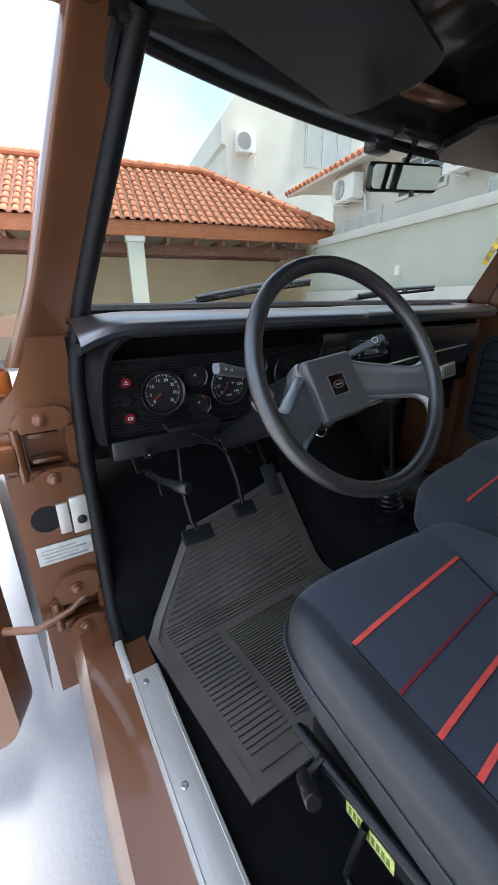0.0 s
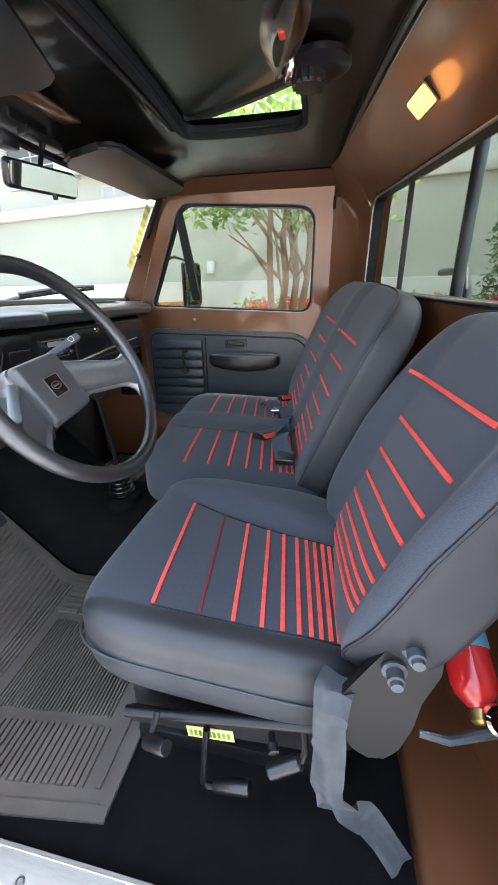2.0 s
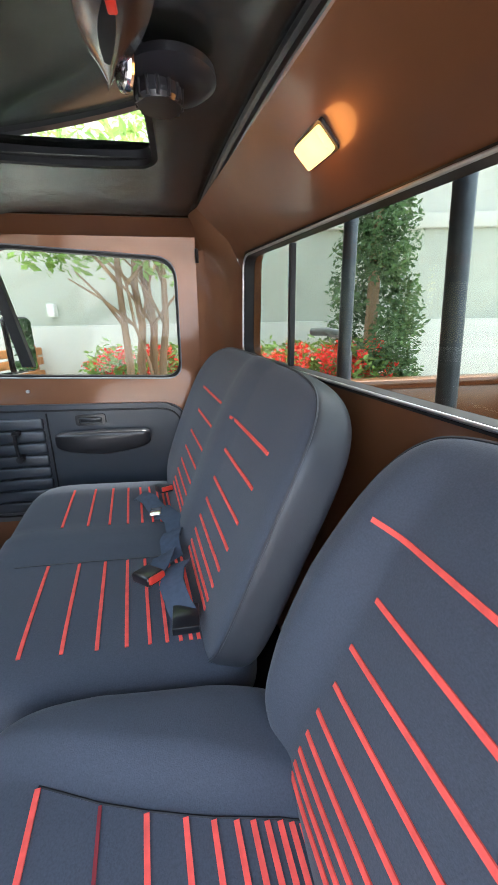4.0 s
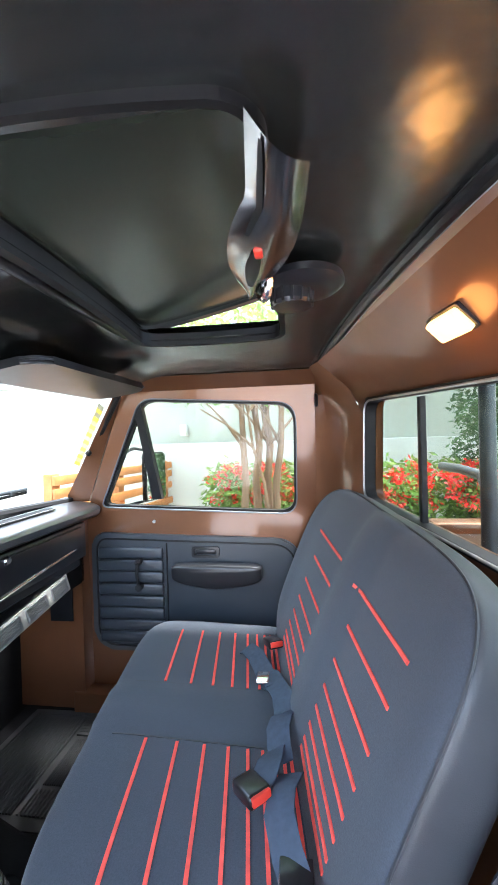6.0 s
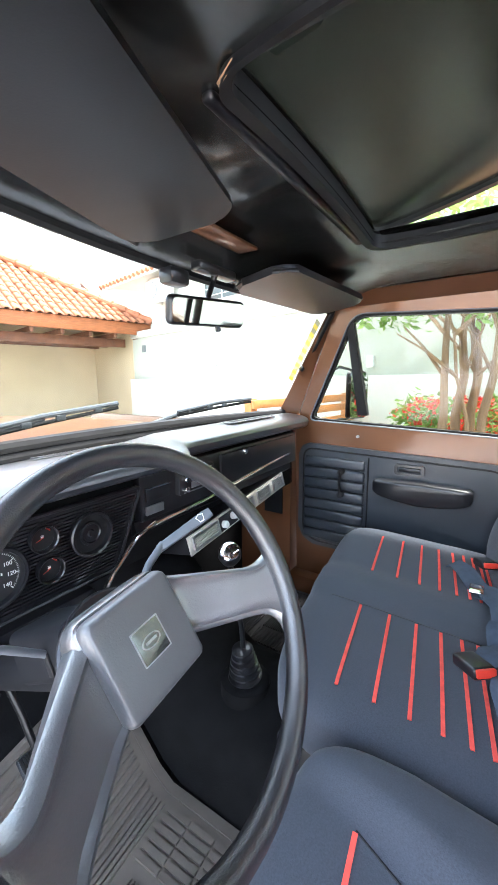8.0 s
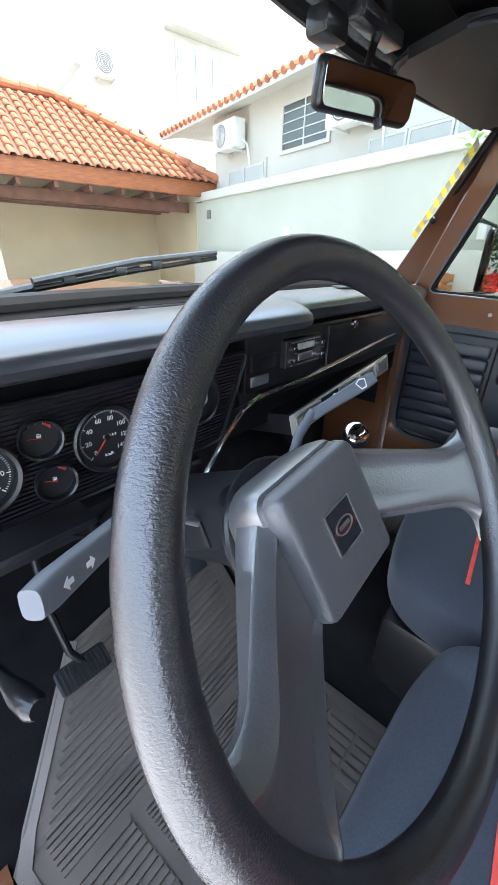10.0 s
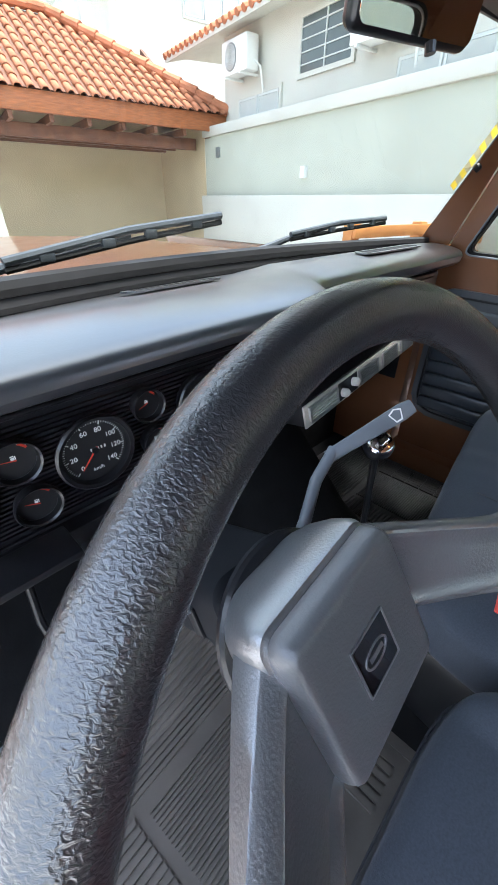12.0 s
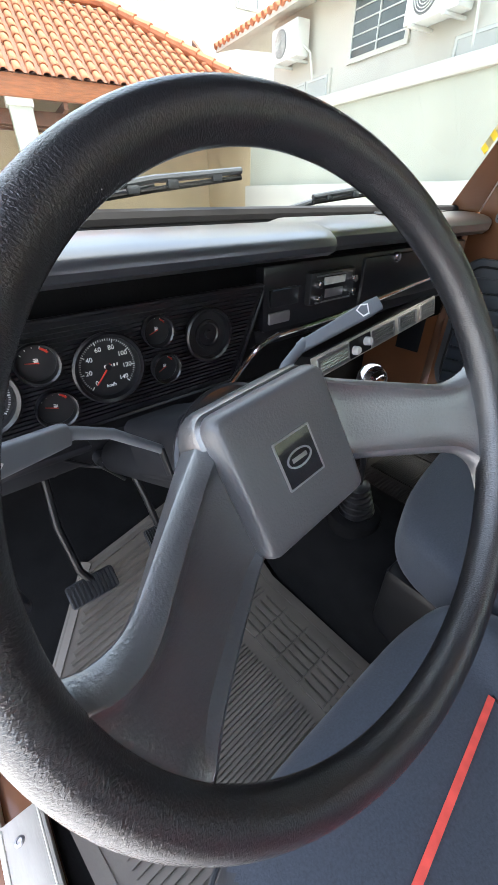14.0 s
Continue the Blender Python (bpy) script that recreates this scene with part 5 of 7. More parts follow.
def seams(parent, m, half, p, f, lines):
    """Dark sewn seams lying on a soft box."""
    nrm = (m.to_3x3() @ Vector((0, 0, 1)))
    for xa, ya, xb, yb in lines:
        bm = B()
        ribbon(bm, [m @ top_of(half, p, xa + (xb - xa) * i / 18, ya + (yb - ya) * i / 18, f) for i in range(19)], nrm, 0.0028, 0.0015, 0.003)
        sub("seam", bm, "seatvinyl", parent)


PH, PP = (0.445, 0.285, 0.072), 6.0


def pcush(q):
    x, y, z = q
    t = 1 if z > 0 else 0.0
    return Vector((x, y + shear(x + 0.33), z + t * (0.011 * pad_rise(x, -0.103, 0.060) - 0.006) + 0.010 * (y / 0.285)))


PM = pose(0.335, -0.045, 0.935)
seat_part(bench, PH, PP, PM, "fabric", "cushion", "charcoal fabric cushion", pcush, 34)
PY = (0.098, 0.030, -0.028, -0.078, -0.118, -0.148, -0.172, -0.190, -0.204)
stripes(bench, PH, PP, PM, pcush, [(-0.375, y + 0.045, -0.115, y + 0.045) for y in PY])
stripes(bench, PH, PP, PM, pcush, [(0.07, y + 0.045, 0.335, y + 0.045) for y in PY])
seams(bench, PM, PH, PP, pcush, [(-0.108, 0.22, -0.108, -0.20), (0.064, 0.22, 0.064, -0.20)])
QH, QP = (0.455, 0.285, 0.054), 5.0


def pback(q):
    x, y, z = q
    t = 1 if z > 0 else 0.0
    b = max(0.0, (abs(x) - 0.30) / 0.14)
    m_ = 1.1 * pad_rise(x, -0.132, 0.010)
    return Vector((x * (1 - 0.05 * max(0, y / 0.285) ** 2), y, z + t * (0.018 * b * b + 0.010 * m_ - 0.008) - 0.02 * max(0, y / 0.285) ** 2 + shear(x + 0.33)))


QM = Matrix.Translation((0.335, -0.334, 1.198)) @ Matrix((Vector((1, 0, 0)), Vector((0, -0.371, 0.928)), Vector((0, 0.928, 0.371)))).transposed().to_4x4()
seat_part(bench, QH, QP, QM, "fabric", "backrest", "charcoal fabric backrest", pback, 34, "seatvinyl")
pz = [(z - 1.200) / 0.928 for z in (1.326, 1.264, 1.200, 1.150, 1.109, 1.076, 1.048, 1.030)]
stripes(bench, QH, QP, QM, pback, [(-0.345, z, -0.112 if k == 0 else -0.142, z) for k, z in enumerate(pz)])
stripes(bench, QH, QP, QM, pback, [(0.018, z + 0.004, 0.274 if k == 0 else 0.222, z) for k, z in enumerate(pz)])
bm = B()
box(bm, (-0.08, -0.22, 0.60), (0.74, 0.16, 0.87), 0.02)
sub("base", bm, "blacksteel", bench, "black seat base")
hood = thing("pickup_truck", "brown metallic hood and fenders of the pickup", "pickup truck", (MID, 1.6, 1.0))
bm = B()
grid(bm, lambda u, v: Vector((MID - 0.82 + 1.64 * u, 0.86 + 1.45 * v, 1.372 - 0.012 * v - 0.07 * abs(2 * u - 1) ** 4 + 0.012 * math.exp(-((2 * u - 1) / 0.25) ** 2) - 9.0 * max(0, v - 0.92) ** 2)), 28, 16)
sub("hood_panel", bm, "paint", hood)
# ---- cab fittings ----
# roof hatch
hatch = thing("roof_hatch", "smoked roof hatch, popped up at the back, in a black frame", "sunroof", (0.1, -0.03, 1.90))
SX0, SX1, SY0, SY1 = -0.235, 0.435, -0.225, 0.155


def hz(x, y):
    return roof_z(x, y)


def bow(u, v):
    """The hatch bulges a little at its sides."""
    k = 1 - ((v - (SY0 + SY1) / 2) / ((SY1 - SY0) / 2)) ** 2
    return u + 0.016 * max(0.0, k) * (-1 if u < 0.1 else 1)


o, i = polar(rrect(SX0 - 0.001, SY0 - 0.004, SX1 + 0.006, SY1 + 0.010, 0.045), rrect(SX0 + 0.008, SY0 + 0.008, SX1 - 0.006, SY1 - 0.010, 0.034), ((SX0 + SX1) / 2, (SY0 + SY1) / 2))
bm = B()
ringface(bm, o, i, lambda u, v, w: Vector((bow(u, v), v, hz(u, v) - 0.012 + w)), 0.032)
bmesh.ops.bevel(bm, geom=[e for e in bm.edges if e.calc_face_angle(0) > 0.8], offset=0.004, segments=2, affect="EDGES")
sub("hatch_frame", bm, "rubber", hatch, "black hatch frame")
bm = B()
box(bm, (SX0 + 0.02, SY1 + 0.014, hz(0.1, SY1) - 0.020), (SX1 - 0.03, SY1 + 0.034, hz(0.1, SY1) - 0.004), 0.007, 3)
sub("front_rail", bm, "plastic", hatch, "thick black front rail")
bm = B()
ribbon(bm, [(-0.240, 0.118, hz(-0.24, 0.118) - 0.004), (-0.236, 0.132, hz(-0.24, 0.132) - 0.009), (-0.228, 0.146, hz(-0.22, 0.146) - 0.009), (-0.218, 0.156, hz(-0.2, 0.156) - 0.004)], (-0.5, 0.5, -0.7), 0.005, 0.002, 0.002)
sub("trim_tab", bm, "tan", hatch, "torn tan edge of the trim")
bm = B()


def lid(u, v, w):
    t = (SY1 - v) / (SY1 - SY0)
    return Vector((bow(u, v), v, hz(0.1, SY1) + 0.030 + 0.085 * t + w - 0.012 * ((u - 0.1) / 0.33) ** 2))


xs2, ys2 = 14, 8
for w in (0.0, 0.006):
    grid(bm, lambda a, b: lid(SX0 - 0.01 + (SX1 - SX0 + 0.02) * a, SY0 - 0.01 + (SY1 - SY0 + 0.02) * b, w), xs2, ys2)
sub("hatch_lid", bm, "tint", hatch, "smoked acrylic lid")
bm = B()
o, i = polar(rrect(SX0 - 0.012, SY0 - 0.012, SX1 + 0.012, SY1 + 0.012, 0.04), rrect(SX0 + 0.006, SY0 + 0.006, SX1 - 0.006, SY1 - 0.006, 0.03), (0.1, -0.03))
ringface(bm, o, i, lambda u, v, w: lid(u, v, w - 0.010), 0.010)
sub("lid_edge", bm, "rubber", hatch, "black lid edge")
# bright bracket along the raised back edge, running out into the latch
bm = B()


def bracket(a, b):
    x = -0.240 + 0.350 * a
    swell = max(0.0, 1 - ((x + 0.02) / 0.12) ** 2)
    p = Vector((x, -0.214 + 0.040 * a + 0.028 * swell, 0))
    q = Vector((-0.190 + 0.300 * a, -0.266 + 0.010 * a + 0.082 * a ** 3, 0))
    c = p.lerp(q, b)
    return Vector((c.x, c.y, 1.884 - 0.012 * math.sin(math.pi * b) - 0.008 * a - 0.012 * (1 - a) * b))


grid(bm, bracket, 20, 10)
sub("rear_bracket", bm, "sheenmetal", hatch, "bright metal rear bracket")
# black patches on the bracket stand for shade in its slot and hollow
for (a0, a1), (b0, b1) in (((0.02, 0.42), (0.17, 0.27)), ((0.50, 0.80), (0.30, 0.55))):
    bm = B()
    grid(bm, lambda u, v: bracket(a0 + (a1 - a0) * u, (b0 + b1) / 2 + (v - 0.5) * (b1 - b0) * math.sin(math.pi * (0.08 + 0.84 * u)) ** 0.5) - Vector((0, 0, 0.0025)), 14, 4)
    sub("bracket_slot", bm, "blacksteel", hatch, "dark patch for the shade in a bracket hollow")
bm = B()
tube(bm, [(0.085 + 0.026 * math.cos(t) + 0.006 * math.sin(2 * t), SY0 + 0.022 + 0.010 * math.cos(t), 1.893 + 0.034 * math.sin(t)) for t in (2 * math.pi * k / 28 for k in range(28))], 0.0075, 10, closed=True)
sub("latch_loop", bm, "chrome", hatch, "chrome latch loop")
bm = B()
box(bm, (0.072, SY0 + 0.018, 1.872), (0.098, SY0 + 0.028, 1.915), 0.004)
sub("latch_body", bm, "sheenmetal", hatch)
bm = B()
box(bm, (-0.060, -0.212, 1.862), (-0.038, -0.200, 1.872), 0.003)
sub("release_button", bm, "redplastic", hatch, "red release button")
bm = B()
lathe(bm, [(0.066, -0.004), (0.068, 0.008), (0.056, 0.017), (0.034, 0.020)], Matrix.Translation((0.115, SY0 - 0.042, 1.893)) @ Matrix.Rotation(math.pi, 4, "X"), 32)
sub("latch_base", bm, "plastic", hatch, "black round latch base")
bm = B()
prof = [(0.035, 0.014), (0.036, 0.036), (0.032, 0.042), (0.012, 0.043)]
lathe(bm, prof, Matrix.Translation((0.115, SY0 - 0.022, 1.893)) @ Matrix.Rotation(math.pi, 4, "X"), 28)
kn = sub("latch_knob", bm, "plastic", hatch, "black ribbed latch knob")
for k in range(14):
    a = 2 * math.pi * k / 14
    bm = B()
    cyl(bm, (0.115 + 0.036 * math.cos(a), SY0 - 0.022 + 0.036 * math.sin(a), 1.876), (0.115 + 0.034 * math.cos(a), SY0 - 0.022 + 0.034 * math.sin(a), 1.852), 0.003, 6)
    bmesh.ops.translate(bm, verts=bm.verts[:], vec=-hatch.location)
    part("grip_rib", bm, "plastic", kn)
# sun visors


def visor(name, c, half, m3, lab):
    v = thing(name, lab, "sun visor", c, group="sun visors")
    bm = B()
    hx, hy, hzz = half
    prism(bm, rrect(-hx, -hy, hx, hy, 0.045), lambda a, b, w: Vector(c) + m3 @ Vector((a, b, w - hzz)), 2 * hzz)
    bmesh.ops.bevel(bm, geom=[e for e in bm.edges if len(e.link_faces) == 2 and any(len(f.verts) > 4 for f in e.link_faces)], offset=hzz * 0.8, segments=3, affect="EDGES")
    sub("flap", bm, "visor", v)
    bm = B()
    tube(bm, [Vector(c) + m3 @ Vector((-hx * 0.9, hy * 0.95, 0)), Vector(c) + m3 @ Vector((hx * 0.98, hy * 0.95, 0))], 0.006, 8)
    sub("rod", bm, "blacksteel", v)
    return v


def tilt3(ax, deg, yaw=0):
    return (Matrix.Rotation(radians(yaw), 3, "Z") @ Matrix.Rotation(radians(deg), 3, ax))


visor("sun_visor", (-0.348, 0.244, 1.813), (0.26, 0.100, 0.006), tilt3("X", -9, 18), "black padded sun visor folded up against the headliner")
visor("sun_visor", (0.420, 0.335, 1.797), (0.245, 0.090, 0.009), tilt3("X", -8, -4), "black padded sun visor folded up against the headliner")
bm = B()
box(bm, (-0.01, 0.340, 1.850), (0.165, 0.418, 1.858), 0.003)
clipb = tagged(part("visor_bracket", bm, "paint"), "brown metal strip between the sun visors", "bracket")
# inside mirror
mir = thing("interior_mirror", "black rear-view mirror on a stalk below the header", "mirror", (0.075, 0.40, 1.79))
MC = Vector((0.012, 0.366, 1.693))
MX = Vector((0.178, -0.040, 0.008)).normalized()
MM = frame_m(MC, MX, (0.02, -0.19, 1))
bm = B()
box(bm, (-0.100, -0.029, -0.020), (0.100, 0.029, 0.004), 0.012, 4, m=MM)
sub("housing", bm, "plastic", mir, "black housing")
bm = B()
prism(bm, rrect(-0.094, -0.023, 0.094, 0.023, 0.010), lambda u, v, w: MM @ Vector((u, v, 0.0042 + w)), 0.001)
sub("mirror_glass", bm, "mirror", mir, "silvered mirror glass")
bm = B()
tube(bm, [MC + Vector((0.01, 0.012, 0.02)), (0.045, 0.395, 1.735), (0.075, 0.405, 1.772), (0.08, 0.40, 1.80)], [0.007, 0.006, 0.006, 0.010], 10)
sub("stalk", bm, "blacksteel", mir)
bm = B()
box(bm, (0.02, 0.392, 1.785), (0.15, 0.425, 1.808), 0.006)
sub("mount", bm, "plastic", mir)
bm = B()
box(bm, (-0.07, 0.392, 1.742), (-0.015, 0.430, 1.775), 0.008, m=Matrix.Identity(4))
sub("sensor_box", bm, "plastic", mir, "small black box")
bm = B()
tube(bm, [MC + Vector((0.01, -0.012, -0.028)), MC + Vector((0.01, -0.014, -0.038))], 0.006, 10)
sub("dip_lever", bm, "plastic", mir)

# striped tape on the windshield
tape = thing("hazard_tape", "yellow and grey striped strip stuck on the windshield", "tape strip", (0.78, 0.57, 1.55))
TA, TB = Vector((0.790, 0.578, 1.545)), Vector((0.668, 0.405, 1.752))
for k in range(16):
    a, b = TA.lerp(TB, k / 16), TA.lerp(TB, (k + 1) / 16)
    bm = B()
    s = Vector((-0.030, 0.008, 0.0))
    d = Vector((0.0, 0.0004, 0.0004))
    prism(bm, [(0, 0), (1, 0), (1, 1), (0, 1)], lambda u, v, w: TA.lerp(TB, (k + u * 0.97 + 0.9 * v) / 16) + s * (v - 0.5) + d * w, 1)
    sub("band", bm, "amber" if k % 2 == 0 else "greytape", tape)
bm = B()
lathe(bm, [(0.010, 0), (0.010, 0.012), (0.006, 0.016)], frame_m(Vector((0.772, 0.520, 1.590)), (1, 0, 0), (0, 0.7, 0.7)), 16)
tagged(part("tape_stud", bm, "rubber"), "small black stud beside the windshield post", "stud")

# rubber lip along the foot of the windshield
bm = B()
tube(bm, [shield(-0.97 + 1.94 * k / 30, 0.0) + Vector((0, -0.030, 0.004)) for k in range(31)], 0.015, 8)
tube(bm, [shield(-0.97 + 1.94 * k / 30, 0.0) + Vector((0, -0.026, -0.020)) for k in range(31)], 0.018, 8)
sub("windshield_lip", bm, "rubber", dashb, "black rubber lip at the windshield foot")
# demister vents in the dash top
for x0, x1, y, zs in ((0.36, 0.66, 0.590, 0.0), (-0.24, -0.05, 0.645, 0.165)):
    bm = B()
    o, i = polar(rrect(x0, y - 0.024, x1, y + 0.024, 0.018), rrect(x0 + 0.01, y - 0.016, x1 - 0.01, y + 0.016, 0.012), ((x0 + x1) / 2, y))
    ringface(bm, o, i, lambda u, v, w: Vector((u, v, 1.4105 - zs * (v - 0.545) + w)), 0.003)
    v = sub("demister_vent", bm, "dash", dashb, "black oval demister vent")
    bm = B()
    prism(bm, rrect(x0 + 0.01, y - 0.016, x1 - 0.01, y + 0.016, 0.012), lambda u, v_, w: Vector((u, v_, 1.4108 - zs * (v_ - 0.545) + w)), 0.0012)
    bmesh.ops.translate(bm, verts=bm.verts[:], vec=-dashb.location)
    part("slot", bm, "rubber", v)
# below the dash on the driver's side
under = thing("under_dash_wiring", "black brackets, switches and wires hanging below the dash", "wiring", (-0.5, 0.5, 1.1))
bm = B()
box(bm, (-0.70, 0.52, 1.075), (-0.20, 0.58, 1.125), 0.008)
sub("lower_rail", bm, "plastic", under)
random.seed(4)
for k in range(3):
    bm = B()
    x = -0.66 + 0.075 * k
    p = [Vector((x, 0.54, 1.10))]
    for j in range(5):
        p.append(p[-1] + Vector((random.uniform(-0.01, 0.05), random.uniform(-0.03, 0.02), random.uniform(-0.05, 0.015))))
    tube(bm, p, 0.003, 8)
    sub("wire", bm, "rubber", under)
for x, z in ((-0.62, 1.085), (-0.43, 1.085)):
    bm = B()
    lathe(bm, [(0.012, 0), (0.013, 0.012), (0.010, 0.02), (0.004, 0.021)], Matrix.Translation((x, 0.522, z)) @ FACE, 16)
    k = sub("pull_knob", bm, "plastic", under, "black pull knob")
    bm = B()
    box(bm, (x - 0.002, 0.5005, z - 0.002), (x + 0.002, 0.5015, z + 0.002), m=Matrix.Translation(-under.location))
    part("symbol", bm, "white", k)
bm = B()
box(bm, (-0.585, 0.44, 1.150), (-0.455, 0.50, 1.162), 0.004)
sub("switch_bar", bm, "plastic", under)
bm = B()
tube(bm, [(-0.235, 0.500, 1.075), (-0.200, 0.502, 1.108), (-0.166, 0.505, 1.143), (-0.118, 0.510, 1.180), (-0.090, 0.514, 1.197), (-0.055, 0.520, 1.203), (-0.02, 0.530, 1.205)], 0.0055, 10)
sub("bright_rod", bm, "chrome", under, "bright metal rod")
bm = B()
tube(bm, [(-0.628, 0.50, 1.04), (-0.622, 0.43, 1.05), (-0.612, 0.37, 1.062), (-0.608, 0.345, 1.066), (-0.602, 0.315, 1.073), (-0.600, 0.308, 1.075)], [0.008, 0.008, 0.009, 0.013, 0.014, 0.010], 12)
tagged(part("parking_brake_handle", bm, "plastic"), "black parking brake handle below the dash", "brake handle")
# keys in the lock
key = thing("ignition_key", "bright key with ring in the steering column lock", "key", (-0.375, 0.20, 1.19))
KM = frame_m(Vector((-0.402, 0.175, 1.212)), WA, WB)
bm = B()
lathe(bm, [(0.013, -0.03), (0.013, 0.0), (0.010, 0.004)], KM, 16)
sub("lock_barrel", bm, "steel", key)
bm = B()
box(bm, (-0.010, -0.004, 0.004), (0.012, 0.004, 0.024), 0.0015, m=KM @ Matrix.Rotation(radians(55), 4, "Z"))
sub("key_bow", bm, "chrome", key)
bm = B()
tube(bm, [KM @ Vector((0.013 * math.cos(t), -0.014 + 0.013 * math.sin(t), 0.020)) for t in (2 * math.pi * k / 20 for k in range(20))], 0.0015, 6, closed=True)
sub("key_ring", bm, "chrome", key)

# pedals


def pedal(name, c, w, h, arm, lab):
    p = thing(name, lab, "pedal", c, group="pedals")
    m = Matrix.Translation(c) @ Matrix.Rotation(radians(42), 4, "X")
    bm = B()
    box(bm, (-w / 2, -h / 2, -0.012), (w / 2, h / 2, 0.0), 0.006, m=m)
    sub("pad", bm, "vinyl", p, "black rubber pad")
    for k in range(12):
        bm = B()
        x = -w / 2 + 0.005 + (w - 0.010) * k / 11
        box(bm, (x - w * 0.022, -h / 2 + 0.003, -0.001), (x + w * 0.022, h / 2 - 0.003, 0.0035), m=m)
        sub("rib", bm, "rubber", p)
    bm = B()
    tube(bm, arm, 0.007, 10)
    sub("arm", bm, "blacksteel", p)


pedal("clutch_pedal", (-0.505, 0.510, 0.815), 0.092, 0.046, [(-0.50, 0.520, 0.815), (-0.515, 0.53, 0.85), (-0.520, 0.57, 0.94), (-0.510, 0.60, 1.02), (-0.49, 0.65, 1.16)], "black ribbed rubber clutch pedal on a curved arm")
pedal("brake_pedal", (-0.345, 0.520, 0.843), 0.070, 0.046, [(-0.345, 0.532, 0.845), (-0.355, 0.55, 0.93), (-0.37, 0.62, 1.05), (-0.37, 0.68, 1.16)], "black ribbed rubber brake pedal on a straight arm")
acc = thing("accelerator_pedal", "narrow black accelerator pedal", "pedal", (-0.235, 0.56, 0.86), group="pedals")
bm = B()
box(bm, (-0.024, -0.050, -0.012), (0.024, 0.050, 0.0), 0.005, m=Matrix.Translation((-0.246, 0.520, 0.912)) @ Matrix.Rotation(radians(52), 4, "X"))
sub("pad", bm, "vinyl", acc)
bm = B()
tube(bm, [(-0.246, 0.54, 0.925), (-0.235, 0.63, 1.00), (-0.22, 0.72, 1.1)], 0.006, 8)
sub("arm", bm, "blacksteel", acc)

# rubber floor mats


def floor_mat(name, corners, lab, rise, rubber):
    """A moulded mat: corners run round it, rise lifts its front on to the toe board."""
    t = thing(name, lab, "floor mat", tuple(corners[0]), group="rubber floor mats")

    def at(u, v, w=0.0):
        a = Vector(corners[0]).lerp(Vector(corners[1]), u)
        b = Vector(corners[3]).lerp(Vector(corners[2]), u)
        p = a.lerp(b, v)
        if rise:
            p.x += (1 - u) * max(0.0, p.y - 0.427) * 1.27
        return Vector((p.x, p.y, 0.603 + (max(0.0, p.y - 0.43) * 1.03 if rise else 0.0) + w))
    bm = B()
    for w in (0.0, 0.006):
        grid(bm, lambda u, v: at(u, v, w), 16, 24)
    sub("sheet", bm, rubber, t)
    for k in range(4):
        bm = B()
        ends = (((0.0385, 0.017), (0.9615, 0.017)), ((0.981, 0), (0.981, 1)), ((0.9615, 0.983), (0.0385, 0.983)), ((0.019, 1), (0.019, 0)))[k]
        ribbon(bm, [at(ends[0][0] + (ends[1][0] - ends[0][0]) * j / 16, ends[0][1] + (ends[1][1] - ends[0][1]) * j / 16, 0.006) for j in range(17)], (0, 0, 1), 0.022, 0.003, 0.004)
        sub("border", bm, rubber, t)

    def ribs(u0, u1, v0, v1, n, along, wd, seg=10, high=0.006):
        for k in range(n):
            bm = B()
            f = (k + 0.5) / n
            pts = [at(u0 + (u1 - u0) * (j / seg if along else f), v0 + (v1 - v0) * (f if along else j / seg), 0.006) for j in range(seg + 1)]
            ribbon(bm, pts, (0, 0, 1), wd, high, high + 0.001)
            sub("rib", bm, rubber, t)
    ribs(0.08, 0.92, 0.60, 0.95, 20, True, 0.007)
    ribs(0.08, 0.26, 0.10, 0.58, 22, True, 0.009, 4)
    ribs(0.30, 0.70, 0.12, 0.56, 34, True, 0.004, 4)
    for k in range(5):
        ribs(0.74, 0.935, 0.10 + 0.098 * k, 0.10 + 0.098 * k + 0.088, 6, False, 0.0125, 3)
    ribs(0.08, 0.93, 0.03, 0.085, 1, True, 0.010)
    return t


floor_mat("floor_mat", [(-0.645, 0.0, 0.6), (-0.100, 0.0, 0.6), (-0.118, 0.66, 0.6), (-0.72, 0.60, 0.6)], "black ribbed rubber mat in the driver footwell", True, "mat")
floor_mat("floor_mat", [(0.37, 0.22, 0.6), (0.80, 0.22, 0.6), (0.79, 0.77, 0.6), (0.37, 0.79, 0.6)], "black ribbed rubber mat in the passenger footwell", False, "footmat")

# gear lever
gear = thing("gear_lever", "black gear lever with ribbed boot and chrome-topped knob", "gear lever", (0.085, 0.335, 0.80))
bm = B()
prof = []
for k in range(6):
    r = 0.042 - 0.0032 * k
    prof += [(r - 0.012, 0.015 * k), (r, 0.015 * k + 0.003), (r - 0.001, 0.015 * k + 0.007), (r - 0.012, 0.015 * k + 0.011)]
lathe(bm, prof, Matrix.Translation((0.042, 0.307, 0.836)) @ Matrix.Rotation(radians(-8), 4, "Y"), 28)
sub("boot", bm, "plastic", gear, "black ribbed rubber boot")
bm = B()
lathe(bm, [(0.062, -0.04), (0.060, 0.0), (0.052, 0.006), (0.030, 0.008)], Matrix.Translation((0.042, 0.307, 0.829)), 28)
sub("boot_base", bm, "carpet", gear, "black rubber boot base")
bm = B()
tube(bm, [(0.034, 0.306, 0.91), (0.020, 0.300, 0.98), (-0.020, 0.289, 1.10), (-0.048, 0.280, 1.175)], 0.0065, 10)
sub("rod", bm, "blacksteel", gear)
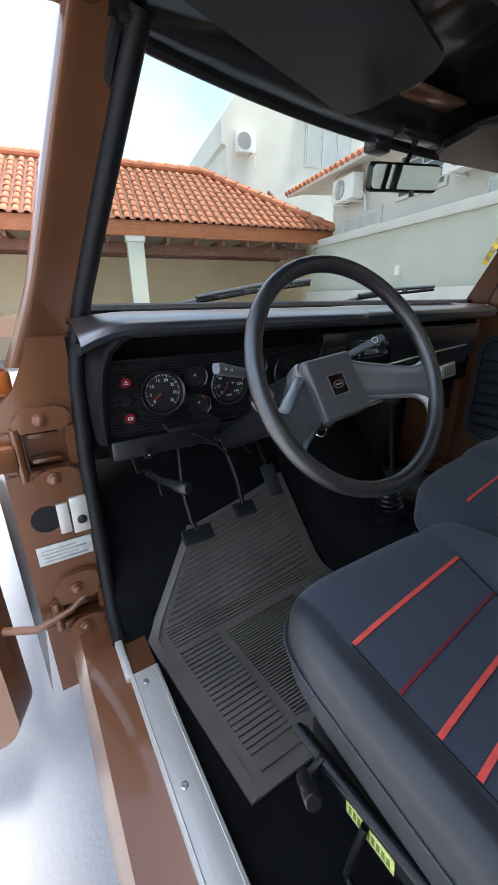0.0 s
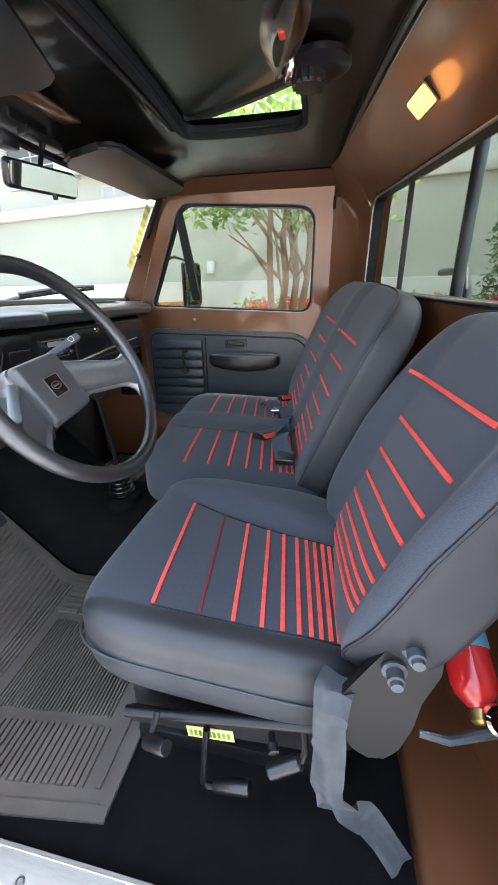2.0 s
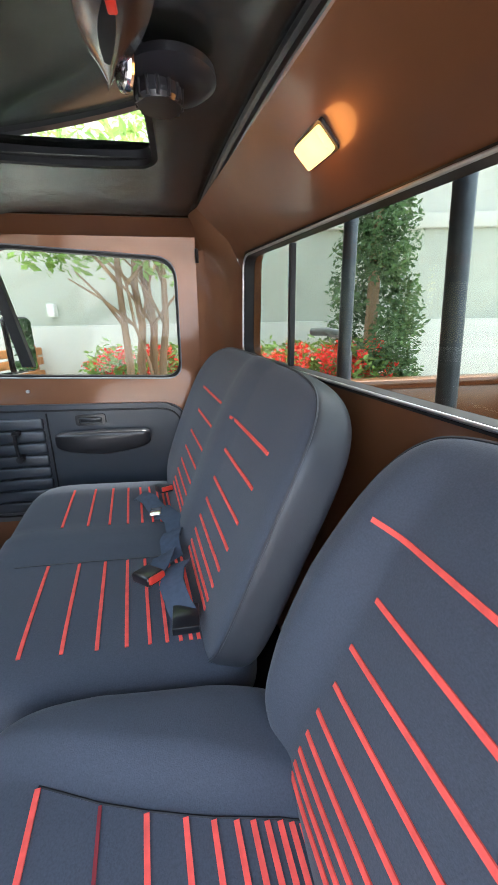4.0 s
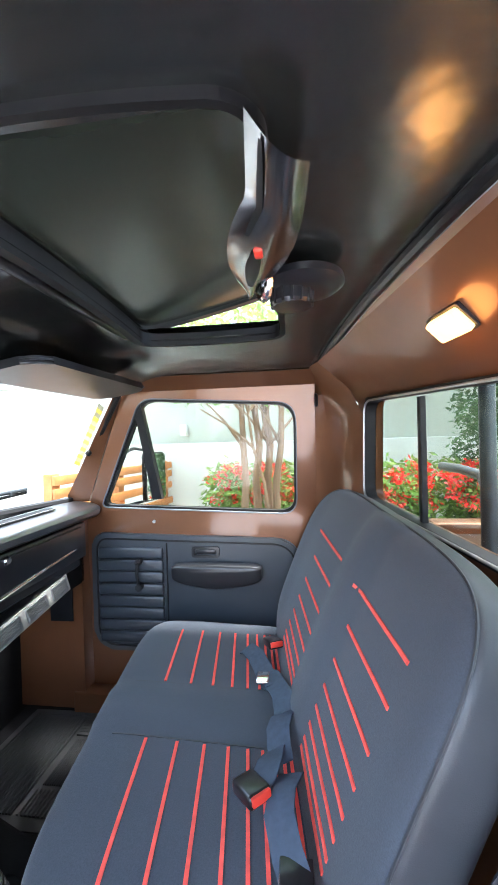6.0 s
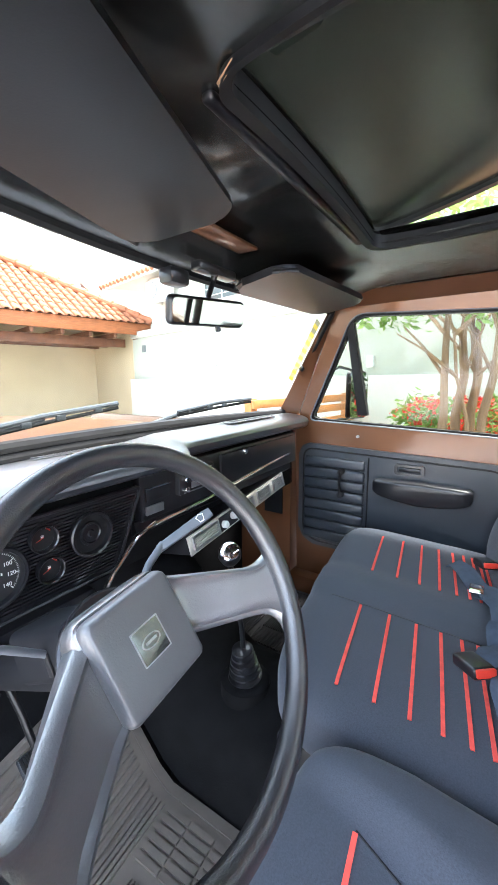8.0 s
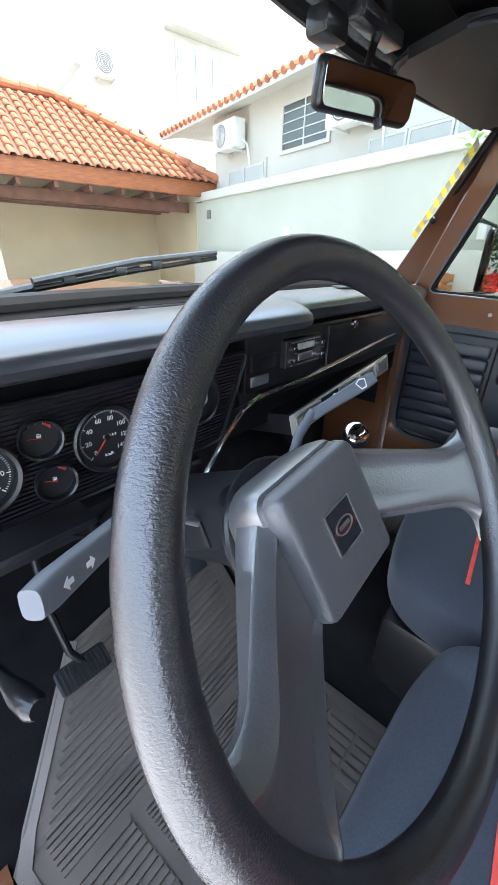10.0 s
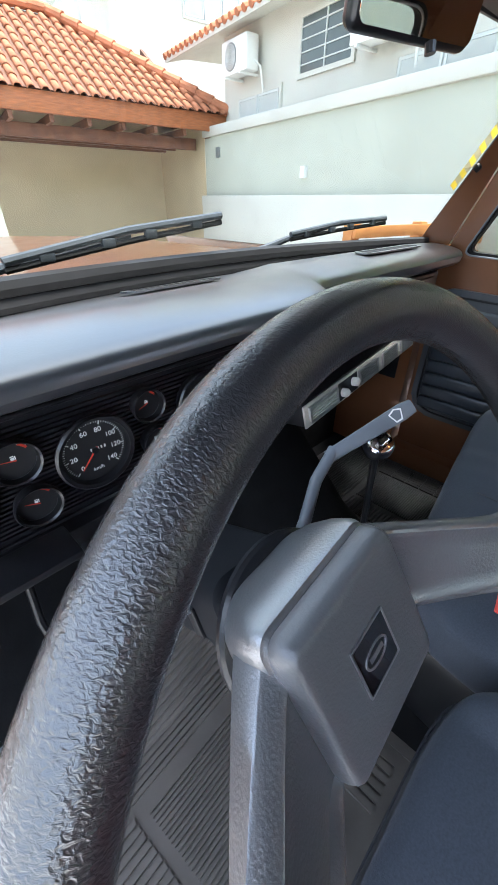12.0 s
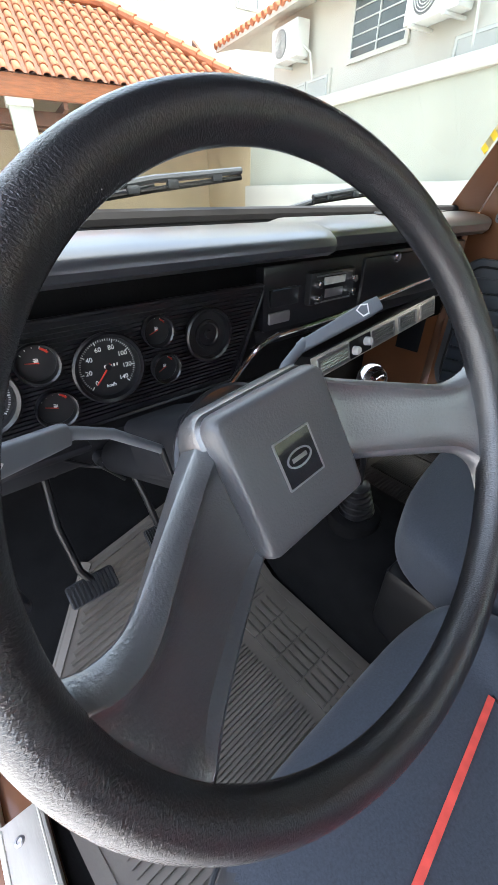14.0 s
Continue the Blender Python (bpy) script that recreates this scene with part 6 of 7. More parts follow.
KT = Matrix.Translation((-0.050, 0.279, 1.200)) @ Vector((-0.42, -0.34, 0.84)).to_track_quat("Z", "Y").to_matrix().to_4x4()
bm = B()
lathe(bm, [(0.010, -0.03), (0.018, -0.02), (0.024, -0.004), (0.0235, 0.006), (0.0215, 0.011)], KT, 24)
sub("knob", bm, "plastic", gear, "black knob")
bm = B()
lathe(bm, [(0.0215, 0.0105), (0.0195, 0.0145), (0.012, 0.018), (0.003, 0.019)], KT, 24)
sub("knob_cap", bm, "chrome", gear, "chrome knob cap")

# driver seat frame and levers
bm = B()
tube(bm, [(-0.585, -0.040, 0.815), (-0.583, -0.15, 0.829), (-0.577, -0.335, 0.852)], 0.0085, 12)
sub("tube", bm, "blacksteel", drv, "black steel seat tube")
bm = B()
prism(bm, [(-0.042, 0.772), (-0.33, 0.790), (-0.335, 0.848), (-0.042, 0.812)], lambda u, v, w: Vector((-0.574 + w, u, v)), 0.004)
sub("side_plate", bm, "blacksteel", drv, "black steel plate below the cushion")
for x in (-0.49, -0.22):
    bm = B()
    box(bm, (x - 0.02, -0.40, 0.60), (x + 0.02, 0.0, 0.640), 0.004)
    sub("rail", bm, "blacksteel", drv, "black seat rail")
    for y in (-0.05, -0.34):
        bm = B()
        box(bm, (x - 0.006, y - 0.015, 0.64), (x + 0.006, y + 0.015, 0.86))
        sub("leg", bm, "blacksteel", drv)
bm = B()
box(bm, (-0.548, -0.40, 0.76), (-0.18, -0.03, 0.840), 0.008)
sub("pan", bm, "blacksteel", drv, "black steel seat pan")
for path in ([(-0.586, -0.096, 0.830), (-0.606, -0.094, 0.812), (-0.618, -0.100, 0.800)], [(-0.584, -0.174, 0.810), (-0.590, -0.168, 0.74), (-0.590, -0.163, 0.680), (-0.592, -0.172, 0.676), (-0.593, -0.190, 0.683)],
             [(-0.580, -0.322, 0.845), (-0.594, -0.326, 0.825), (-0.600, -0.321, 0.811)], [(-0.580, -0.275, 0.824), (-0.596, -0.279, 0.826)]):
    bm = B()
    tube(bm, path, 0.0055, 8)
    sub("lever", bm, "blacksteel", drv)
for a, b in (((-0.612, -0.087, 0.800), (-0.632, -0.130, 0.832)), ((-0.592, -0.184, 0.683), (-0.595, -0.243, 0.703)), ((-0.600, -0.321, 0.811), (-0.610, -0.275, 0.786)), ((-0.594, -0.278, 0.826), (-0.606, -0.282, 0.824))):
    bm = B()
    r = 0.0115 if abs(a[1] - b[1]) > 0.02 else 0.008
    tube(bm, [a, Vector(a).lerp(Vector(b), 0.06), Vector(a).lerp(Vector(b), 0.94), b], [r * 0.8, r, r, r * 0.8], 16)
    sub("lever_grip", bm, "plastic", drv, "black rubber lever grip")
bm = B()
LBM = frame_m(Vector((-0.5755, -0.176, 0.7845)), (0, -0.99, 0.11), (0, 0.11, 0.99))
box(bm, (-0.039, -0.0125, -0.001), (0.039, 0.0125, 0.001), 0.0005, m=LBM)
lb = sub("label", bm, "yellowlabel", drv, "yellow and green maker's label")
bm = B()
for k in range(9):
    box(bm, (-0.034 + 0.0078 * k, -0.006, 0.0008), (-0.0295 + 0.0078 * k, 0.006, 0.0018), m=Matrix.Translation(-drv.location) @ LBM)
    box(bm, (-0.034 + 0.0078 * k, -0.006, -0.0018), (-0.0295 + 0.0078 * k, 0.006, -0.0008), m=Matrix.Translation(-drv.location) @ LBM)
part("lettering", bm, "hedge", lb, "green unreadable lettering", smooth=False)
# side bracket of the recliner
bm = B()
prism(bm, rounded([(-0.358, 0.985), (-0.382, 1.034), (-0.408, 1.085), (-0.432, 1.108), (-0.458, 1.098), (-0.464, 1.052), (-0.450, 1.003), (-0.447, 0.958), (-0.436, 0.912), (-0.414, 0.882), (-0.381, 0.900), (-0.362, 0.940)], 0.012), lambda u, v, w: Vector((-0.622 + w, u, v)), 0.012)
bmesh.ops.bevel(bm, geom=[e for e in bm.edges if all(abs(v.co.x + 0.622) < 1e-5 for v in e.verts)], offset=0.004, segments=2, affect="EDGES")
sub("recliner_plate", bm, "enamel", drv, "black recliner side plate")
for y, z in ((-0.414, 1.050), (-0.430, 1.086)):
    bm = B()
    lathe(bm, [(0.014, 0), (0.014, 0.003), (0.0095, 0.004), (0.0095, 0.016), (0.007, 0.017), (0.0065, 0.022)], frame_m(Vector((-0.6225, y, z)), (0, 1, 0), (0, 0, 1)) @ Matrix.Rotation(math.pi, 4, "X"), 12)
    sub("bolt", bm, "wiper", drv, "dull steel bolt head")
# edge piping and side panel of the cushion
bm = B()
tube(bm, [CM @ dcush(Vector((-0.228 * math.copysign(abs(math.cos(a)) ** 0.35, math.cos(a)), 0.240 * math.copysign(abs(math.sin(a)) ** 0.35, math.sin(a)), -0.004))) for a in (2 * math.pi * k / 64 for k in range(64))], 0.0026, 6, closed=True)
sub("piping", bm, "seatvinyl", drv, "stitched vinyl piping")
# grey lap belt by the driver's seat
belt = thing("seat_belt", "grey seat belt webbing draped beside the driver seat", "seat belt", (-0.62, -0.36, 0.6))
bp = [(-0.600, -0.362, 1.000), (-0.622, -0.352, 0.996), (-0.634, -0.350, 0.975), (-0.634, -0.352, 0.935), (-0.630, -0.354, 0.875), (-0.630, -0.355, 0.815), (-0.620, -0.364, 0.765), (-0.603, -0.392, 0.722), (-0.592, -0.425, 0.690), (-0.596, -0.452, 0.655), (-0.612, -0.480, 0.626)]
bn = [(-0.5, 0.3, 0.8), (-0.8, 0.2, 0.6), (-1, 0.4, 0.2), (-1, -0.3, 0.1), (-1, 0.5, 0.0), (-0.9, 0.2, 0.2), (-0.7, 0.35, 0.6), (-0.6, 0.5, 0.7), (-0.6, 0.2, 0.8), (-0.7, 0.1, 0.6), (-0.6, 0, 0.8)]
bm = B()
rows = []
for k in range(61):
    f = k / 60 * (len(bp) - 1)
    j = min(int(f), len(bp) - 2)
    g = f - j
    g = g * g * (3 - 2 * g) * 0.5 + g * 0.5
    p = Vector(bp[j]).lerp(Vector(bp[j + 1]), g)
    nm = Vector(bn[j]).lerp(Vector(bn[j + 1]), g).normalized()
    d = (Vector(bp[j + 1]) - Vector(bp[j])).normalized()
    nm = (nm - d * nm.dot(d)).normalized()
    sd_ = d.cross(nm)
    w = 0.0215 + 0.0012 * math.sin(k * 0.3)
    rows.append([bm.verts.new(p + sd_ * (w * (q / 4 - 1)) + nm * (0.0028 * math.cos(q * 0.8 + k * 0.12) + 0.0008 * math.sin(k * 0.35 + q))) for q in range(9)])
for A, C in zip(rows, rows[1:]):
    for q in range(8):
        bm.faces.new((A[q], A[q + 1], C[q + 1], C[q]))
bmesh.ops.solidify(bm, geom=bm.faces[:], thickness=0.0016)
sub("webbing", bm, "belt", belt)
bm = B()
box(bm, (-0.618, -0.360, 0.955), (-0.600, -0.335, 0.978), 0.004)
sub("anchor", bm, "blacksteel", belt, "black belt anchor")
# belts on the bench
bbelt = thing("lap_belts", "navy lap belts with black buckles lying on the bench", "seat belt", (0.33, -0.19, 1.0))
folds = ([(0.560, -0.085, 1.012), (0.535, -0.100, 1.022), (0.500, -0.122, 1.026), (0.465, -0.140, 1.018), (0.428, -0.155, 1.020), (0.400, -0.170, 1.034), (0.372, -0.182, 1.036)],
         [(0.390, -0.165, 1.026), (0.360, -0.185, 1.040), (0.325, -0.200, 1.044), (0.285, -0.206, 1.036), (0.255, -0.206, 1.026)],
         [(0.285, -0.212, 1.034), (0.250, -0.202, 1.048), (0.215, -0.196, 1.050), (0.180, -0.200, 1.040), (0.155, -0.206, 1.030)],
         [(0.175, -0.190, 1.038), (0.140, -0.186, 1.052), (0.105, -0.178, 1.050), (0.085, -0.165, 1.040)],
         [(0.120, -0.225, 1.046), (0.080, -0.210, 1.056), (0.040, -0.206, 1.052), (0.000, -0.220, 1.036), (-0.035, -0.238, 1.020)])
for k, fp in enumerate(folds):
    bm = B()
    ribbon(bm, fp, [(0.25 * math.sin(2.1 * j + k), 0.35 + 0.15 * math.cos(1.7 * j), 1) for j in range(len(fp))], 0.047, 0.003, 0.003)
    sub("webbing", bm, "beltnavy", bbelt, "navy webbing fold")


def buckle(c, yaw, lab=""):
    m = Matrix.Translation(c) @ Matrix.Rotation(radians(yaw), 4, "Z") @ Matrix.Rotation(radians(12), 4, "Y")
    bm = B()
    box(bm, (-0.030, -0.022, -0.010), (0.030, 0.022, 0.012), 0.006, 3, m=m)
    b = sub("buckle", bm, "plastic", bbelt, "black belt buckle")
    bm = B()
    box(bm, (-0.034, -0.018, -0.004), (-0.022, 0.018, 0.010), 0.002, m=Matrix.Translation(-bbelt.location) @ m)
    part("push_button", bm, "redplastic", b, "red release button")


buckle((0.085, -0.158, 1.046), 40)
buckle((0.555, -0.165, 1.036), 25)
for x, y, z in ((-0.030, -0.232, 1.026), (0.395, -0.150, 1.034)):
    bm = B()
    e = 0.008 if x < 0 else 0.0
    box(bm, (x - 0.022 - e, y - 0.016 - e, z - 0.004), (x + 0.022 + e, y + 0.016 + e, z + 0.004 + e), 0.003)
    sub("tongue", bm, "chrome" if x > 0 else "plastic", bbelt, "chrome buckle tongue" if x > 0 else "black belt slider")
# fire extinguisher behind the driver's seat
ext = thing("fire_extinguisher", "small red fire extinguisher with gauge behind the seat", "fire extinguisher", (-0.60, -0.56, 0.90))
EZ = Vector((-0.80, -0.05, -0.42)).normalized()
EX = Vector((0, 1, 0)).cross(EZ).normalized()
EM = Matrix.Translation((-0.486, -0.570, 0.882)) @ Matrix((EX, EZ.cross(EX), EZ)).transposed().to_4x4()
bm = B()
lathe(bm, [(0.010, -0.19), (0.030, -0.185), (0.038, -0.17), (0.038, 0.0), (0.032, 0.016), (0.018, 0.030), (0.013, 0.036)], EM @ Matrix.Diagonal((0.9, 0.9, 1, 1)), 24)
sub("cylinder", bm, "redpaint", ext, "red enamelled cylinder")
bm = B()
lathe(bm, [(0.0350, -0.12), (0.0352, -0.045)], EM, 24)
sub("sticker", bm, "blue", ext, "pale blue label")
bm = B()
lathe(bm, [(0.015, 0.034), (0.015, 0.048), (0.010, 0.052)], EM, 16)
sub("collar", bm, "brass", ext, "yellow collar")
bm = B()
tube(bm, [EM @ Vector((0.0, -0.05, 0.052)), EM @ Vector((0.0, 0.0, 0.062)), EM @ Vector((0.0, 0.05, 0.075)), EM @ Vector((0.0, 0.09, 0.070))], [0.006, 0.008, 0.007, 0.006], 10)
sub("handle", bm, "wiper", ext, "grey metal handle")
bm = B()
lathe(bm, [(0.020, 0.0), (0.020, 0.012), (0.016, 0.016)], EM @ Matrix.Translation((0.018, -0.015, 0.045)) @ Matrix.Rotation(radians(70), 4, "Y"), 20)
sub("pressure_gauge", bm, "chrome", ext, "round pressure gauge")
# door jamb: hinges, catch, plate
JY = 0.569


def jb(lo, hi, material, name, lab="", bev=0.006):
    bm = B()
    box(bm, (lo[0], JY - hi[2], lo[1]), (hi[0], JY - lo[2], hi[1]), bev)
    return sub(name, bm, material, jamb, lab)


for x0, x1, z0, z1, th in ((-0.880, -0.778, 1.168, 1.222, 0.016), (-0.868, -0.782, 1.030, 1.078, 0.014), (-0.872, -0.782, 0.705, 0.790, 0.016), (-0.862, -0.784, 0.590, 0.648, 0.014)):
    bm = B()
    prism(bm, rounded([(x0, z0), (x1, z0), (x1 + 0.012, z1 - 0.012), (x1 - 0.02, z1), (x0 + 0.02, z1 - 0.004), (x0 - 0.006, (z0 + z1) / 2)], 0.010), lambda u, v, w: Vector((u, JY - th + w, v)), th)
    bmesh.ops.bevel(bm, geom=[e for e in bm.edges if all(abs(v.co.y - JY + th) < 1e-5 for v in e.verts)], offset=0.004, segments=2, affect="EDGES")
    h = sub("hinge_leaf", bm, "paint", jamb, "brown door hinge leaf")
    bm = B()
    lathe(bm, [(0.016, 0), (0.016, 0.004), (0.010, 0.005), (0.0105, 0.011), (0.007, 0.013)], Matrix.Translation(-jamb.location) @ Matrix.Translation(((x0 + x1) / 2, JY - th, (z0 + z1) / 2)) @ FACE, 10)
    part("bolt", bm, "paint", h)
for z0, z1 in ((1.06, 1.18), (0.635, 0.72)):
    bm = B()
    cyl(bm, (-0.882, JY - 0.012, z0), (-0.882, JY - 0.012, z1), 0.010, 14)
    sub("hinge_pin", bm, "paint", jamb)
    for z in (z0 + 0.03, z1 - 0.03):
        bm = B()
        box(bm, (-0.862, 0.585, z - 0.006), (-0.800, 0.612, z + 0.006), 0.003)
        sub("hinge_knuckle", bm, "paint", jamb)
jb((-1.02, 1.090, 0.0), (-0.884, 1.150, 0.030), "paint", "hinge_arm", "brown door hinge arm", 0.012)
jb((-0.835, 0.905, 0.0), (-0.810, 0.985, 0.010), "alu", "catch_plate", "bare metal catch plate", 0.002)
jb((-0.806, 0.900, 0.0), (-0.768, 0.995, 0.014), "alu", "catch_plate", "bare metal catch plate", 0.002)
bm = B()
lathe(bm, [(0.011, 0.014), (0.011, 0.018), (0.006, 0.022)], Matrix.Translation((-0.785, JY, 0.935)) @ FACE, 14)
sub("switch_plunger", bm, "blacksteel", jamb)
# flat black disc whose colour stands for the shade inside a round hole
bm = B()
lathe(bm, [(0.034, 0.0006), (0.034, 0.0012)], Matrix.Translation((-0.858, JY, 0.950)) @ FACE, 24)
sub("opening", bm, "rubber", jamb)
idp = jb((-0.895, 0.828, 0.0), (-0.772, 0.880, 0.003), "greylabel", "data_plate", "grey data plate", 0.001)
for k in range(4):
    bm = B()
    box(bm, (-0.885, JY - 0.0042, 0.836 + 0.010 * k), (-0.785 - 0.02 * (k % 2), JY - 0.003, 0.839 + 0.010 * k), m=Matrix.Translation(-jamb.location))
    part("print_line", bm, "steel", idp, smooth=False)
bm = B()
tube(bm, [(-0.79, JY, 0.72), (-0.85, JY - 0.02, 0.69), (-0.93, JY - 0.03, 0.675), (-1.02, JY + 0.0, 0.69)], 0.010, 10)
sub("check_strap", bm, "paint", jamb, "brown door check strap")
# the open driver's door, swung far forward
ddoor = thing("door_2", "brown driver door swung wide open", "door", (-0.98, 0.62, 0.36), kind="structure")
DM = Matrix.Translation((-0.985, 0.60, 0)) @ Matrix.Rotation(radians(158), 4, "Z")
bm = B()
prism(bm, rounded([(0.0, 0.40), (0.0, 1.36), (0.92, 1.36), (0.92, 0.36), (0.06, 0.34)], [0.05, 0.02, 0.02, 0.05, 0.05]), lambda u, v, w: DM @ Vector((u, w, v)), 0.09)
sub("door_shell", bm, "paint", ddoor)
bm = B()
tube(bm, [DM @ Vector((0.02, 0.045, z)) for z in (0.42, 0.7, 1.0, 1.3)], 0.012, 8)
sub("door_seal", bm, "rubber", ddoor)
# front fender with its orange side lamp
bm = B()
grid(bm, lambda u, v: Vector((-0.80 - 0.16 * u + 0.02 * u * u, 0.66 + 1.6 * v, 1.365 - 0.02 * u - 0.30 * u ** 12)), 20, 12)
sub("fender", bm, "paint", hood, "brown front fender")
bm = B()
grid(bm, lambda u, v: Vector((0.92 + 0.12 * u, 0.66 + 1.6 * v, 1.345 - 0.02 * u - 0.30 * u ** 3)), 10, 12)
sub("fender", bm, "paint", hood, "brown front fender")
bm = B()
grid(bm, lambda u, v: Vector((-0.945, 0.64 + 1.6 * v, 1.06 - 0.72 * u)), 4, 4)
sub("fender_side", bm, "paint", hood)
bm = B()
box(bm, (-0.955, 0.70, 1.19), (-0.868, 0.78, 1.285), 0.02, 3)
sub("side_lamp", bm, "orange", hood, "orange side lamp")
bm = B()
box(bm, (MID - 0.80, 0.825, 1.352), (MID + 0.80, 0.90, 1.380), 0.008)
sub("cowl", bm, "paint", hood, "brown cowl below the windshield")
# wipers


def wiper(name, base, elbow, tip, blade_a, blade_b):
    w = thing(name, "black windshield wiper resting low on the glass", "wiper", base, group="windshield wipers")
    bm = B()
    tube(bm, [base, elbow, tip], [0.010, 0.008, 0.006], 8)
    sub("arm", bm, "wiper", w)
    for dz, r in ((0.0, 0.005), (0.012, 0.007)):
        bm = B()
        tube(bm, [Vector(blade_a) + Vector((0, 0, dz)), Vector(blade_a).lerp(Vector(blade_b), 0.5) + Vector((0, 0.004, dz * 1.4 + 0.002)), Vector(blade_b) + Vector((0, 0, dz))], r, 8)
        sub("blade", bm, "rubber" if dz == 0 else "wiper", w)
    for t in (0.15, 0.4, 0.6, 0.85):
        p = Vector(blade_a).lerp(Vector(blade_b), t)
        bm = B()
        box(bm, p - Vector((0.012, 0.005, 0)), p + Vector((0.012, 0.005, 0.014)), 0.002)
        sub("clip", bm, "wiper", w)


wiper("wiper", (-0.52, 0.80, 1.395), (-0.36, 0.79, 1.425), (-0.14, 0.775, 1.462), (-0.36, 0.762, 1.425), (0.06, 0.752, 1.478))
wiper("wiper", (0.20, 0.83, 1.395), (0.36, 0.815, 1.430), (0.52, 0.79, 1.455), (0.34, 0.79, 1.430), (0.70, 0.715, 1.462))
# outside mirror
om = thing("door_mirror", "black door mirror on a tubular bracket outside the passenger window", "mirror", (0.93, 0.42, 1.40))
OM = frame_m(Vector((1.03, 0.368, 1.480)), Vector((0.953, -0.30, 0)), (0, 0, 1))
bm = B()
box(bm, (-0.055, -0.105, -0.028), (0.085, 0.105, 0.0), 0.018, 4, m=OM)
sub("housing", bm, "plastic", om)
bm = B()
prism(bm, rrect(-0.048, -0.098, 0.078, 0.098, 0.016), lambda u, v, w: OM @ Vector((u, v, 0.001 + w)), 0.001)
sub("mirror_glass", bm, "mirror", om, "silvered glass")
bm = B()
tube(bm, [(0.91, 0.45, 1.37), (0.97, 0.43, 1.373), (1.045, 0.40, 1.376), (1.050, 0.398, 1.48), (1.045, 0.40, 1.592), (0.97, 0.43, 1.605), (0.91, 0.44, 1.59)], 0.007, 8)
sub("bracket", bm, "blacksteel", om, "black tubular bracket")

# ---- behind the cab: pickup bed and tube rack ----
bed = thing("pickup_bed", "brown pickup bed with steel sides", "pickup bed", (0.06, -1.7, 0.6))
for lo, hi, nm in (((-0.86, -2.7, 0.62), (-0.80, -0.80, 1.27), "side"), ((0.92, -2.7, 0.62), (0.98, -0.72, 1.27), "side"), ((-0.80, -0.86, 0.62), (0.92, -0.80, 1.22), "front_panel"), ((-0.80, -2.7, 0.62), (0.92, -2.64, 1.25), "tailgate"), ((-0.80, -2.64, 0.62), (0.92, -0.86, 0.68), "bed_floor")):
    bm = B()
    box(bm, lo, hi, 0.015)
    sub(nm, bm, "paint", bed)


def road_wheel(x, y, owner):
    at = Matrix.Translation((x, y, 0.335)) @ Matrix.Rotation(radians(90), 4, "Y")
    bm = B()
    lathe(bm, [(0.20, -0.075), (0.24, -0.092), (0.31, -0.092), (0.332, -0.07), (0.335, 0.0), (0.332, 0.07), (0.31, 0.092), (0.24, 0.092), (0.20, 0.075)], at, 36)
    ty = sub("tyre", bm, "rubber", owner, "black rubber tyre")
    bm = B()
    lathe(bm, [(0.202, -0.074), (0.18, -0.06), (0.15, -0.05), (0.06, -0.065), (0.03, -0.03), (0.03, 0.03), (0.06, 0.065), (0.15, 0.05), (0.18, 0.06), (0.202, 0.074)], Matrix.Translation(-owner.location) @ at, 36)
    part("rim", bm, "steel", ty, "steel rim")


for x in (-0.79, 0.91):
    road_wheel(x, 1.55, hood)
    road_wheel(x, -1.95, bed)
for x in (-0.83, 0.95):
    bm = B()
    box(bm, (x - 0.05, -2.7, 1.262), (x + 0.05, -0.74, 1.305), 0.015)
    sub("rail", bm, "paint", bed)
rack = thing("tube_rack", "black tubular rack standing behind the cab", "rack", (0.06, -0.84, 1.2))
for pts in ([(0.47, -0.72, 1.2), (0.47, -0.72, 1.95)], [(0.02, -0.74, 1.2), (0.075, -0.74, 1.95)], [(-0.38, -0.80, 1.2), (-0.38, -0.80, 1.95)], [(-0.72, -0.83, 1.2), (-0.72, -0.83, 1.95)]):
    bm = B()
    tube(bm, pts, 0.019 if pts[0][0] != 0.72 else 0.012, 14)
    sub("post", bm, "wiper", rack, "black steel tube")
bm = B()
tube(bm, [(-0.72, -0.83, 1.95), (0.72, -0.68, 1.95)], 0.019, 14)
sub("top_bar", bm, "blacksteel", rack)
bm = B()
tube(bm, [(0.62, -0.80, 1.2), (0.63, -0.80, 1.44), (0.68, -0.80, 1.50), (0.80, -0.79, 1.51), (0.93, -0.78, 1.51)], 0.016, 12)
sub("hoop", bm, "wiper", rack)
# ---- outside: the yard lies a little askew to the car ----
YM = Matrix(((0.982, 0.187, 0, 0), (-0.187, 0.982, 0, 0), (0, 0, 1, 0), (0, 0, 0, 1)))


def yard(r, u, z=0.0):
    """A place in the yard: r to the right of the car, u ahead."""
    return YM @ Vector((r, u, z))


def yb(bm, lo, hi, bevel=0.0):
    return box(bm, lo, hi, bevel, m=YM)


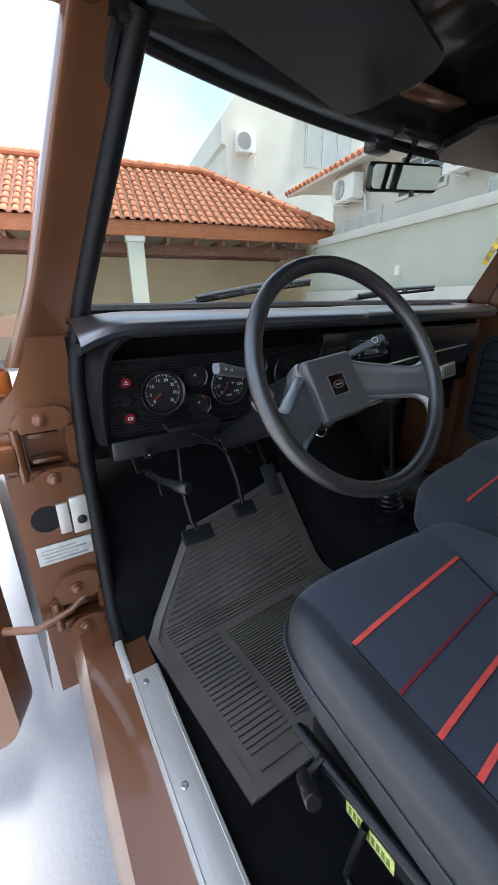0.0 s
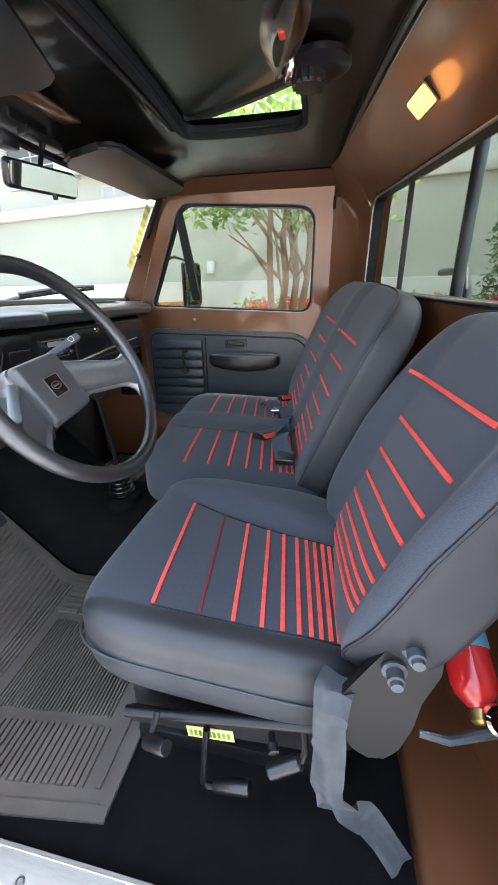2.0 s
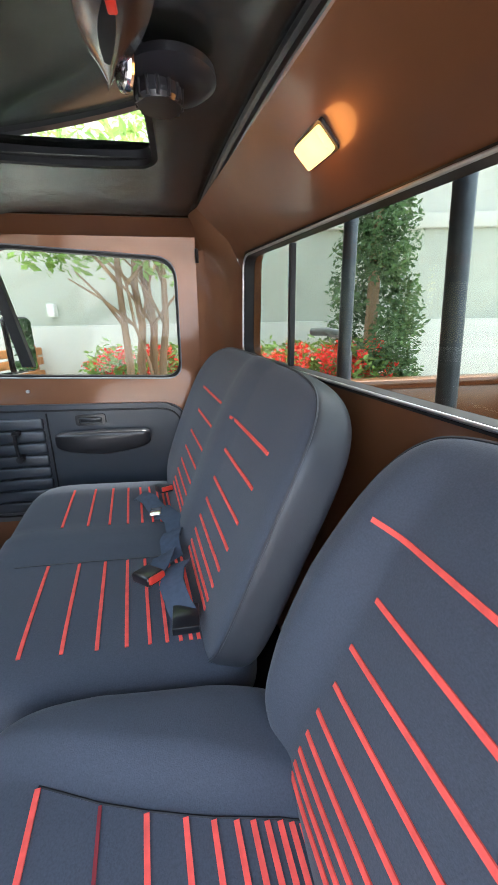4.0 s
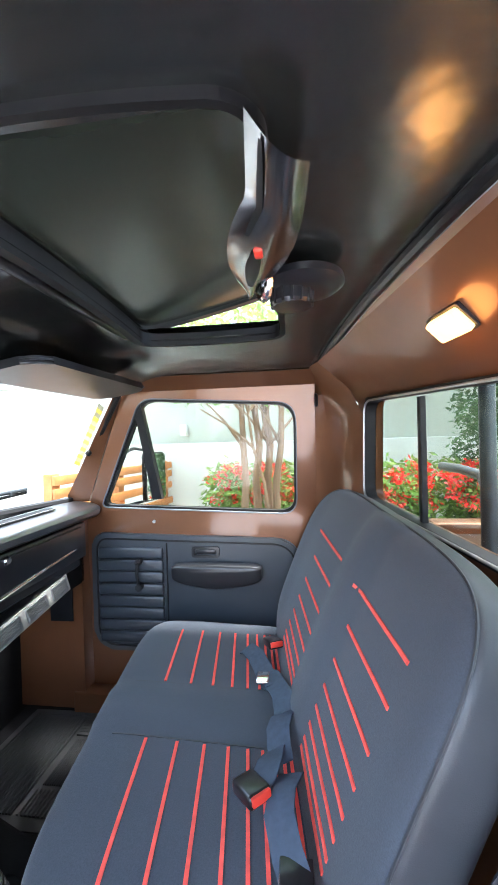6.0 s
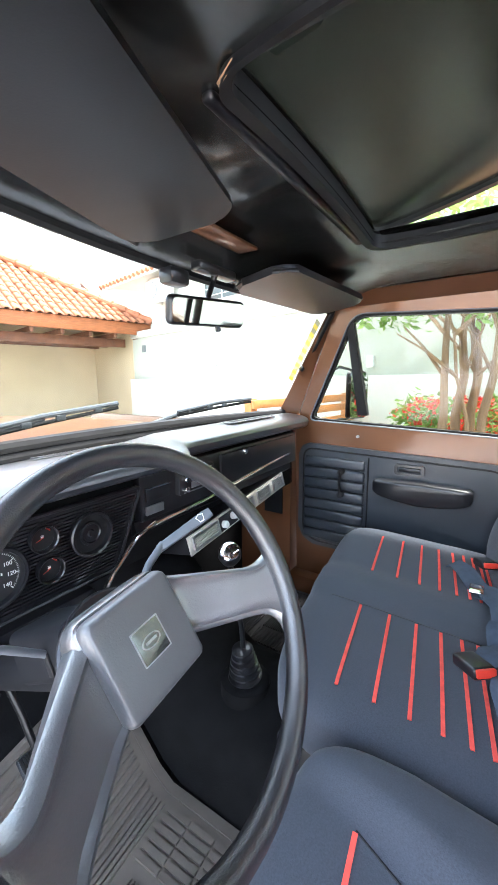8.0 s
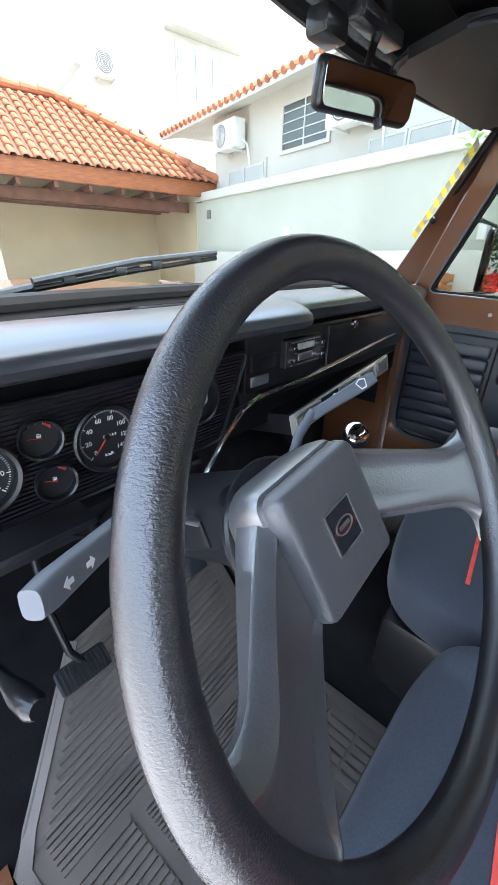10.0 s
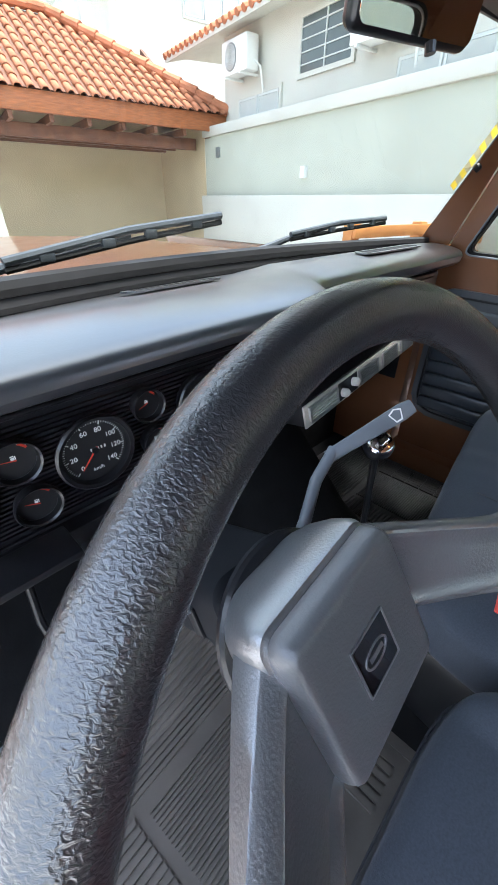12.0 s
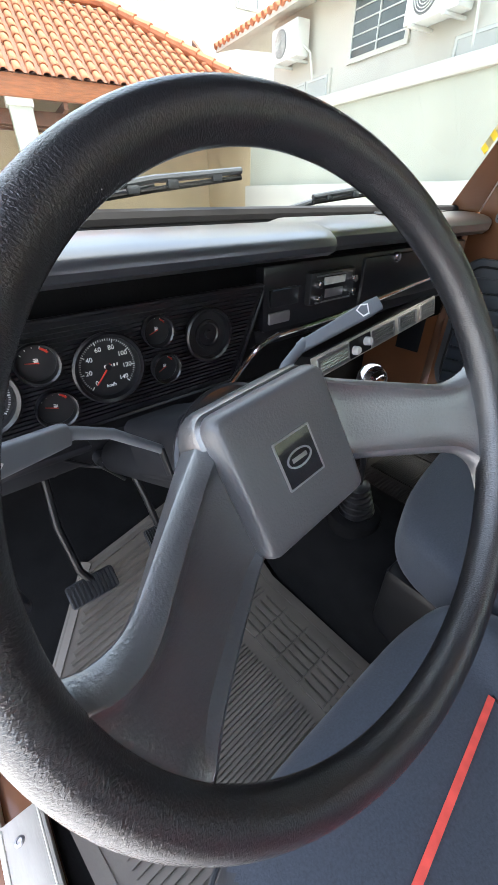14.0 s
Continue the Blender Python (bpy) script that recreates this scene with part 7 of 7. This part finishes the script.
WR = 4.5
bm = B()
yb(bm, (WR, -12.0, 0), (WR + 0.25, 8.9, 2.62))
tagged(part("wall_boundary", bm, "palegreen"), "pale green plastered boundary wall", "wall", kind="structure")
bm = B()
yb(bm, (WR - 0.14, -12.0, 0), (WR - 0.002, 8.9, 1.60), 0.02)
tagged(part("trim_wall_plinth", bm, "plaster"), "white plastered plinth along the wall", "plinth", kind="structure")
bm = B()
yb(bm, (WR - 0.06, -12.0, 2.622), (WR + 0.30, 8.9, 2.78), 0.012)
tagged(part("trim_wall_coping", bm, "plaster"), "white coping on the boundary wall", "coping", kind="structure")
for u, z, nm in ((5.62, 1.92, "wall_lamp"), (2.25, 1.80, "wall_lamp")):
    bm = B()
    yb(bm, (WR - 0.09, u - 0.05, z - 0.09), (WR + 0.002, u + 0.05, z + 0.07), 0.012)
    tagged(part(nm, bm, "acwhite"), "small white wall lamp on the boundary wall", "wall lamp", "wall lamps")
bm = B()
yb(bm, (WR - 0.03, 8.27, 2.26), (WR + 0.002, 8.41, 2.43), 0.004)
tagged(part("junction_box", bm, "acdark"), "small grey box on the boundary wall", "junction box")


def window_unit(name, parent, m, w, h, style, lab):
    """A window in a wall: m sets its lower left corner, x along the wall, y up, z out."""
    org = Matrix.Translation(-parent.location)
    bm = B()
    o, i = polar(rrect(-0.06, -0.06, w + 0.06, h + 0.06, 0.005), rrect(0, 0, w, h, 0.003), (w / 2, h / 2))
    ringface(bm, o, i, lambda u, v, q: org @ m @ Vector((u, v, q - 0.02)), 0.05)
    wnd = part("window", bm, "plaster", parent, lab)
    bm = B()
    prism(bm, [(0, 0), (w, 0), (w, h), (0, h)], lambda u, v, q: org @ m @ Vector((u, v, 0.003 + q)), 0.004)
    part("pane", bm, "windark" if style != "louvre" else "shutter", wnd)
    if style == "bars":
        for k in range(4):
            bm = B()
            box(bm, (0, h * (k + 0.7) / 4.4 - 0.008, 0.008), (w, h * (k + 0.7) / 4.4 + 0.008, 0.022), m=org @ m)
            part("bar", bm, "shutter", wnd)
        for k in range(3):
            bm = B()
            box(bm, (w * k / 2 - 0.012, 0, 0.008), (w * k / 2 + 0.012, h, 0.026), m=org @ m)
            part("bar", bm, "shutter", wnd)
    if style in ("louvre", "shutter"):
        n = max(2, round(w / 0.62))
        for k in range(n):
            x0, x1 = w * k / n + 0.012, w * (k + 1) / n - 0.012
            bm = B()
            o, i = polar(rrect(x0, 0.005, x1, h - 0.005, 0.003), rrect(x0 + 0.035, 0.04, x1 - 0.035, h - 0.04, 0.003), ((x0 + x1) / 2, h / 2))
            ringface(bm, o, i, lambda u, v, q: org @ m @ Vector((u, v, 0.008 + q)), 0.03)
            lf = part("leaf_frame", bm, "shutter", wnd)
            ns = max(4, int((h - 0.08) / 0.055))
            for j in range(ns):
                bm = B()
                z = 0.04 + (h - 0.08) * j / ns
                prism(bm, [(z, 0.010), (z + (h - 0.08) / ns * 0.95, 0.030), (z + (h - 0.08) / ns * 0.95, 0.024), (z, 0.004)], lambda v, q, u: org @ m @ Vector((x0 + 0.035 + u, v, q)), x1 - x0 - 0.07)
                part("slat", bm, "shutter", wnd, smooth=False)
    return wnd


def air_unit(c, along, out, w, h, d, lab):
    """An outdoor air unit: c its lower back middle, along its width, out its front."""
    a = thing("air_conditioner", lab, "air conditioner", tuple(c), group="outdoor air units")
    m = frame_m(Vector(c), Vector(along), Vector((0, 0, 1)))
    if (m.to_3x3() @ Vector((0, 0, 1))).dot(Vector(out)) < 0:
        m = frame_m(Vector(c), -Vector(along), Vector((0, 0, 1)))
    bm = B()
    box(bm, (-w / 2, 0.0, 0.10), (w / 2, h, 0.10 + d), 0.02, m=m)
    sub("casing", bm, "acwhite", a)
    bm = B()
    lathe(bm, [(h * 0.40, 0.0), (h * 0.40, 0.008), (h * 0.37, 0.010), (h * 0.36, 0.004), (h * 0.05, 0.004)], m @ Matrix.Translation((-w * 0.12, h * 0.5, 0.10 + d)), 28)
    f = sub("fan_grille", bm, "acdark", a, "round grey fan grille")
    org = Matrix.Translation(-a.location)
    for k in range(5):
        bm = B()
        r = h * (0.08 + 0.065 * k)
        mm = org @ m @ Matrix.Translation((-w * 0.12, h * 0.5, 0.112 + d))
        tube(bm, [mm @ Vector((r * math.cos(t), r * math.sin(t), 0)) for t in (2 * math.pi * q / 24 for q in range(24))], 0.006, 6, closed=True)
        part("wire_ring", bm, "acwhite", f)
    for x in (-w * 0.3, w * 0.3):
        bm = B()
        box(bm, (x - 0.02, -0.035, 0.0), (x + 0.02, -0.003, 0.14 + d), m=m)
        sub("bracket", bm, "acwhite", a)
    bm = B()
    tube(bm, [m @ Vector((w / 2, h * 0.3, 0.2)), m @ Vector((w / 2 + 0.08, h * 0.1, 0.12)), m @ Vector((w / 2 + 0.05, -0.3, 0.02))], 0.018, 8)
    sub("pipe", bm, "acwhite", a)


HR = 4.85
OUT, AHEAD = YM.to_3x3() @ Vector((-1, 0, 0)), YM.to_3x3() @ Vector((0, 1, 0))
house = thing("low_house", "white plastered house with tiled eave behind the wall", "house", tuple(yard(HR + 1, 4, 0)))
bm = B()
yb(bm, (HR, -6.0, 0), (HR + 4, 8.6, 4.3))
sub("wall", bm, "plaster", house)
bm = B()
m = YM
prism(bm, [(HR - 0.50, 3.98), (HR - 0.50, 4.06), (HR + 4, 5.8), (HR + 4, 4.3), (HR, 4.10)], lambda r, z, w: m @ Vector((r, 10.2 - w, z)), 17)
sub("eave", bm, "plaster", house, "white boarded eave")
for k in range(80):
    bm = B()
    u = 10.15 - 0.20 * k
    tube(bm, [m @ Vector((HR - 0.54, u, 4.065)), m @ Vector((HR + 1.2, u, 4.74))], 0.055, 8)
    sub("tile_row", bm, "tile", house)


def facing(r, u, z):
    """Lower left corner of a window on the house wall, seen from the car."""
    return frame_m(yard(r, u, z), YM.to_3x3() @ Vector((0, -1, 0)), (0, 0, 1))


window_unit("window", house, facing(HR - 0.01, 6.30, 3.22), 1.10, 0.62, "bars", "barred window with pale frame")
window_unit("window", house, facing(HR - 0.01, 8.05, 2.84), 1.25, 0.30, "louvre", "low louvred window")
window_unit("window", house, facing(HR - 0.01, 4.36, 2.80), 1.95, 0.26, "louvre", "low louvred window")
window_unit("window", house, facing(HR - 0.01, 1.9, 2.95), 1.6, 0.6, "louvre", "louvred window")
air_unit(yard(HR, 7.72, 3.42), AHEAD, OUT, 0.80, 0.46, 0.26, "white outdoor air unit bracketed to the house wall")
air_unit(yard(HR, 4.55, 3.22), AHEAD, OUT, 0.80, 0.46, 0.26, "white outdoor air unit bracketed to the house wall")
# taller house
tall = thing("tall_house", "white plastered two-storey house with shuttered window", "house", tuple(yard(8, 16, 0)))
bm = B()
prism(bm, [(3.9, 0), (14, 0), (14, 10.5), (9.0, 10.5), (4.55, 8.0), (3.75, 7.0), (3.75, 6.3), (3.9, 6.25)], lambda r, z, w: YM @ Vector((r, 14 + w, z)), 6)
sub("wall", bm, "plaster", tall)
tw = frame_m(yard(6.90, 13.99, 5.98), YM.to_3x3() @ Vector((1, 0, 0)), (0, 0, 1))
window_unit("window", tall, tw, 1.9, 1.45, "shutter", "pale shuttered window with frame")
bm = B()
yb(bm, (6.5, 13.55, 7.62), (9.3, 13.99, 7.74), 0.01)
sub("canopy", bm, "plaster", tall, "white canopy over the window")
air_unit(yard(4.50, 14.0, 6.02), YM.to_3x3() @ Vector((1, 0, 0)), YM.to_3x3() @ Vector((0, -1, 0)), 0.66, 0.60, 0.28, "white outdoor air unit high on the taller house")
bm = B()
yb(bm, (-12, 14.2, 0), (3.88, 14.5, 5.42))
tagged(part("wall_far", bm, "shutter"), "grey parapet wall behind the carport", "wall", kind="structure")
# carport
cp = thing("carport", "open carport with terracotta tile roof on white columns", "carport", tuple(yard(0, 9.5, 0)))
EU, EZ, SL, RK = 8.55, 3.02, 0.60, 2.6
bm = B()
yb(bm, (-9.0, 11.2, 0), (5.2, 11.45, 3.2))
tagged(part("wall_carport", bm, "cream"), "cream plastered wall at the back of the carport", "wall", kind="structure")
bm = B()
yb(bm, (WR - 0.01, 8.9, 0), (WR + 0.25, 11.2, 2.9))
tagged(part("wall_carport_side", bm, "cream"), "cream plastered side wall of the carport", "wall", kind="structure")
for r in (-3.6, 0.12):
    bm = B()
    yb(bm, (r - 0.17, 8.62, 0), (r + 0.17, 8.96, 2.72), 0.01)
    col_ = sub("column", bm, "palegreen", cp, "white plastered column")
    bm = B()
    box(bm, (r - 0.20, 8.59, 2.60), (r + 0.20, 8.99, 2.72), 0.01, m=Matrix.Translation(-cp.location) @ YM)
    part("capital", bm, "plaster", col_)
bm = B()
yb(bm, (-9.0, EU + 0.02, 2.70), (4.86, EU + 0.10, 2.98), 0.008)
sub("fascia", bm, "beam", cp, "stained timber fascia board")
bm = B()
yb(bm, (4.80, EU + 0.10, 2.70), (4.88, 13.5, 2.98), 0.008)
sub("fascia", bm, "beam", cp, "stained timber fascia board")
bm = B()
yb(bm, (-9.0, EU + 0.55, 2.42), (4.4, EU + 0.67, 2.62), 0.008)
sub("beam", bm, "darkbeam", cp, "dark timber beam")
for k in range(12):
    bm = B()
    r = 4.2 - 1.1 * k
    prism(bm, [(EU + 0.10, 2.74), (EU + 0.10, 2.86), (EU + RK, 2.86 + SL * (RK - 0.1)), (EU + RK, 2.74 + SL * (RK - 0.1))], lambda u, z, w: YM @ Vector((r + w, u, z)), 0.07)
    sub("rafter", bm, "darkbeam", cp, "dark timber rafter")
for k in range(18):
    bm = B()
    r = 4.5 - 0.62 * k
    yb(bm, (r, EU + 0.10, 2.60), (r + 0.07, 11.2, 2.71))
    sub("tie_beam", bm, "darkbeam", cp, "dark timber tie beam")
for u in (1.15, 1.75, 2.3):
    bm = B()
    yb(bm, (-9.0, EU + u, 2.50), (4.6, EU + u + 0.08, 2.60))
    sub("purlin", bm, "darkbeam", cp, "dark timber purlin")
for k in range(9):
    bm = B()
    u = EU + 0.25 + 0.28 * k
    yb(bm, (-8.9, u, 2.90 + SL * (u - EU) - 0.03), (4.8 - (u - EU), u + 0.05, 2.90 + SL * (u - EU)))
    sub("batten", bm, "shutter" if k % 2 else "darkbeam", cp)
bm = B()
vs = [YM @ Vector(p) for p in ((-9, EU, 2.99), (4.92, EU, 2.99), (4.92 - RK, EU + RK, 2.99 + SL * RK), (-9, EU + RK, 2.99 + SL * RK), (4.92, EU + 2 * RK, 2.99), (-9, EU + 2 * RK, 2.99))]
v = [bm.verts.new(p) for p in vs]
bm.faces.new((v[0], v[1], v[2], v[3]))
bm.faces.new((v[1], v[4], v[2]))
bm.faces.new((v[3], v[2], v[4], v[5]))
sub("roof_deck", bm, "darkbeam", cp, "dark roof deck", smooth=False)
# tiles, one by one
PITCH, COURSE = 0.20, 0.30
tb = B()
tw0, tl = 0.058, 0.35
ring = []
for j, (y, s) in enumerate(((0.0, 1.0), (tl, 0.80))):
    ring.append([tb.verts.new((tw0 * s * math.cos(math.pi * q / 8) * 1.25, y, tw0 * s * math.sin(math.pi * q / 8) - (0.012 * j))) for q in range(9)])
for q in range(8):
    tb.faces.new((ring[0][q], ring[0][q + 1], ring[1][q + 1], ring[1][q]))
inner = [tb.verts.new((tw0 * 0.80 * math.cos(math.pi * q / 8) * 1.25, 0.0, tw0 * 0.80 * math.sin(math.pi * q / 8))) for q in range(9)]
for q in range(8):
    tb.faces.new((ring[0][q], inner[q], inner[q + 1], ring[0][q + 1]))
tme = bpy.data.meshes.new("roof_tile")
bmesh.ops.recalc_face_normals(tb, faces=tb.faces[:])
tb.to_mesh(tme)
tb.free()
tme.materials.append(M["tile"])
tme.polygons.foreach_set("use_smooth", [True] * len(tme.polygons))
SLA = math.atan(SL)
random.seed(7)
made = 0
orgc = Matrix.Translation(-cp.location)
far_v, far_f = [], []
for ci in range(69):
    r = 4.80 - PITCH * ci
    for ri in range(11):
        k = ri * COURSE * math.cos(SLA)
        if k > RK - 0.1 or r > 4.86 - k:
            continue
        mt = orgc @ YM @ Matrix.Translation((r + random.uniform(-0.006, 0.006), EU - 0.06 + k, 3.0 + SL * (k - 0.06) + 0.006)) @ Matrix.Rotation(SLA, 4, "X") @ Matrix.Rotation(random.uniform(-0.02, 0.02), 4, "Z")
        if made < 300:
            t_ = new("roof_tile", tme)
            t_.parent = cp
            t_.matrix_basis = mt
            made += 1
        else:
            n0 = len(far_v)
            far_v += [mt @ v_.co for v_ in tme.vertices]
            far_f += [tuple(n0 + q for q in pl.vertices) for pl in tme.polygons]
fme = bpy.data.meshes.new("far_roof_tiles")
fme.from_pydata(far_v, [], far_f)
fme.polygons.foreach_set("use_smooth", [True] * len(fme.polygons))
fme.materials.append(M["tile"])
far_ob = new("far_roof_tiles", fme)
far_ob.parent = cp
far_ob["label"] = "terracotta tiles"
far_ob["kind"] = "stuff"
for (a, b) in (((4.90, EU, 3.02), (4.92 - RK, EU + RK, 3.0 + SL * RK + 0.06)), ((-9, EU + RK, 3.0 + SL * RK + 0.07), (4.92 - RK, EU + RK, 3.0 + SL * RK + 0.07))):
    a, b = Vector(a), Vector(b)
    n = int((b - a).length / 0.34)
    for k in range(n):
        bm = B()
        p, q = YM @ a.lerp(b, k / n), YM @ a.lerp(b, (k + 1.15) / n)
        tube(bm, [p + Vector((0, 0, 0.03)), q + Vector((0, 0, 0.015))], [0.105, 0.085], 10)
        sub("ridge_tile", bm, "tile", cp)

# ---- plants ----


def leaf_cloud(name, parent, material, spots, size, seed, lab):
    """Many small leaves, each a bent pair of faces."""
    rnd = random.Random(seed)
    verts, faces = [], []
    for c, r, n in spots:
        for _ in range(n):
            while True:
                q = Vector((rnd.uniform(-1, 1), rnd.uniform(-1, 1), rnd.uniform(-1, 1)))
                if 0.15 < q.length < 1:
                    break
            q = Vector(c) + Vector((q.x * r[0], q.y * r[1], q.z * r[2])) - parent.location
            d = Vector((rnd.uniform(-1, 1), rnd.uniform(-1, 1), rnd.uniform(-0.9, 0.5))).normalized()
            s = d.orthogonal().normalized()
            s = (s * math.cos(k := rnd.uniform(0, 6.28)) + d.cross(s) * math.sin(k))
            l = size * rnd.uniform(0.6, 1.3)
            nrm = d.cross(s)
            i = len(verts)
            verts += [q, q + d * l * 0.5 + s * l * 0.22 + nrm * l * 0.05, q + d * l, q + d * l * 0.5 - s * l * 0.22 + nrm * l * 0.05]
            faces += [(i, i + 1, i + 2), (i, i + 2, i + 3)]
    me = bpy.data.meshes.new(name)
    me.from_pydata([tuple(v) for v in verts], [], faces)
    me.materials.append(M[material])
    ob = new(name, me)
    ob.parent = parent
    ob["label"] = lab
    return ob


tree = thing("tree", "multi-stemmed tree with pale bark and thin green crown", "tree", tuple(yard(2.75, 0.62, 0)))
T0 = yard(2.75, 0.62, 0)
rnd = random.Random(3)
tips = []
for k, (a, b, c0) in enumerate(((-0.06, 0.04, 0.042), (0.02, -0.05, 0.048), (0.05, -0.10, 0.046), (-0.02, -0.18, 0.042), (0.04, 0.20, 0.030), (-0.05, 0.50, 0.018), (0.0, -0.26, 0.036))):
    bm = B()
    base = T0 + Vector((a * 1.4, -0.10 - 0.065 * (k - 3), 0))
    pts = []
    for j in range(9):
        t = j / 8
        pts.append(base + Vector((a * t * 1.6 + rnd.uniform(-0.02, 0.02), b * 0.9 * t ** 1.3 + rnd.uniform(-0.025, 0.025), 2.5 * t)))
    tube(bm, pts, [c0 * (1.15 - 0.75 * j / 8) for j in range(9)], 10)
    sub("trunk" if k < 4 else "limb", bm, "bark", tree, "pale ridged trunk" if k < 4 else "")
    tips += pts[5:]
    for j in range(3):
        bm = B()
        p = pts[5 + j]
        q = p + Vector((rnd.uniform(-0.4, 0.3), rnd.uniform(-0.5, 0.6), rnd.uniform(0.2, 0.5)))
        tube(bm, [p, p.lerp(q, 0.5) + Vector((0, 0, 0.03)), q], [0.016, 0.011, 0.005], 6)
        sub("branch", bm, "bark", tree)
        tips.append(q)
spots = [(p + Vector((rnd.uniform(-0.25, 0.15), rnd.uniform(-0.3, 0.3), rnd.uniform(0.0, 0.35))), (0.26, 0.30, 0.20), 45) for p in tips if p.z > 1.95]
spots += [(T0 + Vector((-0.2, 0.55, 2.15)), (0.30, 0.42, 0.20), 240), (T0 + Vector((-0.1, -0.35, 2.12)), (0.3, 0.4, 0.25), 260), (T0 + Vector((-0.6, 0.2, 2.7)), (0.9, 1.0, 0.3), 700), (T0 + Vector((-0.9, -0.6, 2.9)), (0.8, 0.9, 0.35), 700)]
leaf_cloud("crown", tree, "leaf", spots, 0.085, 5, "thin crown of small green leaves")

hedge = thing("flower_hedge", "clipped green hedge with bright red flowers", "hedge", tuple(yard(3.4, -1.0, 0)))
spots, fl = [], []
rnd = random.Random(9)
for k in range(24):
    u = 1.28 - 0.125 * k + rnd.uniform(-0.05, 0.05)
    spots.append((yard(3.45 + rnd.uniform(-0.15, 0.2), u, 1.06 + rnd.uniform(-0.03, 0.06)), (0.34, 0.20, 0.34), 300))
    spots.append((yard(3.45, u, 0.55), (0.36, 0.20, 0.40), 100))
    if 1.5 > u:
        for q in range(6):
            fl.append((yard(3.25 + rnd.uniform(-0.15, 0.3), u + rnd.uniform(-0.1, 0.1), 1.14 + rnd.uniform(-0.16, 0.22)), (0.075, 0.075, 0.06), 42))
leaf_cloud("leaves", hedge, "hedge", spots, 0.075, 11, "dense small green leaves")
leaf_cloud("flowers", hedge, "flower", fl, 0.045, 12, "clusters of red petals")
bm = B()
yb(bm, (3.05, -4.6, 0), (4.3, 1.5, 0.30), 0.03)
tagged(part("planter_kerb", bm, "plaster"), "low white kerb round the flower bed", "kerb", kind="structure")
con = thing("conifer", "tall slender dark green conifer beside the driveway", "tree", (3.25, -2.2, 0))
bm = B()
tube(bm, [(3.25, -2.2, 0), (3.25, -2.2, 2.0), (3.25, -2.2, 3.6)], [0.09, 0.06, 0.015], 10)
sub("trunk", bm, "bark", con)
spots = []
for k in range(90):
    z = 0.35 + 3.2 * k / 90
    rr = 0.52 * (1 - 0.75 * (k / 90) ** 1.5)
    a = rnd.uniform(0, 6.28)
    spots.append((Vector((3.25 + 0.72 * rr * math.cos(a), -2.2 + 0.72 * rr * math.sin(a), z)), (0.20, 0.20, 0.18), 190))
leaf_cloud("foliage", con, "cypress", spots, 0.06, 21, "dense feathery needles")
# slatted timber fence beside the hood
fen = thing("timber_fence", "low orange-stained slatted timber fence", "fence", tuple(yard(2.3, 2.4, 0)))
for r in (2.25, 3.2, 4.2):
    bm = B()
    yb(bm, (r - 0.05, 2.42, 0), (r + 0.05, 2.52, 1.36), 0.006)
    sub("post", bm, "woodfence", fen)
for z in (0.55, 0.8, 1.02, 1.18, 1.30):
    bm = B()
    yb(bm, (2.2, 2.38, z - 0.045), (4.3, 2.415, z + 0.045), 0.006)
    sub("slat", bm, "woodfence", fen)
# neighbours that close the yard behind the camera
for nm, lo, hi, mt, lb in (("wall_left", (-7.5, -12, 0), (-7.2, 14, 2.6), "plaster", "white plastered garden wall"), ("wall_back", (-7.5, -12.3, 0), (4.8, -12, 2.6), "plaster", "white plastered garden wall")):
    bm = B()
    yb(bm, lo, hi)
    tagged(part(nm, bm, mt), lb, "wall", kind="structure")
